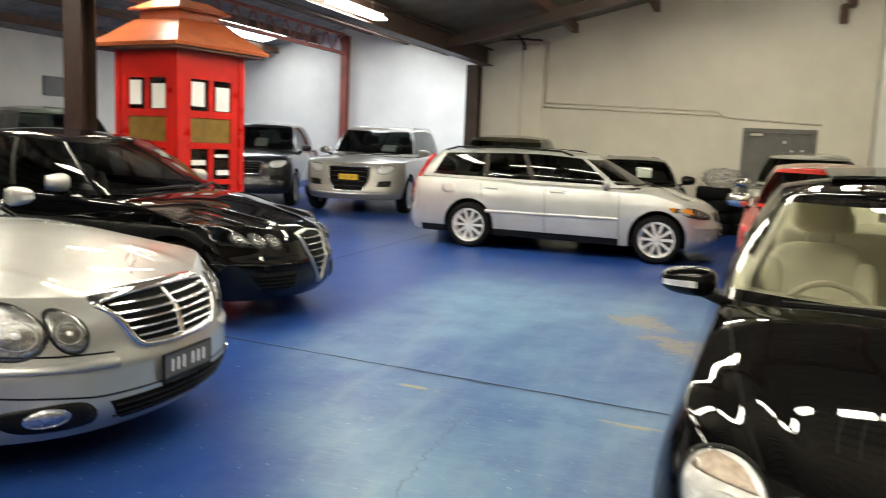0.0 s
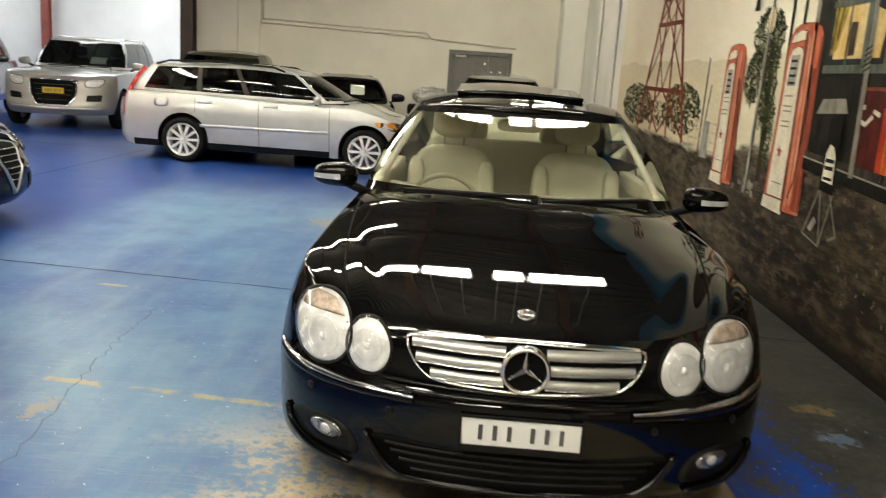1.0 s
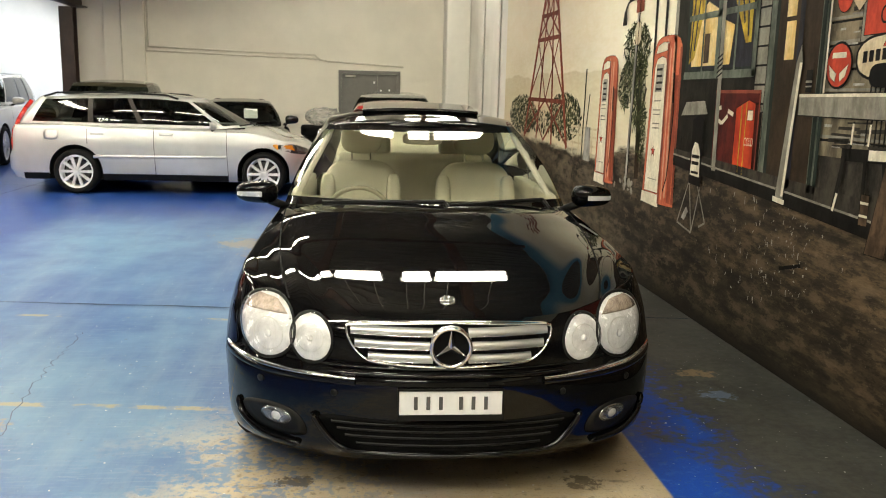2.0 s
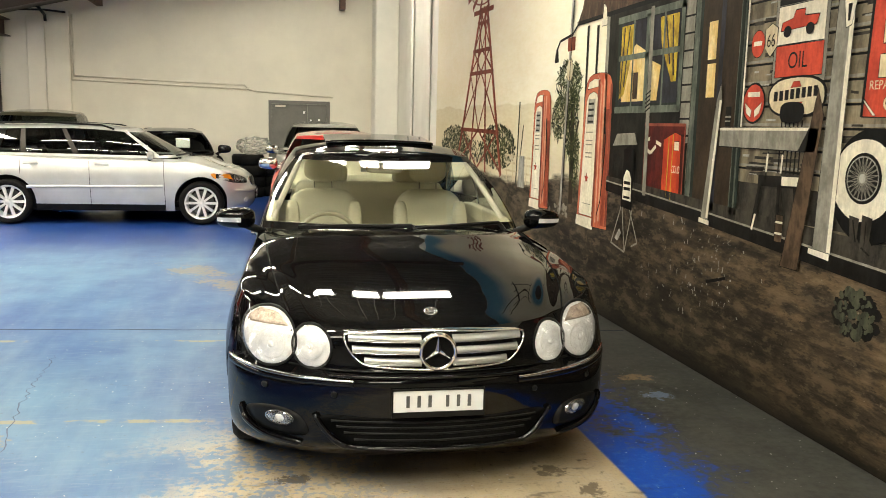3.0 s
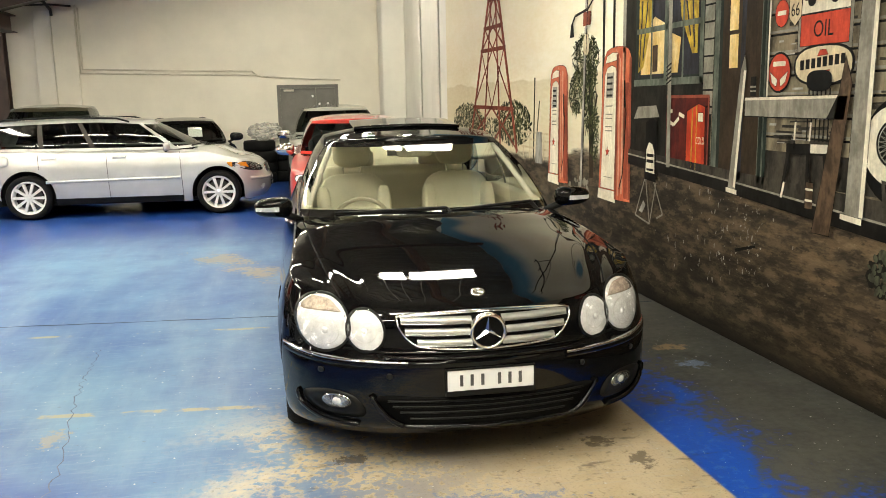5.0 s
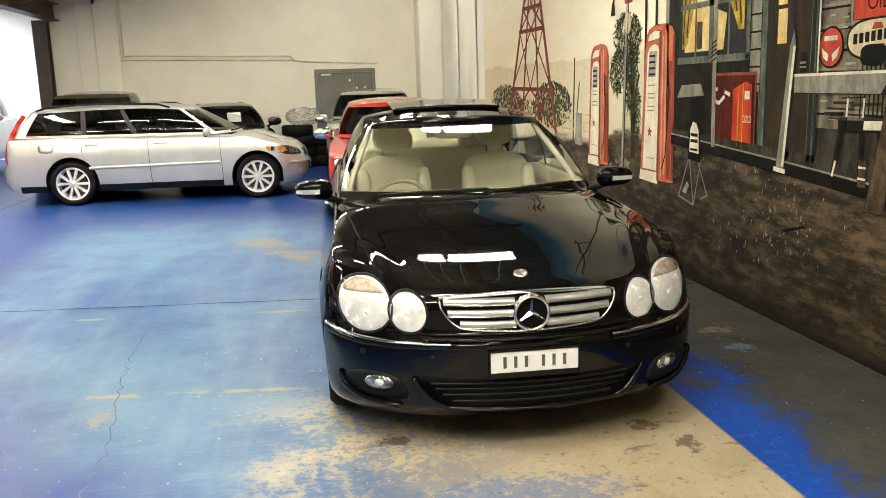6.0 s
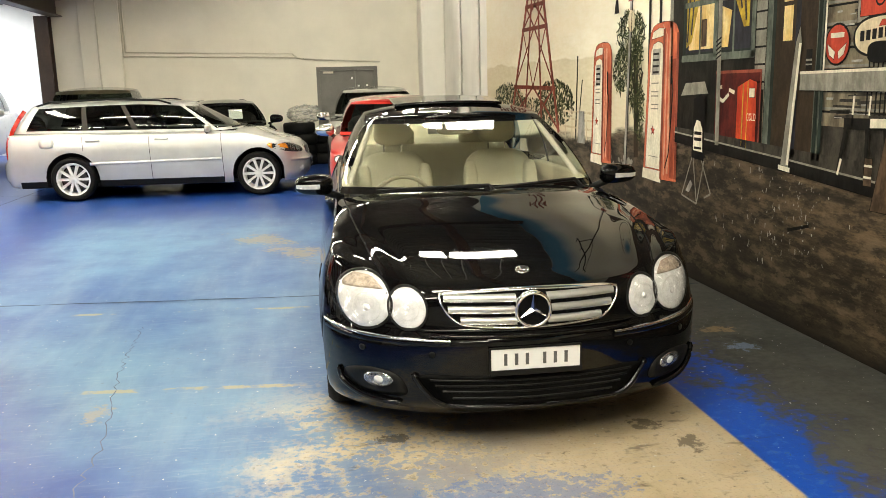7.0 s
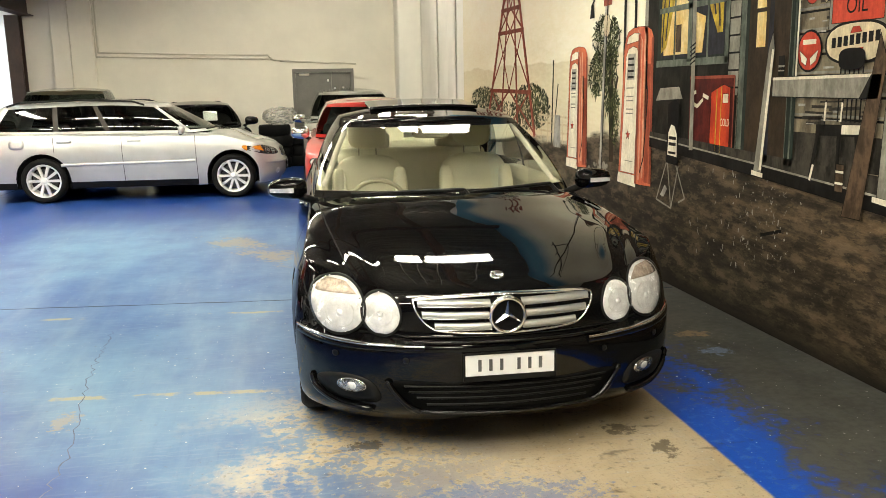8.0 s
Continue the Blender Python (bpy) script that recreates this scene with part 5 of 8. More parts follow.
        # bright line of the bumper's rubbing strip
        band(sh, "rub_strip", resample([(s * 0.855, 0.515), (s * 0.70, 0.503), (s * 0.50, 0.497), (s * 0.345, 0.493)], 26), 0.036, 0.012, M["black_paint"], r)
        band(sh, "rub_strip_trim", resample([(s * 0.858, 0.528), (s * 0.70, 0.514), (s * 0.50, 0.508), (s * 0.345, 0.504)], 26), 0.012, 0.018, M["chrome"], r, label="chrome strip")
        # rounded edges beside the lower intake
        for pts in (catmull([(0.497, 0.358), (0.468, 0.308), (0.418, 0.252), (0.36, 0.222)], 6), catmull([(0.80, 0.345), (0.785, 0.285), (0.69, 0.240), (0.55, 0.226)], 6)):
            tube("bumper_edge", [(s * a, sh.fy(a, z) - 0.010, z) for a, z in resample(pts, 24)], 0.013, M["black_paint"], r)
        band(sh, "intake_edge", resample(catmull([(s * 0.50, 0.36), (s * 0.47, 0.31), (s * 0.42, 0.255), (s * 0.36, 0.225)], 5), 16), 0.018, 0.016, M["black_paint"], r)
        band(sh, "bumper_lip", resample(catmull([(s * 0.80, 0.33), (s * 0.775, 0.27), (s * 0.68, 0.235), (s * 0.55, 0.222)], 5), 18), 0.014, 0.010, M["black_paint"], r)
        for x, z in ((0.70, 0.455), (0.42, 0.445)):
            patch(sh, "parking_sensor", [(s * a, b) for a, b in oval(x, z, 0.013, 0.013, 14)], (s * x, z), M["trim"], r, off=0.004, rings=2)
        wing_mirror(r, s * 0.90, 1.62, 0.985, s, M["black_paint"], (0.22, 0.13, 0.135), True)
        door_handle(sh, r, 2.45, 0.80, M["chrome"], s)
    for zz, rr in ((0.533, 0.006), (0.515, 0.008)):
        tube("bumper_lip", [(a, sh.fy(a, zz) - 0.008, zz + 0.035 * a * a) for a in [-0.44 + 0.04 * k for k in range(23)]], rr, M["black_paint"], r)
    band(sh, "bumper_groove", resample([(-0.60, 0.548), (-0.3, 0.528), (0, 0.522), (0.3, 0.528), (0.60, 0.548)], 40), 0.012, 0.003, M["void"], r)
    for s in (-1, 1):
        top_line(sh, r, catmull([(s * 0.735, 1.45), (s * 0.715, 1.1), (s * 0.685, 0.75), (s * 0.645, 0.45), (s * 0.60, 0.27)], 6))
    # grille
    gr = catmull([(-0.36, 0.684), (-0.18, 0.691), (0, 0.693), (0.18, 0.691), (0.36, 0.684), (0.378, 0.668), (0.362, 0.625), (0.325, 0.582), (0.26, 0.557), (0, 0.543), (-0.26, 0.557), (-0.325, 0.582), (-0.362, 0.625), (-0.378, 0.668)], 6, True)
    # black sheet on the skin paints the shade behind the slats
    gb = patch(sh, "grille", gr, (0, 0.62), M["void"], r, off=0.004, rings=4, label="satin silver louvred grille with a round star badge")
    band(sh, "grille_frame", resample(gr, 90, True), 0.012, 0.022, M["chrome"], gb, closed=True)
    for z, w in ((0.666, 0.362), (0.620, 0.347), (0.575, 0.298)):
        for s in (-1, 1):
            band(sh, "grille_slat", resample([(s * 0.065, z - 0.002), (s * 0.2, z), (s * w, z + 0.004)], 14), 0.027, 0.020, M["satin"], gb)
            band(sh, "slat_edge", resample([(s * 0.065, z - 0.016), (s * 0.2, z - 0.014), (s * w, z - 0.010)], 14), 0.004, 0.023, M["chrome"], gb)
    for k in range(12):
        x = -0.33 + 0.06 * k
        if abs(x) > 0.09:
            band(sh, "grille_bar", [(x, 0.572 + 0.3 * max(0, abs(x) - 0.26)), (x, 0.61), (x, 0.64), (x, 0.672)], 0.006, 0.010, M["trim"], gb)
    y0 = sh.fy(0, 0.615) - 0.036
    vs, fs = lathe([(0.03, 0.077), (0.0, 0.079), (-0.007, 0.074), (-0.007, 0.066), (0.003, 0.063)], 40, "y", 0, y0, 0.618)
    ring = mesh_ob("badge_ring", vs, fs, M["chrome"], gb, "chrome ring", True)
    vs, fs = lathe([(0.006, 0.0005), (0.006, 0.066)], 40, "y", 0, y0, 0.618)
    mesh_ob("badge_ground", vs, fs, M["void"], gb)
    sp = bmesh.new()
    for k in range(3):
        a = math.pi / 2 + 2 * math.pi * k / 3
        c, s_ = math.cos(a), math.sin(a)
        tip = sp.verts.new((0.068 * c, y0 - 0.002, 0.618 + 0.068 * s_))
        cen = sp.verts.new((0, y0 - 0.013, 0.618))
        l = sp.verts.new((0.014 * math.cos(a + 1.05), y0 + 0.002, 0.618 + 0.014 * math.sin(a + 1.05)))
        rr = sp.verts.new((0.014 * math.cos(a - 1.05), y0 + 0.002, 0.618 + 0.014 * math.sin(a - 1.05)))
        sp.faces.new((cen, l, tip))
        sp.faces.new((cen, tip, rr))
    bmesh.ops.recalc_face_normals(sp, faces=sp.faces[:])
    part("badge_spokes", sp, M["chrome"], gb)
    # small round badge on the hood
    zc = smooth_interp(p["crown"], 0.215)
    vs, fs = lathe([(-0.004, 0.031), (0.006, 0.030), (0.009, 0.024), (0.006, 0.022), (0.006, 0.0005)], 28, "z")
    hb = mesh_ob("hood_badge", vs, fs, M["chrome"], r, "small round chrome badge", True)
    hb.matrix_basis = pose(0, 0.225, zc + 0.002, 20)
    # lower intake with slats
    it = catmull([(-0.47, 0.352), (-0.2, 0.345), (0.2, 0.345), (0.47, 0.352), (0.40, 0.258), (0.33, 0.228), (0, 0.215), (-0.33, 0.228), (-0.40, 0.258)], 6, True)
    ib = patch(sh, "lower_intake", it, (0, 0.29), M["void"], r, off=0.004, rings=4, label="black lower air intake with thin slats")
    for z, w in ((0.330, 0.43), (0.305, 0.41), (0.280, 0.38), (0.252, 0.34)):
        band(sh, "intake_slat", resample([(-w, z + 0.004), (0, z - 0.003), (w, z + 0.004)], 30), 0.010, 0.010, M["trim"], ib)
    tube("bumper_edge", [(a, sh.fy(a, 0.212) - 0.010, 0.207 + 0.09 * a * a) for a in [-0.40 + 0.04 * k for k in range(21)]], 0.008, M["black_paint"], r)
    band(sh, "intake_lip", resample([(-0.36, 0.222), (0, 0.207), (0.36, 0.222)], 30), 0.014, 0.010, M["black_paint"], r)
    number_plate(sh, r, 0, 0.424, 0.372, 0.090, M["plate_white"], M["plate_ink"], bars=6)
    # raised glass sunroof panel
    n = 10
    vs, fs = [], []
    for zz in (0, 0.02):
        for i in range(n + 1):
            for j in range(n + 1):
                x, y = -0.36 + 0.72 * i / n, 2.42 + 0.55 * j / n
                vs.append((x, y, 1.418 - 0.10 * x * x + 0.035 * j / n + 0.004 - zz))
    k = (n + 1) ** 2
    for i in range(n):
        for j in range(n):
            a = i * (n + 1) + j
            fs += [(a, a + n + 1, a + n + 2, a + 1), (k + a, k + a + 1, k + a + n + 2, k + a + n + 1)]
    for i in range(n):
        for a, b in ((i, i + 1), (n * (n + 1) + i + 1, n * (n + 1) + i)):
            fs.append((a, b, b + k, a + k))
        a, b = i * (n + 1), (i + 1) * (n + 1)
        fs.append((b, a, a + k, b + k))
        fs.append((a + n, b + n, b + n + k, a + n + k))
    mesh_ob("sunroof", vs, fs, M["black_paint"], r, "raised black sunroof panel", True)
    # cowl panel under the wipers
    vs, fs = [], []
    for i in range(25):
        f = -1 + i / 12
        x = f * 0.70
        yy = 1.38 + 0.30 * abs(f) ** 2.2
        vs += [(x, yy - 0.09, 0.938 - 0.03 * abs(f) ** 2), (x, yy + 0.02, 0.944 - 0.02 * abs(f) ** 2)]
    for i in range(24):
        fs.append((2 * i, 2 * i + 2, 2 * i + 3, 2 * i + 1))
    mesh_ob("cowl_panel", vs, fs, M["trim"], r)
    for s in (-1, 1):
        tube("pillar_trim", [(s * (0.715 - 0.185 * f), 1.72 + 0.48 * f, 0.925 + 0.375 * f + 0.03 * f * (1 - f)) for f in [k / 8 for k in range(9)]], 0.017, M["headliner"], r)
        part("door_top_trim", pillow_bm(0.07, 1.25, 0.10, m=pose(s * 0.705, 2.30, 0.93), power=0.4), M["leather"], r, smooth=True)
    part("rear_backrest", box_bm(-0.56, 0.56, 3.06, 3.24, 0.60, 1.10, 0.07, 4), M["leather"], r, smooth=True)
    for x in (-0.30, 0.30):
        part("rear_headrest", box_bm(x - 0.13, x + 0.13, 3.10, 3.20, 1.08, 1.22, 0.045, 4), M["leather"], r, smooth=True)
    part("parcel_shelf", box_bm(-0.58, 0.58, 3.22, 3.74, 1.0, 1.03, 0.01), M["leather"], r)
    pap = bmesh.new()
    box_bm(-0.09, 0.03, 2.9, 2.904, 1.18, 1.24, bm=pap)
    part("paper_slip", pap, M["paper"], r, "white paper slip behind the windscreen")
    return r


black_coupe()


# ---- silver wagon ----
def silver_wagon():
    p = table(4.44, 1.77, 1.44, 0.318, 0.72, 3.36, 0.98, 1.70, 3.94, 4.24, 0.735, 0.975, 0.955, 0.98, M["pale_silver"], [(1.22, 2.24), (2.24, 3.18)], rim="ten", Df=0.50, Dr=0.34, nx=2.5, wag=True, glass=M["glass_dark"], rail_w=0.56, zs=0.20, sill_h=0.10, arch=0.375, sill_paint=M["trim"], pillar_paint=M["brown_pillar"])
    g = p["cabin"]
    g["base"] = (0.98, 1.26, 0.76, 4.16, 0.72, 4.30)
    g["roof"] = (1.70, 1.80, 0.60, 3.92, 0.575, 4.00)
    g["belt"] = [(0.98, 0.97), (1.5, 0.955), (4.2, 0.985)]
    g["top"] = [(1.70, 1.38), (2.5, 1.44), (3.97, 1.39)]
    g["rail"] = [(1.70, 1.345), (2.5, 1.395), (3.97, 1.35)]
    g["side"] = [(1.035, 1.395), (1.42, 1.64), (1.668, 1.95)]
    g["rw"] = 2.15
    m = Matrix.Translation((-0.865, 10.23, 0)) @ pose(0, 0, 0, 0, 0, 87.0)
    r, sh = build_car("station_wagon", m, p, "pale silver station wagon with ten-spoke alloy wheels, parked side on")
    for s in (-1, 1):
        hl = [(s * a, z) for a, z in catmull([(0.50, 0.61), (0.52, 0.685), (0.68, 0.735), (0.845, 0.75), (0.868, 0.705), (0.80, 0.63)], 6, True)]
        headlamp(sh, r, hl, (s * 0.69, 0.68), 0.012, ((s * 0.60, 0.65, 0.038), (s * 0.72, 0.67, 0.038)), ([(s * a, z) for a, z in ((0.79, 0.665), (0.80, 0.745), (0.852, 0.745), (0.866, 0.70))], (s * 0.83, 0.71)), bowl=M["dark_lamp"])
        patch(sh, "turn_lens", catmull([(0.505, 0.68), (0.505, 0.745), (0.55, 0.755), (0.58, 0.74), (0.55, 0.70)], 5, True), (0.535, 0.72), M["amber"], r, off=0.004, bulge=0.004, rings=3, face="s", side=s, label="amber turn lens")
        tv = [(s * 0.60, 0.62), (s * 0.80, 0.62), (s * 0.78, 0.86), (s * 0.72, 0.94), (s * 0.62, 0.86)]
        patch(sh, "tail_lamp", resample(tv, 24, True), (s * 0.70, 0.76), M["tail_red"], r, off=0.006, bulge=0.01, rings=3, face="r", label="tall red tail lamp")
        # upper tail lamp beside the rear window
        tb = bmesh.new()
        pts = [(0.765, 4.20, 0.90), (0.735, 4.165, 1.03), (0.66, 4.09, 1.19), (0.60, 4.02, 1.30)]
        for a, b in zip(pts, pts[1:]):
            rod_bm((s * a[0], a[1], a[2]), (s * b[0], b[1], b[2]), 0.030, tb, 10)
        part("upper_tail_lamp", tb, M["tail_red"], r, "red upper tail lamp", smooth=True)
        wing_mirror(r, s * 0.93, 1.42, 1.0, s, M["pale_silver"], (0.20, 0.13, 0.14))
        for y in (2.08, 3.04):
            door_handle(sh, r, y, 0.865, M["pale_silver"], s)
        band(sh, "side_moulding", resample([(1.25, 0.555), (2.2, 0.545), (3.10, 0.535)], 30), 0.045, 0.012, M["pale_silver"], r, face="s", side=s)
        rl = bmesh.new()
        pr = [(0.63, 1.95, 1.36), (0.625, 2.12, 1.415), (0.63, 2.85, 1.44), (0.615, 3.65, 1.42), (0.61, 3.84, 1.365)]
        for a, b in zip(pr, pr[1:]):
            rod_bm((s * a[0], a[1], a[2]), (s * b[0], b[1], b[2]), 0.014, rl, 8)
        part("roof_rail", rl, M["trim"], r, "black roof rail", smooth=True)
        patch(sh, "fog_lamp", [(s * a, z) for a, z in oval(0.60, 0.36, 0.06, 0.04)], (s * 0.60, 0.36), M["reflector"], r, off=0.004, rings=3)
    patch(sh, "fuel_flap", catmull([(3.60, 0.78), (3.77, 0.78), (3.77, 0.90), (3.60, 0.90)], 4, True), (3.685, 0.84), M["pale_silver"], r, off=0.002, rings=2, face="s", side=-1)
    gr = resample([(-0.34, 0.68), (0.34, 0.68), (0.28, 0.56), (-0.28, 0.56)], 30, True)
    patch(sh, "grille", gr, (0, 0.62), M["trim"], r, off=0.004, rings=3)
    band(sh, "grille_frame", gr, 0.018, 0.012, M["chrome"], r, closed=True)
    band(sh, "bumper_strip", resample([(-0.8, 0.50), (0, 0.48), (0.8, 0.50)], 40), 0.05, 0.012, M["pale_silver"], r)
    number_plate(sh, r, 0, 0.42, 0.372, 0.107, M["plate_white"], M["plate_ink"])
    return r


silver_wagon()


# ---- silver saloon with four round lamps ----
def silver_saloon():
    p = table(4.82, 1.82, 1.45, 0.325, 0.86, 3.714, 1.52, 2.2, 3.5, 4.1, 0.745, 0.97, 0.95, 1.0, M["silver_paint"], [(1.5, 2.5), (2.5, 3.45)], rim="five", Df=0.68, nx=2.2, rows=20, tops=30, nf=40, ridge=((0.40, 0.12, 0.010, 0.07),))
    m = Matrix.Translation((-3.08, 1.42, 0)) @ pose(0, 0, 0, 0, 0, 93.0)
    r, sh = build_car("saloon_car", m, p, "silver saloon with twin oval headlamps and an upright chrome grille")
    for s in (-1, 1):
        big = [(s * a, z) for a, z in oval(0.735, 0.675, 0.108, 0.112, 36, 2.1, -0.25)]
        headlamp(sh, r, big, (s * 0.735, 0.675), 0.03, ((s * 0.72, 0.66, 0.06),), n=36, bowl=M["clear_bowl"])
        sm = [(s * a, z) for a, z in oval(0.555, 0.655, 0.066, 0.090, 32, 2.1, -0.2)]
        headlamp(sh, r, sm, (s * 0.555, 0.655), 0.025, ((s * 0.555, 0.65, 0.044),), n=32, bowl=M["clear_bowl"])
        pocket = [(s * a, z) for a, z in catmull([(0.50, 0.26), (0.54, 0.36), (0.70, 0.37), (0.80, 0.34), (0.72, 0.255)], 5, True)]
        patch(sh, "fog_pocket", pocket, (s * 0.65, 0.31), M["trim"], r, off=0.003, rings=3)
        fo = [(s * a, z) for a, z in oval(0.665, 0.315, 0.062, 0.04, 24)]
        fg = patch(sh, "fog_lamp", fo, (s * 0.665, 0.315), M["clear_bowl"], r, off=0.008, bulge=0.012, rings=4)
        band(sh, "fog_ring", fo, 0.01, 0.014, M["chrome"], fg, closed=True)
        wing_mirror(r, s * 0.95, 1.84, 1.04, s, M["silver_paint"], (0.22, 0.13, 0.14), True)
        for y in (2.32, 3.28):
            door_handle(sh, r, y, 0.84, M["silver_paint"], s)
        band(sh, "rub_strip", resample([(s * 0.88, 0.53), (s * 0.60, 0.515), (s * 0.40, 0.51)], 20), 0.04, 0.012, M["silver_paint"], r)
    gr = catmull([(-0.375, 0.762), (0, 0.782), (0.375, 0.762), (0.36, 0.70), (0.29, 0.575), (0.2, 0.555), (0, 0.55), (-0.2, 0.555), (-0.29, 0.575), (-0.36, 0.70)], 6, True)
    gb = patch(sh, "grille", gr, (0, 0.66), M["void"], r, off=0.012, rings=4, label="upright chrome louvred grille")
    band(sh, "grille_frame", resample(gr, 80, True), 0.034, 0.034, M["chrome"], gb, closed=True)
    for z, w in ((0.735, 0.355), (0.70, 0.345), (0.665, 0.33), (0.63, 0.31), (0.595, 0.28)):
        band(sh, "grille_slat", resample([(-w, z), (0, z - 0.004), (w, z)], 24), 0.013, 0.026, M["chrome"], gb)
    band(sh, "grille_spine", [(0, 0.56), (0, 0.62), (0, 0.70), (0, 0.765)], 0.022, 0.032, M["chrome"], gb)
    it = resample([(-0.45, 0.345), (0.45, 0.345), (0.38, 0.245), (-0.38, 0.245)], 40, True)
    ib = patch(sh, "lower_intake", it, (0, 0.295), M["void"], r, off=0.004, rings=4)
    for z in (0.32, 0.29, 0.265):
        band(sh, "intake_slat", resample([(-0.42, z), (0.42, z)], 24), 0.01, 0.01, M["trim"], ib)
    number_plate(sh, r, 0, 0.432, 0.372, 0.107, M["plate_ink"], M["plate_white"], bars=6)
    band(sh, "bumper_groove", resample([(-0.84, 0.59), (-0.62, 0.562), (-0.40, 0.548)], 24), 0.009, 0.003, M["void"], r)
    band(sh, "bumper_groove", resample([(0.40, 0.548), (0.62, 0.562), (0.84, 0.59)], 24), 0.009, 0.003, M["void"], r)
    band(sh, "bumper_crease", resample([(-0.80, 0.42), (-0.5, 0.375), (0, 0.365), (0.5, 0.375), (0.80, 0.42)], 40), 0.010, 0.003, M["trim"], r)
    # plain ring ornament on a stem
    st = rod_bm((0, 0.30, 0.80), (0, 0.30, 0.845), 0.005, sides=8)
    hm = part("hood_ornament", st, M["chrome"], r, "small chrome hood ornament")
    vs, fs = [], []
    for i in range(20):
        a = 2 * math.pi * i / 20
        for k in range(6):
            t = 2 * math.pi * k / 6
            rr = 0.032 + 0.004 * math.cos(t)
            vs.append((rr * math.cos(a), 0.30 + 0.004 * math.sin(t), 0.877 + rr * math.sin(a)))
    for i in range(20):
        for k in range(6):
            fs.append((i * 6 + k, ((i + 1) % 20) * 6 + k, ((i + 1) % 20) * 6 + (k + 1) % 6, i * 6 + (k + 1) % 6))
    mesh_ob("ornament_ring", vs, fs, M["chrome"], hm, "", True)
    return r


silver_saloon()


# ---- black saloon with triple lamps ----
def black_saloon():
    p = table(4.50, 1.83, 1.47, 0.325, 0.80, 3.50, 1.28, 2.0, 3.3, 3.85, 0.72, 0.98, 0.95, 1.0, M["black_paint"], [(1.3, 2.3), (2.3, 3.25)], rim="multi", Df=0.72, nx=2.1, rows=20, tops=36, nf=44, ridge=((0.20, 0.22, 0.020, 0.055), (0.50, 0.16, 0.012, 0.06)))
    m = Matrix.Translation((-3.92, 4.35, 0)) @ pose(0, 0, 0, 0, 0, 92.0)
    r, sh = build_car("black_saloon_car", m, p, "gleaming black saloon with triple round headlamps and a pointed nose")
    for s in (-1, 1):
        for x in (0.46, 0.58, 0.70):
            o = [(s * a, z) for a, z in oval(x, 0.655 + (x - 0.46) * 0.12, 0.052, 0.055, 22)]
            headlamp(sh, r, o, (s * x, 0.655 + (x - 0.46) * 0.12), 0.016, ((s * x, 0.655 + (x - 0.46) * 0.12, 0.026),), n=24, bowl=M["dark_lamp"])
        wing_mirror(r, s * 0.95, 1.80, 1.05, s, M["satin"], (0.24, 0.15, 0.16))
        band(sh, "rub_line", resample([(s * 0.86, 0.50), (s * 0.5, 0.485), (s * 0.25, 0.48)], 20), 0.012, 0.008, M["black_paint"], r)
        it = resample([(s * 0.30, 0.42), (s * 0.70, 0.43), (s * 0.62, 0.30), (s * 0.34, 0.28)], 24, True)
        ib = patch(sh, "side_intake", it, (s * 0.48, 0.36), M["void"], r, off=0.004, rings=3)
        for z in (0.40, 0.37, 0.34, 0.31):
            band(sh, "intake_slat", resample([(s * 0.33, z), (s * 0.64, z + 0.005)], 12), 0.009, 0.012, M["trim"], ib)
        for y in (2.35, 3.25):
            door_handle(sh, r, y, 0.85, M["chrome"], s)
    gr = resample([(-0.19, 0.70), (0, 0.725), (0.19, 0.70), (0.13, 0.50), (0, 0.29), (-0.13, 0.50)], 40, True)
    gb = patch(sh, "grille", gr, (0, 0.55), M["void"], r, off=0.010, rings=4, label="shield-shaped chrome grille")
    band(sh, "grille_frame", gr, 0.016, 0.024, M["satin"], gb, closed=True)
    for z, w in ((0.66, 0.15), (0.61, 0.14), (0.56, 0.12), (0.51, 0.11), (0.46, 0.09), (0.41, 0.06)):
        band(sh, "grille_slat", resample([(-w, z), (w, z)], 10), 0.012, 0.024, M["chrome"], gb)
    return r


black_saloon()


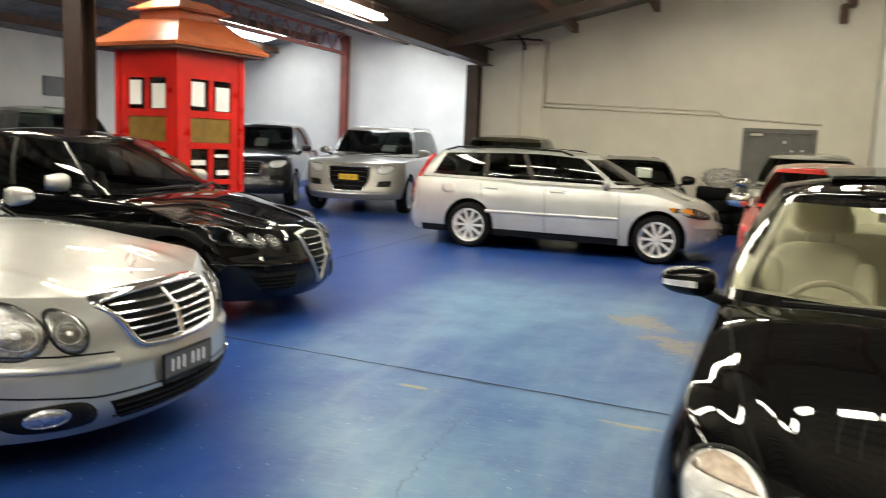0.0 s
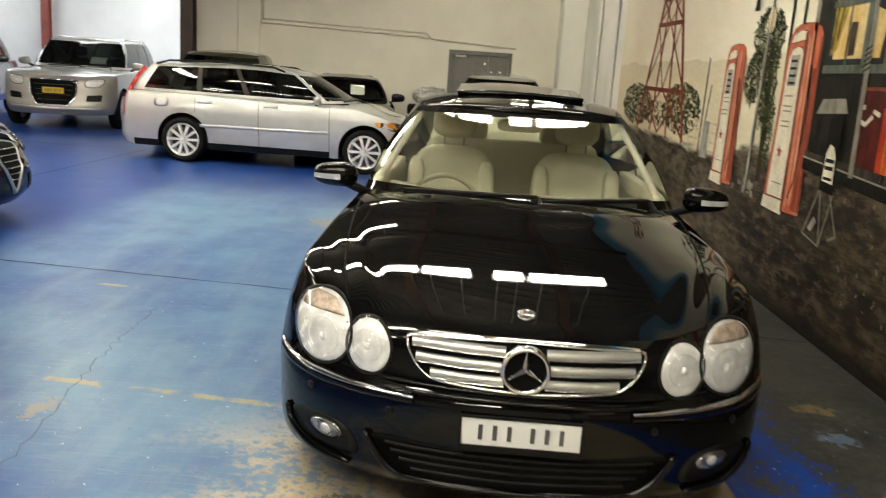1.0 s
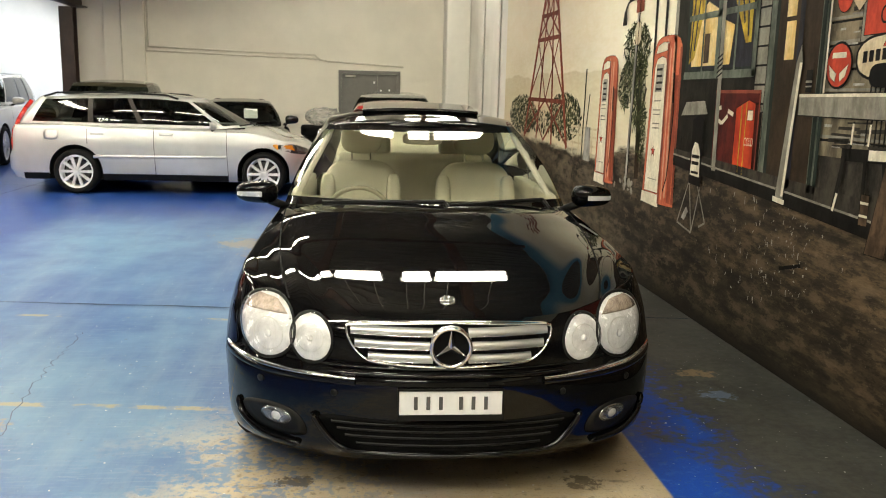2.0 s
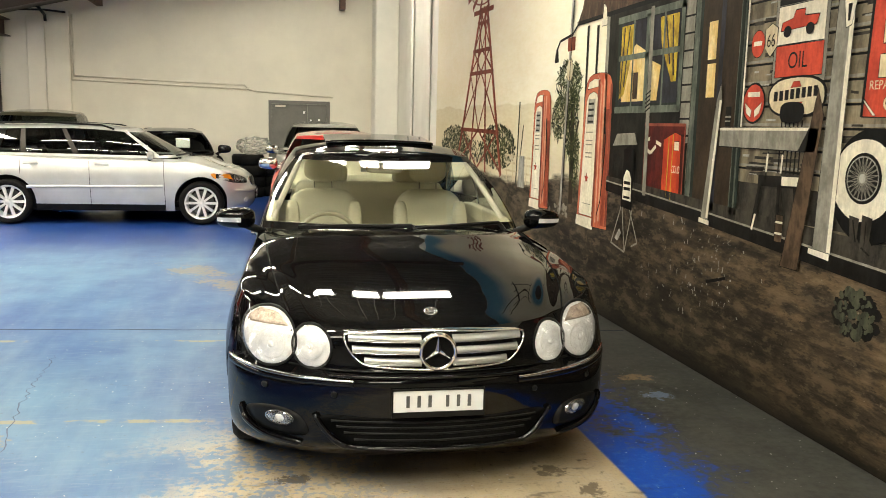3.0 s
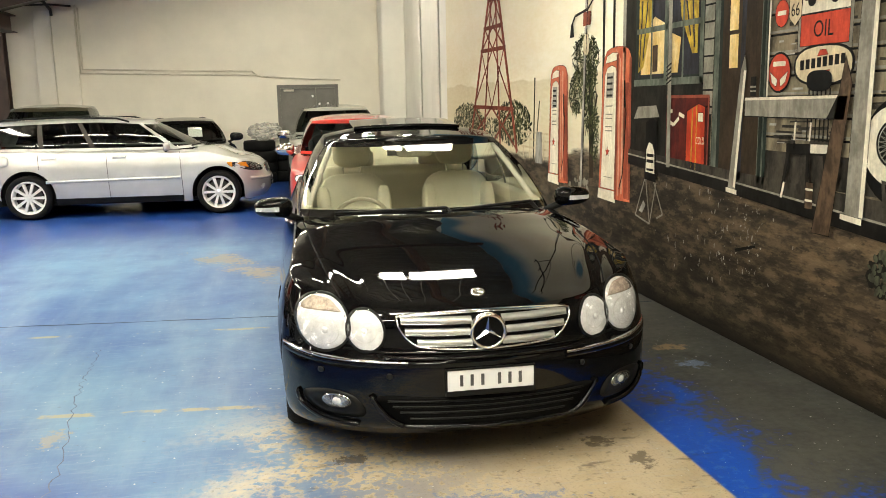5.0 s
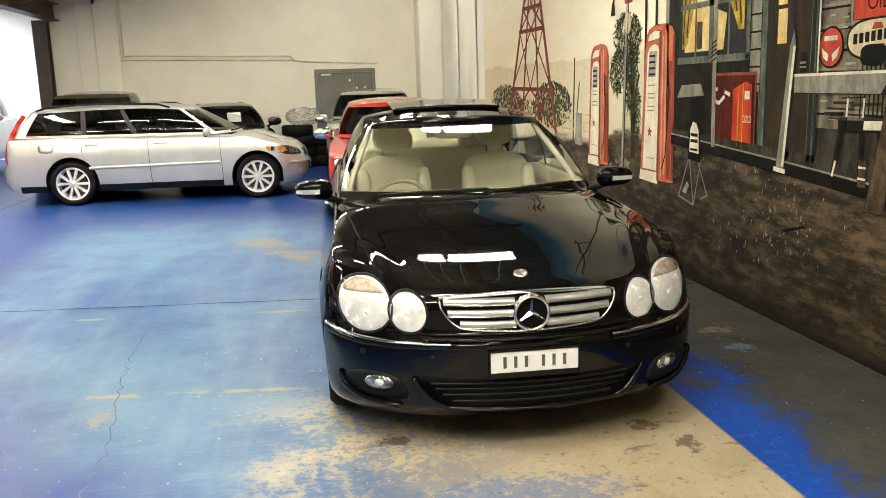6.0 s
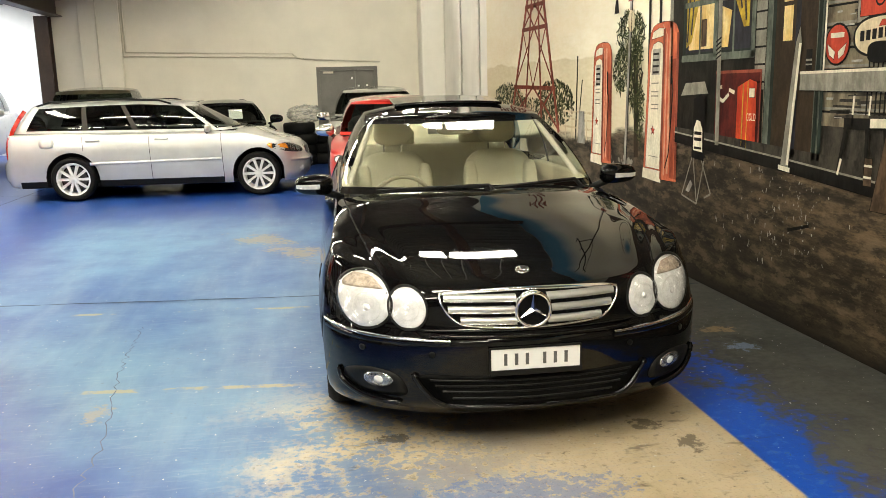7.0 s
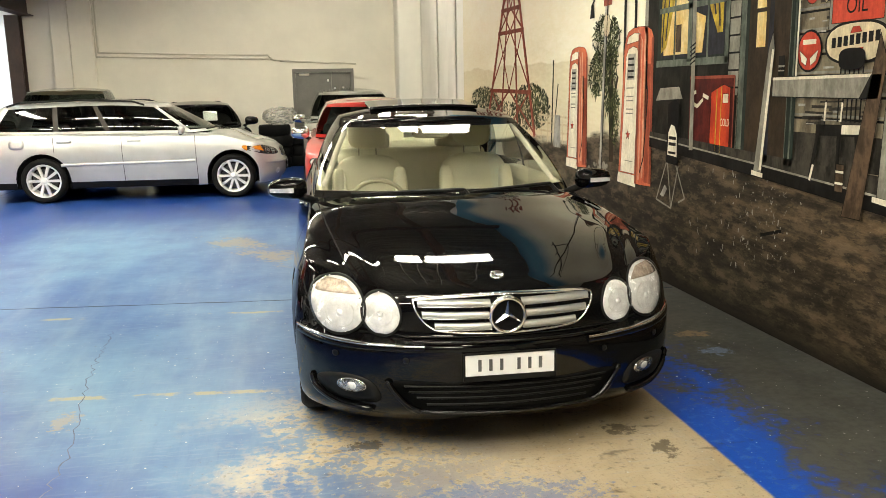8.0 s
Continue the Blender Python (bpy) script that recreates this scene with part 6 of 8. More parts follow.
# ---- tall cars and the others in the rows ----
def tall_front(sh, r, lamp_z, lamp_x, grille, paint, plate=None, plate_z=0.55):
    for s in (-1, 1):
        o = [(s * a, z) for a, z in catmull([(lamp_x - 0.16, lamp_z - 0.06), (lamp_x - 0.15, lamp_z + 0.06), (lamp_x + 0.08, lamp_z + 0.09), (lamp_x + 0.13, lamp_z + 0.03), (lamp_x + 0.02, lamp_z - 0.06)], 6, True)]
        headlamp(sh, r, o, (s * (lamp_x - 0.02), lamp_z + 0.01), 0.015, ((s * (lamp_x - 0.08), lamp_z, 0.04), (s * (lamp_x + 0.03), lamp_z + 0.015, 0.035)))
        fo = [(s * a, z) for a, z in resample([(lamp_x - 0.16, lamp_z - 0.32), (lamp_x - 0.14, lamp_z - 0.22), (lamp_x + 0.1, lamp_z - 0.20), (lamp_x + 0.08, lamp_z - 0.32)], 20, True)]
        patch(sh, "side_intake", fo, (s * (lamp_x - 0.03), lamp_z - 0.26), M["trim"], r, off=0.004, rings=3)
    gb = patch(sh, "grille", resample(grille, 40, True), (0, sum(z for _, z in grille) / len(grille)), M["void"], r, off=0.006, rings=4)
    band(sh, "grille_frame", resample(grille, 40, True), 0.025, 0.018, M["chrome"], gb, closed=True)
    z0, z1 = min(z for _, z in grille), max(z for _, z in grille)
    w = max(x for x, _ in grille) * 0.86
    for k in range(1, 5):
        z = z0 + (z1 - z0) * k / 5
        ww = w * (0.75 + 0.25 * k / 5)
        band(sh, "grille_slat", resample([(-ww, z), (ww, z)], 16), 0.012, 0.012, M["dark_alloy"], gb)
    if plate:
        number_plate(sh, r, 0, plate_z, 0.372, 0.107, plate, M["plate_ink"])


def paper_on_screen(r, p, x, z, w=0.22, h=0.24):
    """Price card behind the windscreen."""
    g = p["cabin"]
    f = (z - smooth_interp(g["belt"], g["base"][0])) / (g["rail"][0][1] - smooth_interp(g["belt"], g["base"][0]))
    y = g["base"][0] + (g["roof"][0] - g["base"][0]) * f + 0.16 * (abs(x) / g["base"][2]) ** 2.2 + 0.03
    b = bmesh.new()
    box_bm(-w / 2, w / 2, -0.002, 0.002, -h / 2, h / 2, bm=b)
    ob = part("price_card", b, M["paper"], r, "white price card behind the windscreen")
    ob.matrix_basis = pose(x, y, z, -48)
    return ob


def add_mirrors(r, p, material, z=1.05, out=0.06, y=None):
    for s in (-1, 1):
        wing_mirror(r, s * (p["W"] / 2 + out), y or p["cabin"]["base"][1] + 0.12, z, s, material, (0.24, 0.14, 0.17))


def silver_suv():
    p = table(5.08, 2.08, 1.76, 0.37, 0.93, 3.93, 1.45, 2.15, 4.4, 4.75, 0.96, 1.13, 1.12, 1.15, M["champagne"], [(1.55, 2.65), (2.65, 3.6)], rim="five", Df=0.72, nx=2.7, zs=0.34, zf=0.28, wag=True, rail_w=0.70, waist=0.8, ws_glass=M["glass_dark"])
    m = Matrix.Translation((-7.80, 12.9, 0)) @ pose(0, 0, 0, 0, 0, 8.0)
    r, sh = build_car("suv_car", m, p, "champagne silver off-road car with a large framed grille and yellow plate")
    tall_front(sh, r, 0.87, 0.72, [(-0.42, 0.92), (0.42, 0.92), (0.40, 0.66), (0.28, 0.46), (-0.28, 0.46), (-0.40, 0.66)], M["champagne"], M["plate_yellow"], 0.72)
    add_mirrors(r, p, M["champagne"], 1.20)
    paper_on_screen(r, p, 0.35, 1.28, 0.3, 0.2)
    for s in (-1, 1):
        rl = bmesh.new()
        rod_bm((s * 0.66, 2.4, 1.73), (s * 0.65, 4.2, 1.73), 0.016, rl, 8)
        rod_bm((s * 0.66, 2.4, 1.73), (s * 0.66, 2.3, 1.66), 0.016, rl, 8)
        rod_bm((s * 0.65, 4.2, 1.73), (s * 0.65, 4.3, 1.66), 0.016, rl, 8)
        part("roof_rail", rl, M["satin"], r, smooth=True)
    band(sh, "skid_plate", resample([(-0.8, 0.40), (0, 0.385), (0.8, 0.40)], 30), 0.06, 0.016, M["satin"], r)


def dark_suv():
    p = table(4.85, 1.93, 1.74, 0.37, 0.90, 3.8, 1.45, 2.1, 4.2, 4.6, 0.98, 1.12, 1.12, 1.15, M["grey_paint"], [(1.5, 2.6), (2.6, 3.5)], rim="five", Df=0.66, nx=2.9, zs=0.34, zf=0.28, wag=True, rail_w=0.62, ws_glass=M["glass_dark"])
    m = Matrix.Translation((-10.0, 12.6, 0)) @ pose(0, 0, 0, 0, 0, 20.0)
    r, sh = build_car("dark_suv_car", m, p, "dark grey off-road car with chrome lamps beside the red booth")
    tall_front(sh, r, 0.88, 0.72, [(-0.40, 0.93), (0.40, 0.93), (0.36, 0.68), (-0.36, 0.68)], M["grey_paint"])
    add_mirrors(r, p, M["grey_paint"], 1.2)
    paper_on_screen(r, p, 0.05, 1.30, 0.26, 0.26)


def far_dark_car():
    p = table(4.7, 1.85, 1.80, 0.35, 0.9, 3.6, 1.4, 2.05, 4.1, 4.4, 0.92, 1.08, 1.08, 1.1, M["green_grey_paint"], [(1.5, 2.5), (2.5, 3.4)], rim="five", Df=0.66, nx=2.7, zs=0.32, zf=0.26, wag=True, rail_w=0.58)
    m = Matrix.Translation((-9.6, 8.4, 0)) @ pose(0, 0, 0, 0, 0, 62.0)
    r, sh = build_car("dark_off_road_car", m, p, "dark green-grey off-road car behind the black saloon")
    tall_front(sh, r, 0.82, 0.70, [(-0.38, 0.88), (0.38, 0.88), (0.34, 0.66), (-0.34, 0.66)], M["green_grey_paint"])
    add_mirrors(r, p, M["green_grey_paint"], 1.15)
    paper_on_screen(r, p, 0.3, 1.2, 0.2, 0.16)


def dark_hatchback():
    p = table(3.9, 1.70, 1.36, 0.30, 0.78, 3.2, 1.15, 1.75, 3.2, 3.6, 0.74, 0.94, 0.93, 0.96, M["black_paint"], [(1.25, 2.5)], rim="seven", Df=0.55, nx=2.4, wag=True, rail_w=0.54)
    m = Matrix.Translation((-2.15, 11.15, 0)) @ pose(0, 0, 0, 0, 0, 8.0)
    r, sh = build_car("hatchback_car", m, p, "small black hatchback with a white card behind its windscreen")
    tall_front(sh, r, 0.66, 0.62, [(-0.34, 0.68), (0.34, 0.68), (0.30, 0.58), (-0.30, 0.58)], M["black_paint"])
    add_mirrors(r, p, M["black_paint"], 1.0)
    paper_on_screen(r, p, 0.18, 1.10, 0.24, 0.24)


def black_wagon():
    p = table(4.0, 1.74, 1.65, 0.31, 0.8, 3.2, 1.2, 1.8, 3.5, 3.75, 0.82, 1.0, 1.0, 1.02, M["khaki_paint"], [(1.3, 2.3), (2.3, 3.0)], rim="seven", Df=0.55, nx=2.6, wag=True, rail_w=0.62)
    m = Matrix.Translation((-4.55, 11.1, 0)) @ pose(0, 0, 0, 0, 0, 4.0)
    r, sh = build_car("black_hatchback_car", m, p, "tall dark khaki hatchback parked behind the silver wagon")
    tall_front(sh, r, 0.76, 0.64, [(-0.34, 0.78), (0.34, 0.78), (0.30, 0.62), (-0.30, 0.62)], M["khaki_paint"])
    add_mirrors(r, p, M["khaki_paint"], 1.06)


def red_car():
    p = table(4.0, 1.70, 1.42, 0.305, 0.80, 3.3, 1.2, 1.85, 3.4, 3.75, 0.74, 0.95, 0.95, 0.98, M["red_paint"], [(1.35, 2.3), (2.3, 3.1)], rim="seven", Df=0.55, nx=2.4, wag=True, rail_w=0.55)
    m = Matrix.Translation((0.16, 6.1, 0)) @ pose(0, 0, 0, 0, 0, -3.0)
    r, sh = build_car("red_hatchback_car", m, p, "bright red hatchback parked behind the black coupe")
    tall_front(sh, r, 0.68, 0.64, [(-0.34, 0.70), (0.34, 0.70), (0.30, 0.58), (-0.30, 0.58)], M["red_paint"], M["plate_white"], 0.45)
    add_mirrors(r, p, M["chrome"], 1.0)


def sand_suv():
    p = table(4.4, 1.80, 1.55, 0.34, 0.85, 3.4, 1.3, 1.95, 3.8, 4.1, 0.88, 1.03, 1.03, 1.05, M["sand_paint"], [(1.4, 2.4), (2.4, 3.2)], rim="five", Df=0.6, nx=2.6, zs=0.30, zf=0.25, wag=True, rail_w=0.57)
    m = Matrix.Translation((0.30, 10.6, 0)) @ pose(0, 0, 0, 0, 0, -2.0)
    r, sh = build_car("grey_off_road_car", m, p, "grey-green off-road car with chrome mirrors behind the red hatchback")
    tall_front(sh, r, 0.78, 0.68, [(-0.38, 0.82), (0.38, 0.82), (0.34, 0.62), (-0.34, 0.62)], M["sand_paint"])
    add_mirrors(r, p, M["chrome"], 1.03)


silver_suv()
dark_suv()
far_dark_car()
dark_hatchback()
black_wagon()
red_car()
sand_suv()

# ---- red booth ----
def booth():
    M["booth_red"] = mat("red_gloss_paint", (0.60, 0.012, 0.008), rough=0.3, vary=0.12, scale=3)
    M["booth_roof"] = mat("orange_painted_roof", (0.52, 0.13, 0.04), rough=0.4, vary=0.2, scale=3)
    M["booth_panel"] = mat("yellow_brown_board", (0.22, 0.13, 0.02), rough=0.5, vary=0.25)
    r = root("red_booth", pose(-7.11, 6.80, 0, 0, 0, -11), "red wooden booth with glazed sides and an orange hipped roof", "booth")
    w, h = 0.53, 2.42
    for sx in (-1, 1):
        for sy in (-1, 1):
            box("corner_post", sx * w - 0.09 if sx > 0 else -w, sx * w if sx > 0 else -w + 0.09, sy * w - 0.09 if sy > 0 else -w, sy * w if sy > 0 else -w + 0.09, 0, h, M["booth_red"], r, bevel=0.006)
    box("booth_floor", -w + 0.09, w - 0.09, -w + 0.09, w - 0.09, 0.0, 0.06, M["booth_red"], r)
    for k in range(4):
        e = new("side_wall")
        e.parent = r
        e.matrix_basis = pose(0, 0, 0, 0, 0, 90 * k)
        bm = bmesh.new()
        a = w - 0.09
        for z0, z1 in ((0.06, 0.52), (0.86, 0.92), (1.28, 1.35), (1.64, 1.72), (2.08, h)):
            box_bm(-a + 0.002, a - 0.002, -w + 0.015, -w + 0.06, z0, z1, bm=bm)
        for x0, x1 in ((-a + 0.002, -a + 0.12), (-0.035, 0.035), (a - 0.12, a - 0.002)):
            for z0, z1 in ((0.52, 0.86), (0.92, 1.28), (1.35, 1.64), (1.72, 2.08)):
                if x0 == -0.035 and z0 == 1.35:
                    continue
                box_bm(x0, x1, -w + 0.017, -w + 0.058, z0, z1, bm=bm)
        part("sash", bm, M["booth_red"], e)
        for x0, x1 in ((-a + 0.12, -0.035), (0.035, a - 0.12)):
            for z0, z1 in ((0.52, 0.86), (0.92, 1.28), (1.72, 2.08)):
                ob = box("pane", x0, x1, -w + 0.035, -w + 0.04, z0, z1, M["pane"], e)
                ob.visible_shadow = False
        box("sign_board", -a + 0.125, a - 0.125, -w + 0.03, -w + 0.045, 1.355, 1.635, M["booth_panel"], e, "yellow-brown board with worn bars of lettering")
        if k in (0, 1):
            for x0, x1, z in ((-0.3, -0.1, 1.92), (0.08, 0.3, 1.88)):
                box("paper_notice", x0, x1, -w + 0.027, -w + 0.030, z - 0.15, z + 0.13, M["paper"], e)
            for x0, x1, z, hh in ((-0.30, -0.08, 1.12, 0.03), (-0.28, -0.1, 1.03, 0.012), (0.07, 0.28, 1.20, 0.02), (0.1, 0.3, 1.0, 0.03), (-0.3, -0.12, 0.78, 0.02)):
                box("paper_strip", x0, x1, -w + 0.027, -w + 0.030, z - hh, z + hh, M["paper"], e)
        else:
            box("paper_notice", -0.32, -0.12, -w + 0.05, -w + 0.053, 1.76, 2.02, M["paper"], e)
    # roof: flared hip, a small upper tier, and a cap
    prof = [(0.73, 2.42), (0.74, 2.46), (0.60, 2.56), (0.46, 2.68), (0.37, 2.76)]
    vs, fs = [], []
    for q, z in prof:
        vs += [(-q, -q, z), (q, -q, z), (q, q, z), (-q, q, z)]
    for i in range(len(prof) - 1):
        for k in range(4):
            a, b = i * 4 + k, i * 4 + (k + 1) % 4
            fs.append((a, b, b + 4, a + 4))
    fs += [(3, 2, 1, 0), tuple(range((len(prof) - 1) * 4, len(prof) * 4))]
    rf = mesh_ob("roof", vs, fs, M["booth_roof"], r, "orange painted hipped roof")
    part("eave_board", box_bm(-0.70, 0.70, -0.70, 0.70, 2.385, 2.42, 0.004), M["timber"], rf)
    box("roof_neck", -0.33, 0.33, -0.33, 0.33, 2.76, 2.86, M["booth_roof"], rf, bevel=0.01)
    prof = [(0.42, 2.86), (0.42, 2.88), (0.32, 2.94), (0.22, 3.0), (0.0, 3.04)]
    vs, fs = [], []
    for q, z in prof:
        vs += [(-q, -q, z), (q, -q, z), (q, q, z), (-q, q, z)]
    for i in range(len(prof) - 1):
        for k in range(4):
            a, b = i * 4 + k, i * 4 + (k + 1) % 4
            fs.append((a, b, b + 4, a + 4))
    fs += [(3, 2, 1, 0)]
    mesh_ob("roof_cap", vs, fs, M["booth_roof"], rf)
    return r


booth()


# ---- tyres in plastic by the door ----
def tyre_stack():
    M["film"] = glass_mat("clear_plastic_film", (0.95, 0.95, 0.94), 0.2, 1.3)
    t = M["film"].node_tree
    haze = node(t, "ShaderNodeBsdfDiffuse", Color=(0.75, 0.74, 0.70, 1.0))
    mx = t.nodes.new("ShaderNodeMixShader")
    mx.inputs[0].default_value = 0.3
    out = t.nodes["Material Output"].inputs["Surface"]
    t.links.new(out.links[0].from_socket, mx.inputs[1])
    t.links.new(haze.outputs[0], mx.inputs[2])
    t.links.new(mx.outputs[0], out)
    for k, (x, y, n) in enumerate(((-1.05, 14.2, 4), (-0.55, 14.5, 3))):
        for i in range(n):
            z = 0.12 + 0.215 * i
            prof = [(-0.08, 0.20), (-0.105, 0.22), (-0.105, 0.29), (-0.07, 0.318), (0.07, 0.318), (0.105, 0.29), (0.105, 0.22), (0.08, 0.20), (-0.08, 0.20)]
            vs, fs = lathe(prof, 28, "z")
            t = mesh_ob("tyre", vs, fs, M["rubber"], None, "", True)
            t.matrix_basis = pose(x + 0.02 * ((i * 7) % 3 - 1), y + 0.02 * ((i * 5) % 3 - 1), z - 0.013)
            tagged(t, "black tyre in a stack beside the grey door", "tyre", "stacked tyres")
    b = bmesh.new()
    bmesh.ops.create_uvsphere(b, u_segments=28, v_segments=18, radius=1)
    for v in b.verts:
        q = noise.noise(v.co * 3.5) * 0.25 + noise.noise(v.co * 9) * 0.12
        v.co = Vector((v.co.x * 0.34, v.co.y * 0.30, v.co.z * 0.18)) * (1 + q)
    f = part("plastic_wrap", b, M["film"], None)
    f.matrix_basis = pose(-0.95, 14.25, 1.02)
    tagged(f, "crumpled clear plastic wrap on the stacked tyres", "plastic wrap")


tyre_stack()

# ---- painted mural on the east wall ----
def mural_ground():
    """Sky, far hills and bare earth in one painted sheet."""
    m = bpy.data.materials.new("mural_sky_and_earth")
    m.use_nodes = True
    t = m.node_tree
    L = t.links.new
    b = t.nodes["Principled BSDF"]
    co = t.nodes.new("ShaderNodeTexCoord")
    sep = t.nodes.new("ShaderNodeSeparateXYZ")
    L(co.outputs["Object"], sep.inputs[0])

    def noise_(scale, stretch=(1, 1, 1), detail=7.0, rough=0.65):
        n = node(t, "ShaderNodeTexNoise", Scale=scale, Detail=detail, Roughness=rough)
        mp = t.nodes.new("ShaderNodeMapping")
        mp.inputs["Scale"].default_value = stretch
        L(co.outputs["Object"], mp.inputs["Vector"])
        L(mp.outputs[0], n.inputs["Vector"])
        return n.outputs["Fac"]

    def op(kind, a, c=None):
        n = t.nodes.new("ShaderNodeMath")
        n.operation = kind
        for i, v in enumerate((a, c)):
            if v is None:
                continue
            if isinstance(v, (int, float)):
                n.inputs[i].default_value = v
            else:
                L(v, n.inputs[i])
        return n.outputs[0]

    def ramp(v, lo, hi):
        n = t.nodes.new("ShaderNodeMapRange")
        n.interpolation_type = "SMOOTHSTEP"
        n.inputs["From Min"].default_value, n.inputs["From Max"].default_value = lo, hi
        L(v, n.inputs["Value"])
        return n.outputs["Result"]

    def mixc(f, a, c):
        n = t.nodes.new("ShaderNodeMix")
        n.data_type = "RGBA"
        L(f, n.inputs["Factor"])
        for k, v in (("A", a), ("B", c)):
            if isinstance(v, tuple):
                n.inputs[k].default_value = rgba(v)
            else:
                L(v, n.inputs[k])
        return n.outputs["Result"]
    Y, Z = sep.outputs[1], sep.outputs[2]
    cloud = noise_(0.55, (1, 0.5, 1.6))
    skyc = mixc(ramp(cloud, 0.35, 0.7), (0.80, 0.73, 0.55), (0.88, 0.84, 0.70))
    skyc = mixc(ramp(op("ADD", Z, op("MULTIPLY", cloud, 0.3)), 4.55, 5.15), skyc, (0.10, 0.32, 0.50))
    hill = op("ADD", 1.80, op("MULTIPLY", op("SUBTRACT", noise_(0.5, (0, 1, 0), 3), 0.5), 0.3))
    far = op("SUBTRACT", hill, Z)
    skyc = mixc(op("MULTIPLY", ramp(far, 0.0, 0.03), 0.55), skyc, (0.60, 0.52, 0.33))
    line = op("MULTIPLY", ramp(far, -0.03, 0.0), ramp(op("SUBTRACT", 0.03, far), 0.0, 0.02))
    skyc = mixc(op("MULTIPLY", line, 0.5), skyc, (0.80, 0.75, 0.60))
    # bare earth
    st = noise_(5.0, (1, 0.32, 2.0), 10, 0.72)
    bigd = noise_(0.8, (1, 0.6, 1.3), 5)
    fine = noise_(20, (1, 0.5, 1.6), 8, 0.75)
    clump = noise_(9, (1, 0.55, 1.5), 6, 0.7)
    side = op("ADD", op("MULTIPLY", Y, -0.055), op("ADD", op("MULTIPLY", bigd, 0.9), op("MULTIPLY", op("SUBTRACT", Z, 0.5), 0.25)))
    light = mixc(ramp(st, 0.36, 0.64), (0.026, 0.019, 0.013), (0.165, 0.115, 0.066))
    dark = mixc(ramp(st, 0.38, 0.66), (0.012, 0.010, 0.008), (0.075, 0.058, 0.037))
    earth = mixc(ramp(side, 0.22, 0.52), dark, light)
    earth = mixc(op("MULTIPLY", ramp(Y, 2.6, 5.5), op("MULTIPLY", ramp(st, 0.34, 0.60), 0.75)), earth, (0.125, 0.105, 0.075))
    earth = mixc(op("MULTIPLY", ramp(noise_(1.7, (1, 0.5, 1.6), 6, 0.65), 0.50, 0.60), 0.55), earth, (0.016, 0.013, 0.010))
    earth = mixc(op("MULTIPLY", ramp(clump, 0.54, 0.62), 0.7), earth, (0.010, 0.009, 0.007))
    earth = mixc(op("MULTIPLY", ramp(fine, 0.54, 0.66), 0.6), earth, (0.012, 0.010, 0.008))
    earth = mixc(op("MULTIPLY", ramp(fine, 0.30, 0.40), op("MULTIPLY", ramp(clump, 0.50, 0.40), 0.30)), earth, (0.22, 0.165, 0.105))
    earth = mixc(op("MULTIPLY", ramp(noise_(40, (1, 0.8, 1), 3), 0.68, 0.73), 0.5), earth, (0.34, 0.30, 0.24))
    earth = mixc(ramp(op("ADD", Z, op("MULTIPLY", clump, 0.30)), 0.32, 0.12), earth, (0.014, 0.012, 0.010))
    top = op("ADD", op("ADD", 0.95, op("MULTIPLY", ramp(Y, 4.9, 4.3), 0.16)), op("MULTIPLY", op("SUBTRACT", bigd, 0.5), 0.12))
    col = mixc(ramp(op("SUBTRACT", top, op("ADD", Z, op("MULTIPLY", op("SUBTRACT", st, 0.5), 0.25))), -0.04, 0.06), skyc, earth)
    brush = noise_(30, (1, 0.25, 1))
    col2 = t.nodes.new("ShaderNodeMix")
    col2.data_type, col2.blend_type = "RGBA", "OVERLAY"
    col2.inputs["Factor"].default_value = 0.25
    L(col, col2.inputs["A"])
    L(brush, col2.inputs["B"])
    L(col2.outputs["Result"], b.inputs["Base Color"])
    b.inputs["Roughness"].default_value = 0.6
    b.inputs["Specular IOR Level"].default_value = 0.15
    bp = node(t, "ShaderNodeBump", Strength=0.1, Distance=0.005)
    L(fine, bp.inputs["Height"])
    L(bp.outputs["Normal"], b.inputs["Normal"])
    return m


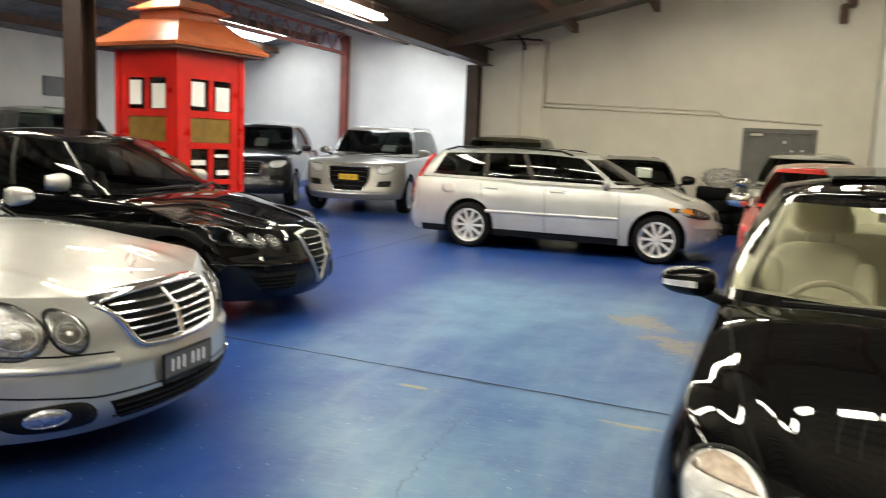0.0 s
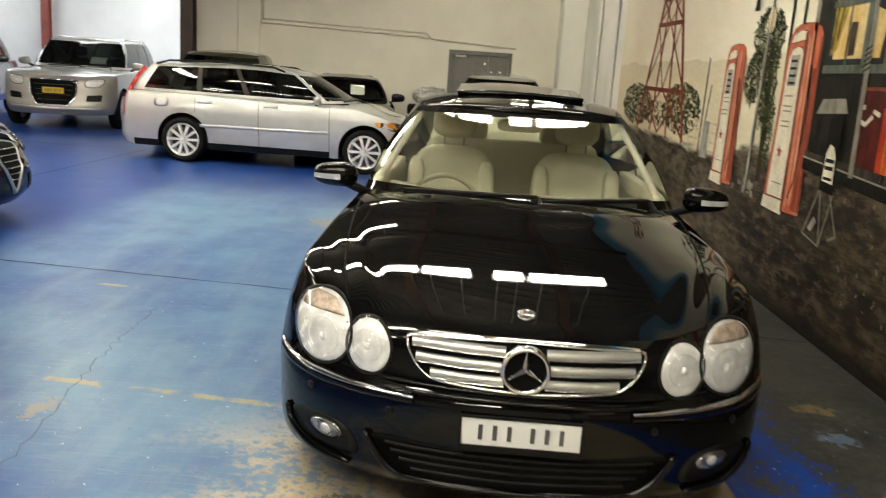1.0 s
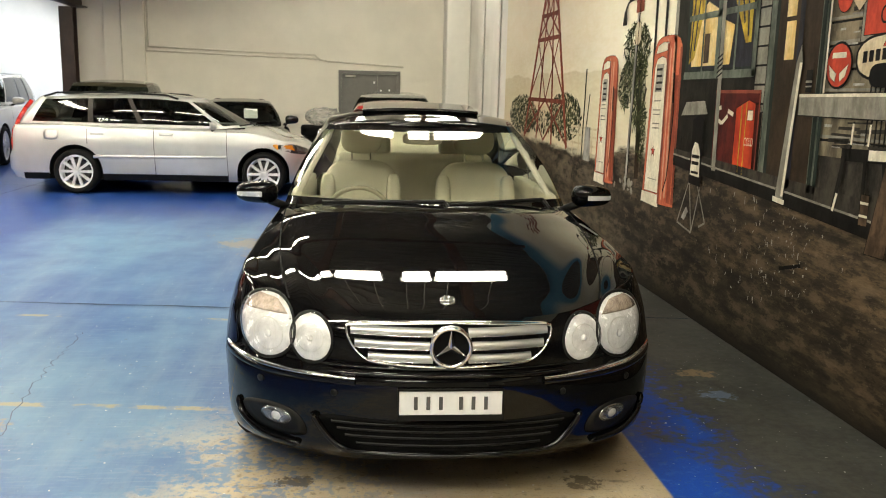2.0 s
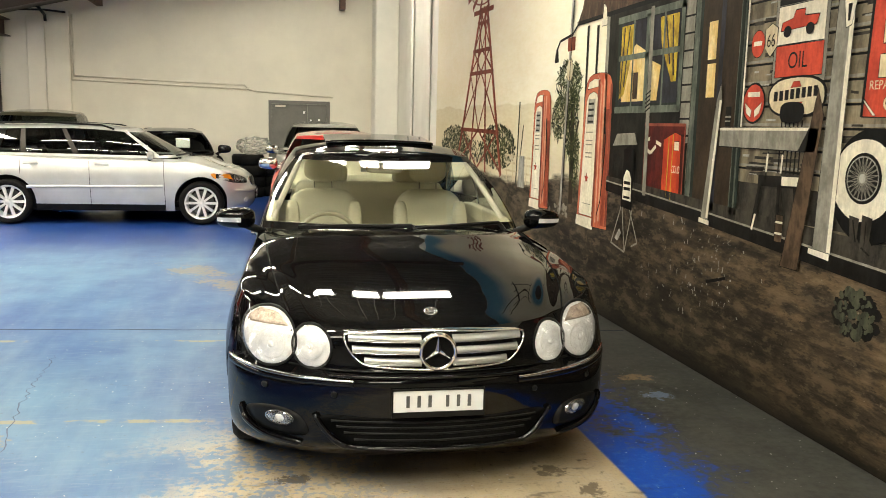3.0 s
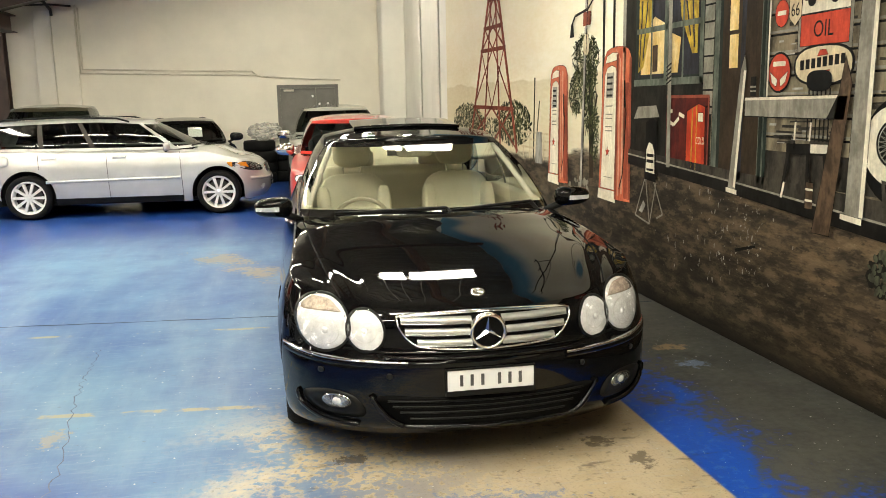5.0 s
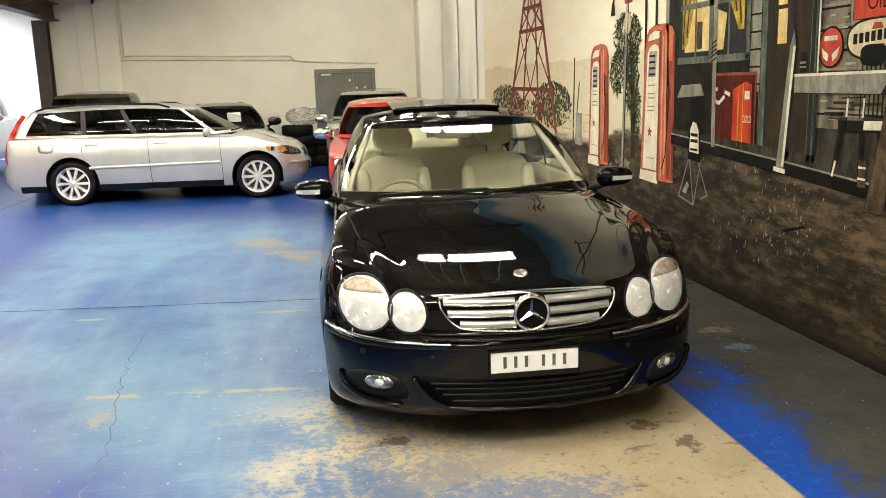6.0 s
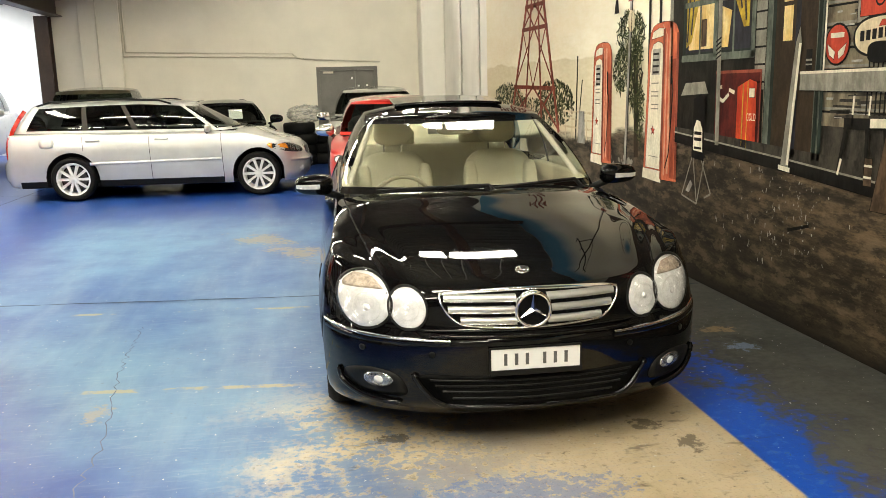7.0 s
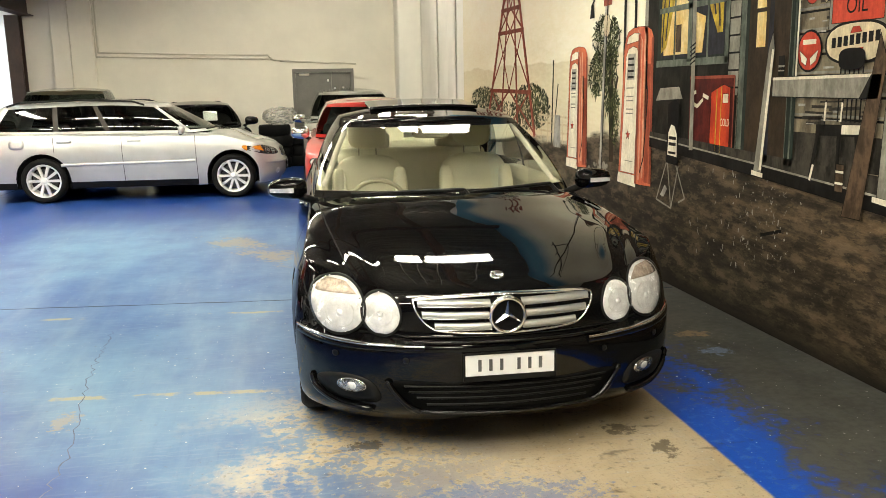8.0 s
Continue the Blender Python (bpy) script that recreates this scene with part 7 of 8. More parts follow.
def pm(name, base, second=None, vary=0.42, scale=5, fine=38):
    """Brushed wall paint: two tones in coarse clouds, fine dabs and vertical runs over them."""
    m = bpy.data.materials.new("mural_" + name)
    m.use_nodes = True
    t = m.node_tree
    L = t.links.new
    b = t.nodes["Principled BSDF"]
    co = t.nodes.new("ShaderNodeTexCoord")

    def cloud(sc, stretch, detail, lo, hi, to0, to1):
        mp = t.nodes.new("ShaderNodeMapping")
        mp.inputs["Scale"].default_value = stretch
        L(co.outputs["Object"], mp.inputs["Vector"])
        n = node(t, "ShaderNodeTexNoise", Scale=sc, Detail=detail, Roughness=0.68)
        L(mp.outputs[0], n.inputs["Vector"])
        r = t.nodes.new("ShaderNodeMapRange")
        r.interpolation_type = "SMOOTHSTEP"
        for k, v in (("From Min", lo), ("From Max", hi), ("To Min", to0), ("To Max", to1)):
            r.inputs[k].default_value = v
        L(n.outputs["Fac"], r.inputs["Value"])
        return r.outputs["Result"]
    mix = t.nodes.new("ShaderNodeMix")
    mix.data_type = "RGBA"
    L(cloud(scale, (1.0, 1.5, 0.7), 7.0, 0.36, 0.62, 0.0, 1.0), mix.inputs["Factor"])
    mix.inputs["A"].default_value = rgba(second or tuple(c * 0.5 for c in base))
    mix.inputs["B"].default_value = rgba(base)
    v1 = cloud(fine, (1.0, 1.0, 1.0), 6.0, 0.34, 0.66, 0.90, 1.07)
    v2 = cloud(fine * 0.7, (1.0, 3.0, 0.35), 6.0, 0.36, 0.64, 0.91, 1.06)
    mul = t.nodes.new("ShaderNodeMath")
    mul.operation = "MULTIPLY"
    L(v1, mul.inputs[0])
    L(v2, mul.inputs[1])
    vm = t.nodes.new("ShaderNodeVectorMath")
    vm.operation = "SCALE"
    L(mix.outputs["Result"], vm.inputs[0])
    L(mul.outputs[0], vm.inputs["Scale"])
    L(vm.outputs[0], b.inputs["Base Color"])
    b.inputs["Roughness"].default_value = 0.5
    b.inputs["Specular IOR Level"].default_value = 0.06
    bp = node(t, "ShaderNodeBump", Strength=0.08, Distance=0.004)
    L(v1, bp.inputs["Height"])
    L(bp.outputs["Normal"], b.inputs["Normal"])
    return m


P = {
    "pump_light": pm("pump_highlight", (0.70, 0.36, 0.24), (0.58, 0.24, 0.14)),
    "pump_dark": pm("pump_shadow", (0.36, 0.085, 0.045), (0.22, 0.05, 0.03)),
    "rust_light": pm("rust_highlight", (0.52, 0.16, 0.10), (0.40, 0.10, 0.06)),
    "rust": pm("rust_red", (0.28, 0.075, 0.045), (0.17, 0.045, 0.03)),
    "pump": pm("pump_orange", (0.62, 0.17, 0.085), (0.46, 0.10, 0.055)),
    "bone": pm("bone_white", (0.80, 0.75, 0.62), (0.66, 0.61, 0.49)),
    "grey": pm("weathered_grey", (0.30, 0.285, 0.24), (0.19, 0.18, 0.15), scale=8),
    "board": pm("grey_board", (0.26, 0.22, 0.15), (0.10, 0.085, 0.06), scale=4),
    "shade": pm("shaded_board", (0.022, 0.020, 0.016), (0.007, 0.007, 0.006), scale=4),
    "black": pm("black", (0.007, 0.007, 0.007)),
    "ink": pm("charcoal", (0.013, 0.012, 0.011)),
    "brown": pm("dark_brown", (0.028, 0.019, 0.013), (0.05, 0.033, 0.02)),
    "wood": pm("brown_wood", (0.115, 0.075, 0.048), (0.05, 0.034, 0.022), scale=9),
    "roof": pm("rusty_iron_roof", (0.085, 0.05, 0.032), (0.045, 0.028, 0.02)),
    "teal": pm("faded_teal", (0.16, 0.18, 0.15), (0.07, 0.085, 0.07)),
    "dteal": pm("dark_teal", (0.026, 0.036, 0.030), (0.014, 0.021, 0.018)),
    "navy": pm("night_blue", (0.034, 0.036, 0.05), (0.020, 0.019, 0.022)),
    "glow": pm("lamp_cream", (0.82, 0.66, 0.34), (0.70, 0.46, 0.15)),
    "yellow": pm("curtain_yellow", (0.62, 0.44, 0.05), (0.28, 0.18, 0.03), scale=12),
    "red": pm("sign_red", (0.58, 0.075, 0.04), (0.42, 0.05, 0.03)),
    "maroon": pm("maroon", (0.10, 0.015, 0.012), (0.05, 0.01, 0.01)),
    "bright": pm("cooler_red", (0.60, 0.07, 0.025), (0.36, 0.035, 0.018)),
    "leaf": pm("leaf_green", (0.045, 0.055, 0.025), (0.02, 0.026, 0.014), scale=10),
    "leaf2": pm("leaf_pale", (0.13, 0.14, 0.06), (0.06, 0.07, 0.03), scale=10),
    "sage": pm("sage", (0.085, 0.09, 0.06), (0.035, 0.038, 0.027), scale=12),
    "steel": pm("steel_grey", (0.42, 0.41, 0.37), (0.22, 0.21, 0.19)),
    "porch": pm("porch_grey", (0.060, 0.053, 0.042), (0.020, 0.018, 0.016), scale=6),
    "cream": pm("sign_cream", (0.70, 0.61, 0.42), (0.58, 0.48, 0.32)),
}
MX = XE - 0.004
mural = root("mural", pose(0, 0, 0), "large wall painting of an old roadside petrol station", "mural")
TEXT_TURN = Matrix(((0, 0, -1, 0), (-1, 0, 0, 0), (0, 1, 0, 0), (0, 0, 0, 1)))


EDGED = {"pump", "grey", "teal", "bone", "red", "bright", "maroon", "cream", "wood", "board", "roof", "dteal"}


def flat(name, pts, material, layer, parent=None, label=""):
    """A painted shape with a brushed dark contour of uneven width; pts in (y, z) along the wall."""
    x = MX - 0.0014 * layer
    vs, fs, ids = [(x, y, z) for y, z in pts], [tuple(range(len(pts)))], [0]
    ys, zs = [p_[0] for p_ in pts], [p_[1] for p_ in pts]
    size = min(max(ys) - min(ys), max(zs) - min(zs))
    if material in EDGED and size > 0.03:
        rnd = random.Random(len(pts) * 7 + int(1000 * ys[0]))
        w = min(0.006, size * 0.07)
        for i, (y0, z0) in enumerate(pts):
            y1, z1 = pts[(i + 1) % len(pts)]
            n = max(1, int(math.hypot(y1 - y0, z1 - z0) / 0.12))
            d = Vector((y1 - y0, z1 - z0))
            if d.length < 1e-5:
                continue
            d.normalize()
            prev = None
            for k in range(n + 1):
                f = k / n
                cy, cz = y0 + (y1 - y0) * f, z0 + (z1 - z0) * f
                ww = w * (0.25 + 0.75 * rnd.random())
                a = len(vs)
                vs += [(x - 0.0005, cy - d.y * ww / 2, cz + d.x * ww / 2), (x - 0.0005, cy + d.y * ww / 2, cz - d.x * ww / 2)]
                if k:
                    fs.append((a - 2, a - 1, a + 1, a))
                    ids.append(1)
    ob = mesh_ob(name, vs, fs, P[material], parent or mural, label)
    if len(ids) > 1:
        ob.data.materials.append(P["ink"])
        ob.data.polygons.foreach_set("material_index", ids)
    return ob


def strokes(name, lines, width, material, layer, parent=None, label=""):
    """Brush strokes, joined into one painted part: each (y0, z0, y1, z1[, width])."""
    x = MX - 0.0014 * layer
    vs, fs = [], []
    for l in lines:
        y0, z0, y1, z1 = l[:4]
        w = (l[4] if len(l) > 4 else width) / 2
        d = Vector((y1 - y0, z1 - z0)).normalized()
        ny, nz = -d.y * w, d.x * w
        k = len(vs)
        vs += [(x, y0 + ny, z0 + nz), (x, y0 - ny, z0 - nz), (x, y1 - ny, z1 - nz), (x, y1 + ny, z1 + nz)]
        fs.append((k, k + 1, k + 2, k + 3))
    return tagged(mesh_ob(name, vs, fs, P[material], parent or mural, label), kind="stuff" if len(lines) > 3 else "")


def blobs(name, centres, size, material, layer, parent=None, seed=1, label="", n=6):
    """Dabs of paint, joined into one part."""
    rnd = random.Random(seed)
    x = MX - 0.0014 * layer
    vs, fs = [], []
    for y, z in centres:
        k = len(vs)
        a0, sz = rnd.random() * 6.28, size * (0.5 + rnd.random())
        el = 0.4 + rnd.random() * 0.6
        for i in range(n):
            a = 2 * math.pi * i / n
            dy, dz = math.cos(a) * sz, math.sin(a) * sz * el
            vs.append((x - rnd.random() * 0.0008, y + dy * math.cos(a0) - dz * math.sin(a0), z + dy * math.sin(a0) + dz * math.cos(a0)))
        fs.append(tuple(range(k, k + n)))
    return tagged(mesh_ob(name, vs, fs, P[material], parent or mural, label), kind="stuff")


def scatter(cy, cz, ry, rz, n, seed):
    rnd = random.Random(seed)
    out = []
    while len(out) < n:
        a, b = rnd.uniform(-1, 1), rnd.uniform(-1, 1)
        if a * a + b * b < 1:
            out.append((cy + a * ry, cz + b * rz))
    return out


def rect(y0, y1, z0, z1):
    return [(y0, z0), (y1, z0), (y1, z1), (y0, z1)]


def words(word, y, z, size, material, layer, parent, stretch=1.0):
    x = MX - 0.0014 * layer
    return text_mesh(word, size, P[material], "lettering", parent, Matrix.Translation((x, y, z)) @ TEXT_TURN @ Matrix.Diagonal((stretch, 1, 1, 1)))


M["mural_ground"] = mural_ground()
gz = roof_z(XE) - 0.02
mesh_ob("painted_ground", [(MX, YS + 0.01, 0.0006), (MX, 10.35, 0.0006), (MX, 10.35, gz), (MX, YS + 0.01, gz)], [(0, 1, 2, 3)], M["mural_ground"], mural, "painted cream sky over dark bare earth")

# windmill tower with bushes at its foot
blobs("painted_bush", scatter(8.9, 1.27, 0.95, 0.26, 1100, 3) + scatter(6.55, 1.29, 0.76, 0.27, 900, 4) + scatter(7.7, 1.2, 0.8, 0.14, 300, 5), 0.02, "leaf", 1, seed=2, label="painted dark green bush")
blobs("painted_bush_light", scatter(8.9, 1.30, 0.9, 0.2, 500, 13) + scatter(6.55, 1.32, 0.66, 0.2, 420, 14), 0.013, "leaf2", 2, seed=3)
tower = strokes("painted_windmill", [(7.52, 3.02, 8.72, 0.98, 0.09), (7.22, 3.02, 6.36, 0.95, 0.09), (7.45, 3.02, 7.95, 0.98, 0.07), (7.30, 3.02, 7.10, 0.95, 0.07)], 0.08, "rust", 3, label="painted rust-red windmill tower")
strokes("tower_light", [(7.535, 3.02, 8.735, 0.98, 0.018), (7.235, 3.02, 6.375, 0.95, 0.018)], 0.02, "rust_light", 4, tower)
hs = [(2.84, 7.62, 7.14), (2.50, 7.83, 7.00), (2.22, 8.0, 6.88), (1.48, 8.46, 6.55)]
strokes("tower_bar", [(a + 0.06, z, b - 0.06, z - 0.02, 0.05) for z, a, b in hs] + [(7.9, 2.99, 6.9, 2.96, 0.06)], 0.05, "rust", 4, tower)
br = []
for (z0, a0, b0), (z1, a1, b1) in zip([(3.02, 7.52, 7.22)] + hs, hs + [(0.98, 8.72, 6.36)]):
    br += [(a0, z0, (a1 + b1) / 2, z1), ((a0 + b0) / 2, z0, a1, z1), (b0, z0, (a1 + b1) / 2, z1), ((a0 + b0) / 2, z0, b1, z1)]
strokes("tower_brace", br, 0.036, "rust", 4, tower)
fan = []
for k in range(14):
    a = 2 * math.pi * k / 14
    fan.append((7.35 + 0.62 * math.cos(a), 3.36 + 0.24 * math.sin(a), 7.35 + 1.0 * math.cos(a), 3.36 + 0.38 * math.sin(a), 0.075))
strokes("windmill_blade", fan, 0.1, "rust", 4, tower)
flat("windmill_hub", oval(7.35, 3.36, 0.10, 0.06, 16), "rust", 5, tower)
strokes("windmill_rod", [(7.35, 3.36, y0, z0, 0.018) for y0, z0, y1, z1, _ in fan], 0.018, "rust", 4, tower)
ring_ = [(7.35 + 0.8 * math.cos(2 * math.pi * k / 28), 3.36 + 0.3 * math.sin(2 * math.pi * k / 28)) for k in range(29)]
strokes("windmill_ring", [(*a, *b) for a, b in zip(ring_, ring_[1:])], 0.02, "rust", 4, tower)

# fence, cactus, posts
strokes("painted_fence", [(6.2, 1.13, 4.75, 1.12, 0.022), (6.2, 1.04, 4.75, 1.03, 0.022), (6.2, 1.21, 4.75, 1.2, 0.022)] + [(y, 0.92, y, 1.25, 0.03) for y in (6.1, 5.85, 5.6, 5.35, 5.1)], 0.02, "cream", 3, label="painted pale rail fence")
strokes("painted_cactus", [(5.72, 0.9, 5.66, 1.8, 0.04), (5.60, 1.15, 5.50, 1.55, 0.03), (5.85, 1.2, 5.92, 1.45, 0.03)], 0.03, "sage", 3, label="painted thin cactus")
flat("painted_stump", [(5.65, 0.88), (5.40, 0.88), (5.42, 1.22), (5.60, 1.22)], "steel", 4)

# tree and lamp pole
rt = random.Random(91)
twigs = []
for cy, cz, ry, rz, n in ((4.16, 1.92, 0.34, 0.22, 330), (4.34, 1.62, 0.24, 0.2, 220), (4.02, 1.55, 0.16, 0.35, 240), (3.92, 1.25, 0.10, 0.25, 130)):
    for y, z in scatter(cy, cz, ry, rz, n, int(cy * 100)):
        a = rt.uniform(0, math.pi)
        ln = rt.uniform(0.02, 0.06)
        twigs.append((y - ln * math.cos(a), z - ln * math.sin(a), y + ln * math.cos(a), z + ln * math.sin(a), rt.uniform(0.006, 0.016)))
strokes("painted_tree_trunk", [(3.98, 0.85, 4.02, 1.75, 0.10), (4.02, 1.4, 4.25, 1.85, 0.04), (4.0, 1.3, 3.86, 1.6, 0.04)], 0.08, "brown", 2, label="painted dark tree trunk")
strokes("painted_tree", twigs, 0.012, "leaf", 2.4, label="painted dark spiky tree")
strokes("painted_tree_light", twigs[::4], 0.01, "leaf2", 2.8)
pole = strokes("painted_pole", [(4.10, 2.95, 4.24, 0.76, 0.055)], 0.05, "steel", 4, label="painted lamp pole with a bent arm")
strokes("pole_shade", [(4.07, 2.95, 4.205, 0.76, 0.02)], 0.02, "ink", 5, pole)
strokes("pole_top", [(4.10, 2.95, 3.98, 4.75, 0.045)], 0.05, "wood", 4, pole)
strokes("pole_crossarm", [(4.52, 4.28, 3.48, 4.42, 0.04), (4.05, 3.95, 4.38, 4.30, 0.02), (4.03, 3.95, 3.68, 4.38, 0.02)] + [(4.48 - 0.25 * k, 4.29 + 0.035 * k, 4.48 - 0.25 * k, 4.38 + 0.035 * k, 0.03) for k in range(5)], 0.03, "ink", 5, pole)
strokes("lamp_arm", [(4.12, 2.36, 4.42, 2.33, 0.025), (4.42, 2.33, 4.52, 2.24, 0.03), (4.1, 2.36, 3.85, 2.5, 0.025)], 0.025, "ink", 5, pole)
flat("lamp_shade", [(4.56, 2.14), (4.44, 2.14), (4.47, 2.26), (4.53, 2.26)], "ink", 5, pole)
flat("pole_plate", rect(4.21, 4.02, 2.22, 2.34), "rust", 5, pole)
flat("pole_roundel", oval(4.13, 2.05, 0.08, 0.1, 18), "cream", 5, pole)
strokes("painted_gutter", [(3.72, 1.2, 3.72, 2.4, 0.05), (3.5, 1.9, 3.5, 2.38, 0.05)], 0.05, "shade", 3)


# petrol pumps
def petrol_pump(y0, y1, z0, z1, seed):
    w = y0 - y1
    f = lambda a: y0 - w * a
    body = [(f(0.0), z0), (f(1.0), z0 + 0.03), (f(0.98), z1 - 0.20), (f(0.965), z1 - 0.09), (f(0.90), z1 - 0.035), (f(0.78), z1 - 0.008), (f(0.55), z1), (f(0.36), z1 - 0.008), (f(0.24), z1 - 0.03), (f(0.16), z1 - 0.08), (f(0.12), z1 - 0.17)]
    pu = flat("painted_petrol_pump", body, "pump", 4, label="painted orange and white petrol pump")
    flat("pump_front", [(f(0.08), z0 + 0.10), (f(0.52), z0 + 0.10), (f(0.56), z1 - 0.22), (f(0.52), z1 - 0.17), (f(0.40), z1 - 0.15), (f(0.26), z1 - 0.17), (f(0.19), z1 - 0.23)], "bone", 5, pu)
    strokes("pump_highlight", [(f(0.64), z0 + 0.06, f(0.655), z1 - 0.10, w * 0.035), (f(0.74), z0 + 0.08, f(0.745), z1 - 0.06, w * 0.05), (f(0.64), z1 - 0.10, f(0.52), z1 - 0.02, 0.012)], 0.02, "pump_light", 5, pu)
    strokes("pump_side", [(f(0.86), z0 + 0.05, f(0.865), z1 - 0.30, w * 0.12)], 0.02, "pump_dark", 5, pu)
    strokes("pump_rule", [(f(0.22), z0 + 0.60 + 0.035 * k, f(0.44), z0 + 0.602 + 0.035 * k, 0.010) for k in (0, 1, 3, 4, 6)] + [(f(0.18), z0 + 0.2, f(0.46), z0 + 0.2, 0.006)], 0.01, "grey", 6, pu)
    flat("pump_foot", [(f(-0.02), z0), (f(0.56), z0 - 0.01), (f(0.56), z0 + 0.09), (f(0.0), z0 + 0.09)], "bone", 5, pu)
    flat("pump_cap", [(f(0.20), z1 - 0.13), (f(0.60), z1 - 0.11), (f(0.60), z1 - 0.055), (f(0.42), z1 - 0.045), (f(0.25), z1 - 0.07)], "bone", 5, pu)
    flat("pump_dial", [(f(0.22), z1 - 0.42), (f(0.46), z1 - 0.42), (f(0.48), z1 - 0.21), (f(0.26), z1 - 0.21)], "steel", 6, pu)
    strokes("dial_mark", [(f(0.26), z1 - 0.25 - 0.05 * k, f(0.44), z1 - 0.25 - 0.05 * k, 0.018) for k in range(4)], 0.018, "ink", 7, pu)
    strokes("pump_shade", [(f(0.56), z0 + 0.02, f(0.58), z1 - 0.06, w * 0.06), (f(0.97), z0 + 0.05, f(0.96), z1 - 0.1, w * 0.06)], 0.02, "rust", 6, pu)
    strokes("pump_hose", [(f(0.80), z1 - 0.35, f(0.86), z1 - 0.55), (f(0.86), z1 - 0.55, f(0.78), z0 + 0.25), (f(0.78), z0 + 0.25, f(0.68), z0 + 0.12), (f(0.80), z1 - 0.28, f(0.82), z1 - 0.50, 0.03)], 0.016, "ink", 7, pu)
    flat("pump_star", [(f(0.30) + 0.05 * math.cos(math.pi / 2 + k * math.pi / 5) * (1 if k % 2 == 0 else 0.4), z0 + 0.42 + 0.045 * math.sin(math.pi / 2 + k * math.pi / 5) * (1 if k % 2 == 0 else 0.4)) for k in range(10)], "red", 7, pu)
    return pu


petrol_pump(5.20, 4.60, 0.71, 1.90, 1)
petrol_pump(3.80, 3.12, 0.69, 1.99, 2)

# the station building
wall_ = flat("painted_shop_wall", [(3.30, 1.10), (-6.0, 0.95), (-6.0, 2.5), (3.30, 2.46)], "board", 1, label="painted weathered board wall")
strokes("board_line", [(1.22, 1.10 + 0.115 * k, -6.0, 1.07 + 0.12 * k, 0.012) for k in range(12)] + [(3.3, 1.2 + 0.115 * k, 1.9, 1.2 + 0.115 * k, 0.010) for k in range(11)], 0.012, "black", 2, wall_)
strokes("board_edge", [(1.22, 1.118 + 0.115 * k, -6.0, 1.088 + 0.12 * k, 0.014) for k in range(12)], 0.012, "grey", 2, wall_)
rk = random.Random(77)
strokes("board_knot", [(y, z, y - rk.uniform(0.05, 0.3), z + rk.uniform(-0.012, 0.012), rk.uniform(0.006, 0.022)) for y, z in [(rk.uniform(-0.6, 1.2), rk.uniform(1.26, 2.44)) for _ in range(90)]], 0.012, "porch", 3.4, wall_)
strokes("board_fleck", [(y, z, y - rk.uniform(0.04, 0.2), z, rk.uniform(0.005, 0.014)) for y, z in [(rk.uniform(-0.6, 1.2), rk.uniform(1.26, 2.44)) for _ in range(60)]], 0.012, "steel", 3.8, wall_)
flat("shop_wall_shade", [(3.30, 1.10), (1.86, 1.06), (1.86, 2.46), (3.30, 2.46)], "shade", 3, wall_)
flat("wall_board_light", rect(1.98, 1.85, 1.45, 2.44), "grey", 4, wall_)
strokes("board_line", [(1.98, 1.5 + 0.11 * k, 1.85, 1.5 + 0.11 * k, 0.012) for k in range(9)], 0.012, "black", 5, wall_)
strokes("corner_board", [(3.28, 1.15, 3.28, 2.42, 0.06)], 0.06, "grey", 4, wall_)
flat("sign_shade", rect(1.25, -0.6, 1.07, 1.25), "porch", 3, wall_)
roof_ = flat("painted_iron_roof", [(3.98, 2.44), (-6.0, 2.47), (-6.0, 3.3), (3.2, 3.3)], "roof", 5, label="painted rusty corrugated iron roof")
strokes("roof_rib", [(3.9 - 0.16 * k, 2.45, 3.55 - 0.15 * k, 3.3, 0.03) for k in range(40)], 0.03, "wood", 6, roof_)
strokes("roof_edge", [(3.98, 2.44, -6.0, 2.46, 0.035)], 0.03, "black", 7, roof_)
flat("roof_lamp", [(3.40, 2.36), (3.30, 2.36), (3.32, 2.50), (3.38, 2.54)], "bone", 8, roof_)

# window with lamplight and curtains
win = flat("painted_window", rect(3.06, 1.98, 1.66, 2.38), "dteal", 5, label="painted teal window with yellow curtains")
flat("window_dark", rect(3.00, 2.04, 1.72, 2.33), "navy", 6, win)
flat("window_light", [(2.95, 1.74), (2.50, 1.74), (2.50, 2.08), (2.72, 2.16), (2.95, 2.05)], "glow", 7, win)
flat("window_light", [(2.44, 1.74), (2.34, 1.74), (2.30, 1.98), (2.44, 2.02)], "glow", 7, win)
flat("window_bottle", [(2.74, 1.76), (2.66, 1.76), (2.66, 1.95), (2.74, 1.95)], "wood", 8, win)
flat("curtain", [(2.99, 1.76), (2.90, 1.80), (2.78, 2.12), (2.76, 2.31), (2.99, 2.31)], "yellow", 8, win)
flat("curtain", [(2.06, 1.86), (2.13, 1.86), (2.30, 2.12), (2.34, 2.31), (2.06, 2.31)], "yellow", 8, win)
strokes("curtain_fold", [(2.97, 1.8, 2.93, 2.3), (2.91, 1.85, 2.84, 2.3), (2.10, 1.9, 2.15, 2.3), (2.16, 1.98, 2.25, 2.3)], 0.02, "navy", 9, win)
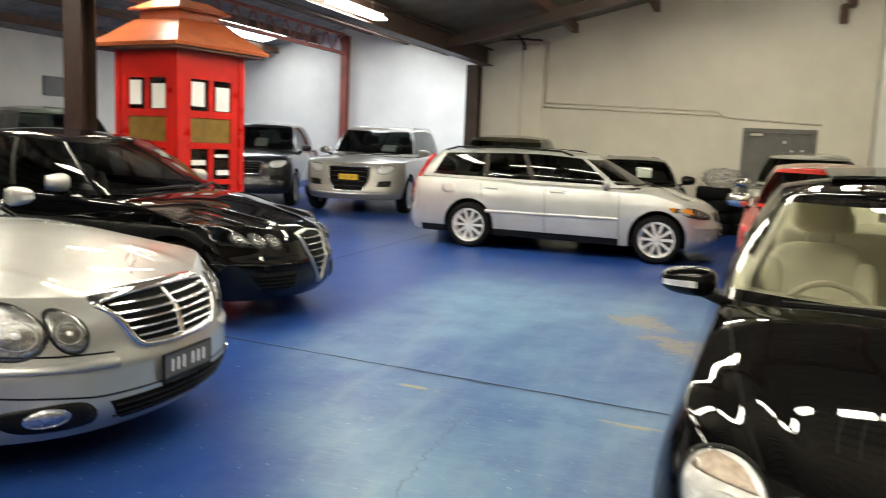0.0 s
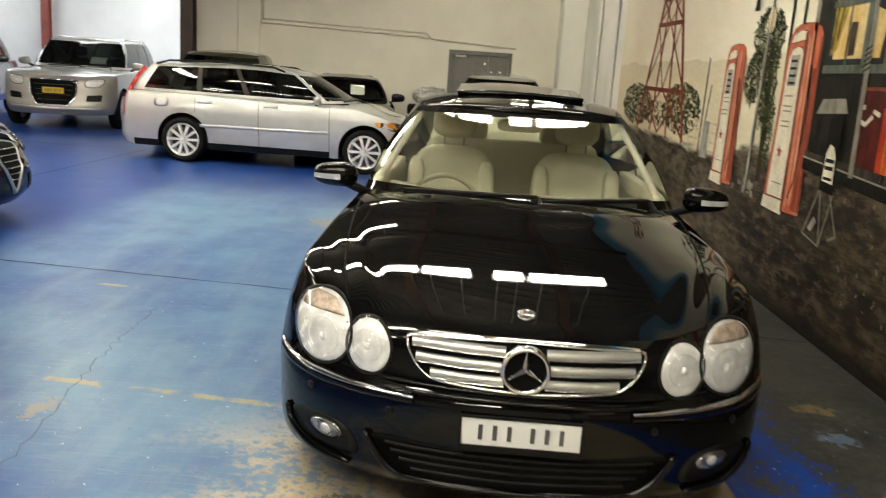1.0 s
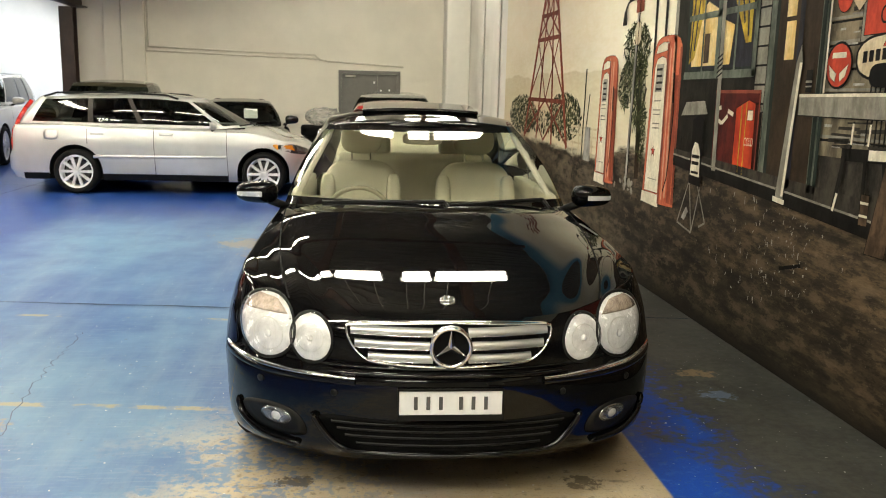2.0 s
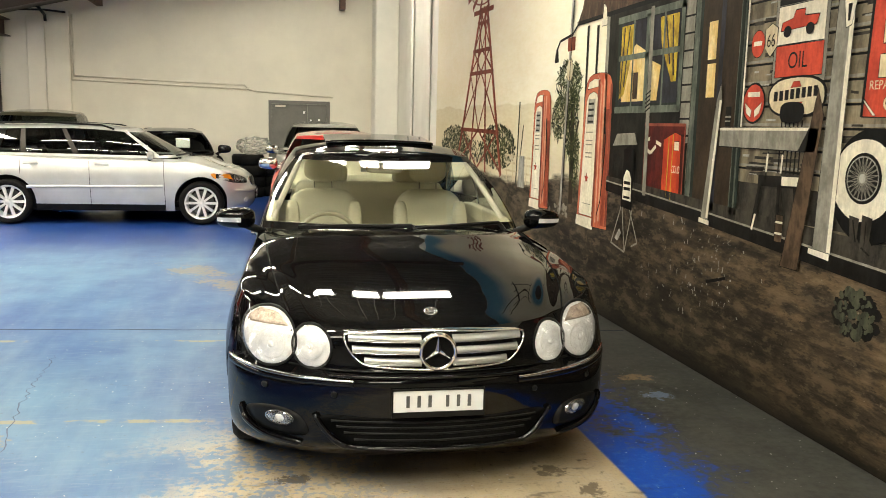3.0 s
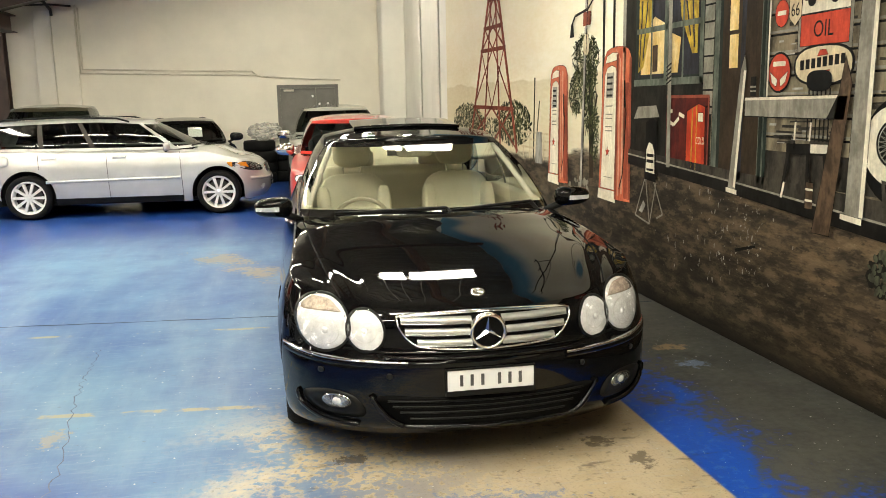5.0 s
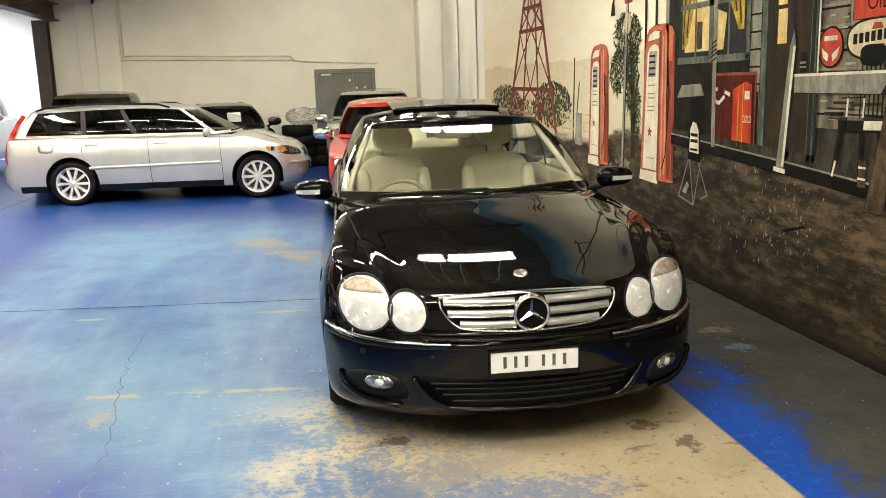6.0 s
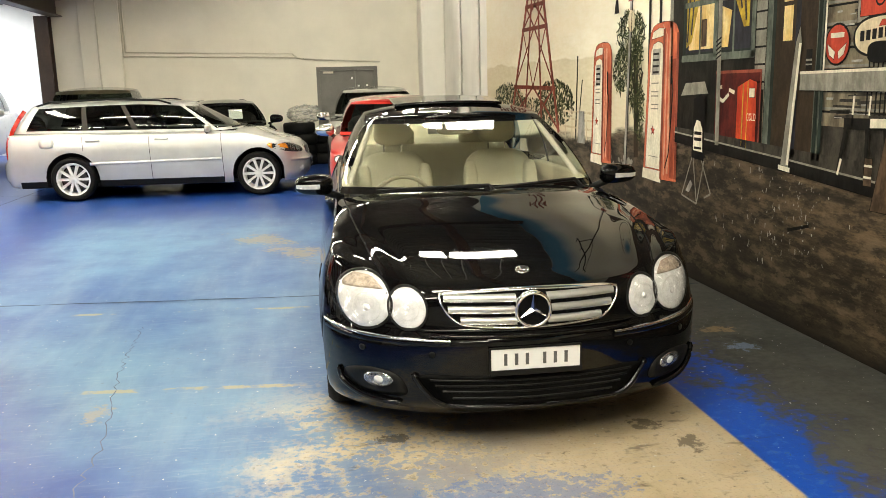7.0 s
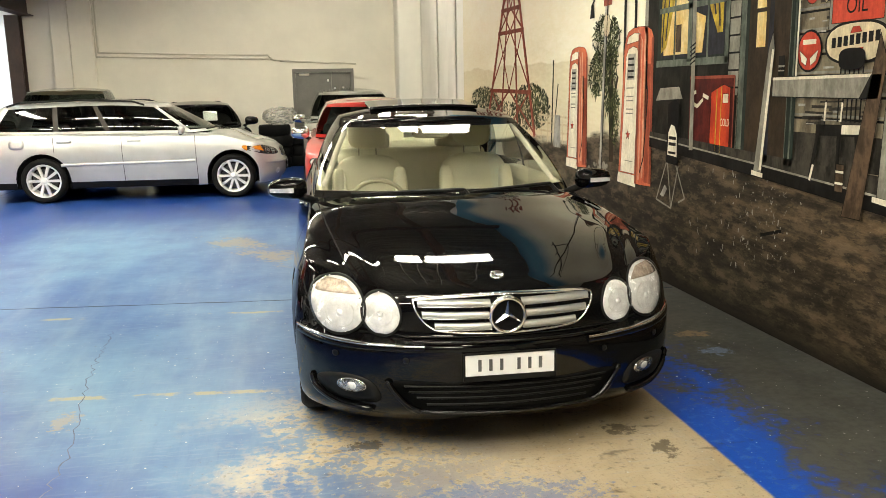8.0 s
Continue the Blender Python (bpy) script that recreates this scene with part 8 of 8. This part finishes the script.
strokes("glazing_bar", [(2.52, 1.68, 2.52, 2.36, 0.06), (3.02, 2.07, 2.0, 2.07, 0.04), (2.76, 1.70, 2.76, 2.34, 0.025), (2.26, 1.70, 2.26, 2.34, 0.025), (3.06, 1.68, 1.98, 1.68, 0.05), (3.06, 2.36, 1.98, 2.36, 0.05), (2.0, 1.66, 2.0, 2.38, 0.05)], 0.04, "teal", 10, win)

# soft drink sign and cooler
sg = flat("painted_drink_sign", rect(2.50, 1.88, 1.06, 1.57), "maroon", 5, label="painted maroon drink sign")
strokes("sign_edge", [(2.5, 1.57, 1.88, 1.57, 0.02), (1.89, 1.06, 1.89, 1.57, 0.015)], 0.02, "rust", 6, sg)
strokes("sign_swash", [(2.47, 1.40, 2.38, 1.37), (2.38, 1.37, 2.30, 1.42), (2.46, 1.46, 2.40, 1.47), (2.30, 1.45, 2.22, 1.43)], 0.026, "bone", 7, sg)
cool = flat("painted_cooler", [(2.18, 1.05), (1.92, 1.07), (1.93, 1.50), (2.02, 1.52), (2.18, 1.47)], "bright", 8, label="painted bright red drink cooler")
strokes("cooler_edge", [(2.10, 1.08, 2.10, 1.49, 0.014), (2.04, 1.06, 2.04, 1.51, 0.01)], 0.012, "yellow", 9, cool)
words("COLD", 1.985, 1.27, 0.07, "bone", 9, cool, 0.62)
flat("cooler_script", rect(2.02, 1.95, 1.40, 1.46), "bone", 9, cool)

# porch post before the window, and the board stand
strokes("painted_porch_post", [(2.46, 2.40, 2.44, 1.06, 0.055)], 0.05, "grey", 11, label="painted grey porch post")
strokes("post_wrap", [(2.50, 1.66 + 0.03 * k, 2.42, 1.69 + 0.03 * k, 0.012) for k in range(5)], 0.012, "ink", 12)
aw = flat("painted_low_canopy", [(3.06, 1.40), (2.60, 1.42), (2.66, 1.51), (2.98, 1.50)], "grey", 8, label="painted small grey canopy")
for y in (3.0, 2.72):
    strokes("canopy_leg", [(y, 1.40, y, 1.08, 0.03)], 0.03, "shade", 7, aw)
bs = flat("painted_board_stand", [(2.83, 0.94), (2.63, 0.93), (2.64, 1.38), (2.70, 1.42), (2.82, 1.38)], "black", 12, label="painted folding advertising stand")
flat("stand_board", [(2.81, 1.00), (2.65, 0.99), (2.66, 1.16), (2.70, 1.22), (2.76, 1.23), (2.80, 1.17)], "bone", 13, bs)
strokes("stand_bar", [(2.79, 1.13, 2.67, 1.13, 0.024), (2.79, 1.085, 2.67, 1.085, 0.024), (2.79, 1.02, 2.67, 1.02, 0.018)], 0.02, "ink", 14, bs)
strokes("stand_leg", [(2.82, 0.94, 2.98, 0.64), (2.98, 0.64, 2.72, 0.60), (2.72, 0.60, 2.80, 0.94), (2.66, 0.93, 2.50, 0.70), (2.50, 0.70, 2.60, 0.66), (2.62, 0.93, 2.72, 0.6)], 0.014, "grey", 13, bs)
flat("stand_paper", [(2.92, 0.68), (2.86, 0.67), (2.80, 0.74), (2.84, 0.77)], "steel", 11, bs)

# doorway
dw = flat("painted_doorway", rect(1.84, 1.24, 1.05, 2.43), "teal", 6, label="painted doorway in a faded teal frame")
flat("door_dark", rect(1.77, 1.30, 1.05, 2.36), "brown", 7, dw)
flat("door_jamb", rect(1.77, 1.735, 1.05, 2.36), "dteal", 8, dw)
flat("door_light", rect(1.655, 1.555, 1.97, 2.20), "glow", 8, dw)
flat("door_light", rect(1.65, 1.55, 1.74, 1.945), "glow", 8, dw)
strokes("screen_door", [(1.49, 1.05, 1.49, 2.4, 0.05)], 0.05, "navy", 9, dw)
strokes("screen_edge", [(1.27, 1.05, 1.27, 2.42, 0.035), (1.22, 1.05, 1.22, 2.42, 0.03)], 0.03, "dteal", 9, dw)
strokes("frame_light", [(1.215, 1.5, 1.215, 2.4, 0.016)], 0.016, "bone", 10, dw)

# porch floor edge
pf = flat("painted_porch_floor", [(3.15, 1.12), (1.5, 1.03), (-0.3, 0.92), (-6, 0.6), (-6, 0.95), (-0.3, 1.04), (1.5, 1.10), (3.15, 1.16)], "porch", 9, label="painted grey porch edge")
flat("porch_face", [(3.15, 1.04), (1.5, 0.95), (-0.3, 0.83), (-6, 0.5), (-6, 0.6), (-0.3, 0.92), (1.5, 1.03), (3.15, 1.12)], "ink", 10, pf)
strokes("porch_line", [(3.15, 1.12, 1.5, 1.03, 0.012), (1.5, 1.03, -0.3, 0.92, 0.012)], 0.012, "grey", 11, pf)

# picket, rail and corner post
pk = flat("painted_picket", [(1.60, 0.985), (1.51, 0.985), (1.435, 1.72), (1.46, 1.82), (1.50, 1.72)], "grey", 12, label="painted pale picket")
strokes("picket_light", [(1.525, 1.0, 1.45, 1.72, 0.025)], 0.02, "bone", 13, pk)
flat("picket_foot", [(1.62, 0.965), (1.49, 0.955), (1.49, 0.985), (1.62, 0.995)], "bone", 13, pk)
rl = flat("painted_rail", [(1.44, 1.445), (0.52, 1.44), (0.50, 1.565), (1.44, 1.555)], "grey", 11, label="painted grey rail board")
strokes("rail_light", [(1.44, 1.548, 0.52, 1.556, 0.016)], 0.016, "bone", 12, rl)
flat("rail_shadow", [(0.66, 1.44), (0.52, 1.44), (0.50, 1.56), (0.58, 1.56)], "ink", 13, rl)
cp = flat("painted_corner_post", [(0.47, 0.955), (0.33, 0.95), (0.30, 2.44), (0.42, 2.44)], "grey", 14, label="painted pale corner post")
strokes("post_light", [(0.345, 0.96, 0.315, 2.44, 0.03)], 0.03, "bone", 15, cp)
flat("post_foot", [(0.50, 0.935), (0.335, 0.92), (0.335, 0.955), (0.50, 0.965)], "bone", 15, cp)
flat("painted_leaning_plank", [(0.73, 0.83), (0.58, 0.83), (0.47, 1.62), (0.53, 1.76)], "wood", 13, label="painted brown leaning plank")
can = flat("painted_oil_can", rect(1.385, 1.325, 1.565, 1.68), "ink", 12, label="painted dark oil can")
for z, w in ((1.62, 0.012), (1.595, 0.008)):
    strokes("can_band", [(1.385, z, 1.325, z, w)], w, "grey", 13, can)
can = flat("painted_oil_can", rect(0.80, 0.735, 0.955, 1.10), "wood", 12, label="painted brown oil can")
for z in (1.06, 1.0):
    strokes("can_band", [(0.80, z, 0.735, z, 0.012)], 0.012, "bone", 13, can)

# chair
ch = flat("painted_chair", oval(0.735, 1.64, 0.105, 0.055, 20, 3.0), "black", 13, label="painted dark spindle-back chair")
strokes("chair_spindle", [(0.82 - 0.035 * k, 1.32, 0.82 - 0.035 * k, 1.60) for k in range(6)] + [(0.93, 1.26, 0.92, 1.43)], 0.012, "ink", 10, ch)
flat("chair_seat", [(1.00, 1.30), (0.60, 1.31), (0.62, 1.25), (1.0, 1.24)], "ink", 10, ch)
flat("chair_seat_light", [(0.78, 1.305), (0.62, 1.31), (0.62, 1.26), (0.78, 1.255)], "bone", 11, ch)
strokes("chair_leg", [(0.97, 1.27, 1.03, 0.99, 0.03), (0.80, 1.26, 0.79, 0.98, 0.03), (0.66, 1.26, 0.62, 1.0, 0.03)], 0.03, "ink", 11, ch)
for l in ((1.00, 1.08, 1.025, 0.99, 0.018), (0.925, 1.32, 0.92, 1.42, 0.016), (0.79, 1.32, 0.785, 1.42, 0.014)):
    strokes("chair_light", [l], 0.018, "bone", 12, ch)

# signs on the wall
fs_ = flat("painted_oil_sign", rect(0.955, 0.505, 1.795, 2.46), "grey", 5, label="painted petrol and oil sign with a red truck")
flat("sign_top", rect(0.93, 0.53, 2.20, 2.46), "ink", 6, fs_)
words("GAS", 0.73, 2.32, 0.16, "grey", 7, fs_, 0.95)
flat("sign_white", rect(0.93, 0.53, 1.995, 2.195), "bone", 6, fs_)
flat("sign_red", rect(0.93, 0.53, 1.825, 1.99), "red", 6, fs_)
words("OIL", 0.735, 1.905, 0.12, "ink", 7, fs_, 0.9)
flat("truck_body", [(0.90, 2.065), (0.60, 2.075), (0.58, 2.125), (0.70, 2.13), (0.70, 2.165), (0.78, 2.165), (0.80, 2.125), (0.89, 2.11)], "red", 7, fs_)
for y in (0.84, 0.65):
    flat("truck_wheel", oval(y, 2.06, 0.035, 0.03, 16), "black", 8, fs_)
strokes("sign_glint", [(0.54, 2.26, 0.53, 2.36, 0.02)], 0.02, "red", 7, fs_)
ov = flat("painted_oval_sign", oval(0.725, 1.722, 0.25, 0.11, 36, 2.5), "ink", 6, label="painted cream oval sign with dark bars")
flat("oval_face", oval(0.725, 1.722, 0.235, 0.098, 36, 2.5), "cream", 7, ov)
for k in range(8):
    y = 0.915 - 0.048 * k
    flat("sign_bar", [(y, 1.70 + 0.003 * k), (y - 0.034, 1.70 + 0.003 * k), (y - 0.034, 1.752 + 0.003 * k), (y, 1.752 + 0.003 * k)], "ink", 8, ov)
flat("oval_mark", [(0.77, 1.768), (0.68, 1.772), (0.70, 1.80), (0.75, 1.80)], "red", 8, ov)
flat("oval_mark", [(0.79, 1.69), (0.66, 1.695), (0.69, 1.655), (0.76, 1.655)], "red", 8, ov)
rd = flat("painted_round_sign", oval(1.11, 1.695, 0.115, 0.115, 30), "ink", 6, label="painted dark red round sign with wings")
flat("round_face", oval(1.11, 1.695, 0.105, 0.105, 30), "red", 7, rd)
flat("sign_bar", rect(1.17, 1.05, 1.73, 1.757), "bone", 8, rd)
for s in (-1, 1):
    flat("wing_shape", [(1.11 + s * 0.012, 1.655), (1.11 + s * 0.085, 1.70), (1.11 + s * 0.065, 1.64), (1.11 + s * 0.02, 1.615)], "bone", 8, rd)
rs = flat("painted_small_sign", oval(1.11, 2.02, 0.065, 0.075, 24), "red", 6, label="painted small red sign")
flat("sign_bar", rect(1.15, 1.07, 2.01, 2.035), "bone", 7, rs)
sd = flat("painted_route_shield", [(0.985 - 0.06, 2.09), (0.985 - 0.055, 1.99), (0.985, 1.94), (0.985 + 0.055, 1.99), (0.985 + 0.06, 2.09), (0.985, 2.12)], "cream", 6, label="painted cream route shield")
words("66", 0.985, 2.025, 0.10, "ink", 7, sd, 0.8)
at_ = flat("painted_tall_sign", [(0.215, 1.615), (-0.04, 1.61), (-0.08, 2.7), (0.175, 2.7)], "red", 6, label="painted tall red repairs sign with cream letters")
strokes("sign_side", [(0.215, 1.615, 0.178, 2.7, 0.018)], 0.018, "ink", 7, at_)
for k, z in enumerate((1.84, 1.99, 2.14, 2.29, 2.43)):
    y = 0.085 - 0.02 * k * 0.6
    flat("sign_bar", [(y + 0.042, z - 0.052), (y - 0.042, z - 0.052), (y - 0.042, z + 0.052), (y + 0.042, z + 0.052)], "cream", 7, at_)
words("REPAIRS", 0.082, 1.755, 0.058, "cream", 7, at_, 0.95)
flat("sign_roundel", oval(0.05, 1.675, 0.03, 0.032, 20), "cream", 7, at_)
flat("sign_roundel_core", oval(0.05, 1.675, 0.015, 0.016, 16), "ink", 8, at_)
flat("sign_flash", [(0.21, 1.70), (0.12, 1.62), (0.14, 1.62), (0.21, 1.685)], "bone", 7, at_)
sk = flat("painted_cow_skull", [(0.40, 2.30), (0.36, 2.36), (0.30, 2.36), (0.26, 2.31), (0.28, 2.22), (0.32, 2.04), (0.36, 2.03), (0.385, 2.16)], "bone", 16, label="painted bleached cattle skull")
flat("skull_mark", [(0.385, 2.28), (0.36, 2.29), (0.355, 2.25), (0.375, 2.23)], "black", 17, sk)
flat("skull_mark", [(0.30, 2.29), (0.275, 2.28), (0.285, 2.25), (0.30, 2.25)], "black", 17, sk)
flat("skull_mark", [(0.355, 2.14), (0.325, 2.14), (0.335, 2.06), (0.35, 2.06)], "black", 17, sk)

# whitewall wheel and boots
ty = flat("painted_tyre", oval(0.10, 1.30, 0.275, 0.265, 40), "black", 12, label="painted whitewall tyre with a wire wheel")
flat("whitewall", oval(0.15, 1.325, 0.215, 0.192, 40), "bone", 13, ty)
flat("wheel_dark", oval(0.15, 1.335, 0.122, 0.118, 36), "black", 14, ty)
flat("wheel_rim", oval(0.15, 1.335, 0.112, 0.108, 36), "ink", 15, ty)
strokes("wire_spoke", [(0.15 + 0.02 * math.cos(a), 1.335 + 0.02 * math.sin(a), 0.15 + 0.108 * math.cos(a + 0.35 * (-1) ** k), 1.335 + 0.104 * math.sin(a + 0.35 * (-1) ** k)) for k, a in enumerate([2 * math.pi * i / 44 for i in range(44)])], 0.003, "grey", 16, ty)
strokes("rim_line", [(0.15 + 0.104 * math.cos(a), 1.335 + 0.10 * math.sin(a), 0.15 + 0.104 * math.cos(a + 0.22), 1.335 + 0.10 * math.sin(a + 0.22)) for a in [2 * math.pi * i / 30 for i in range(30)]], 0.006, "steel", 16, ty)
flat("wheel_hub", oval(0.15, 1.335, 0.022, 0.022, 16), "steel", 17, ty)
flat("painted_boot", [(0.22, 1.16), (0.15, 1.15), (0.155, 1.06), (0.12, 1.02), (0.20, 1.03)], "porch", 14, label="painted worn boot")
flat("painted_boot", [(0.13, 1.17), (0.06, 1.16), (0.07, 1.06), (0.02, 1.0), (0.04, 0.97), (0.13, 1.0)], "porch", 15, label="painted worn boot")
strokes("boot_crease", [(0.19, 1.14, 0.16, 1.04), (0.10, 1.14, 0.10, 1.03), (0.12, 1.02, 0.06, 0.99)], 0.008, "black", 15)

# low mound of dabs, stones and splashes
# plain dabs stand for a turtle-like shape on the earth
bk = scatter(0.14, 0.70, 0.15, 0.115, 60, 31)
blobs("painted_dab_mound_shade", bk, 0.035, "ink", 2, seed=30)
blobs("painted_dab_mound", scatter(0.14, 0.70, 0.145, 0.11, 55, 32), 0.02, "sage", 3, seed=31, label="painted grey-green mound of dabs", n=8)
rnd = random.Random(44)
sp = []
for k in range(70):
    y = rnd.gauss(1.70, 0.40)
    z = rnd.uniform(0.35, 0.98)
    sp.append((y, z, y + rnd.uniform(-0.012, 0.012), z - rnd.uniform(0.01, 0.04), rnd.uniform(0.003, 0.008)))
strokes("paint_scuff", sp, 0.01, "steel", 3, label="pale scuffs on the painted earth")
blobs("paint_scuff", [(1.45 + rnd.uniform(-0.25, 0.25), 0.70 + rnd.uniform(-0.22, 0.22)) for _ in range(60)], 0.006, "steel", 4, seed=9)
strokes("painted_stick", [(1.50, 0.60, 1.28, 0.66, 0.02)], 0.02, "black", 3)
blobs("painted_stone", [(4.45 + rnd.uniform(-0.4, 0.4), 0.78 + rnd.uniform(-0.05, 0.05)) for _ in range(24)], 0.03, "grey", 3, seed=12, label="painted pale stones")
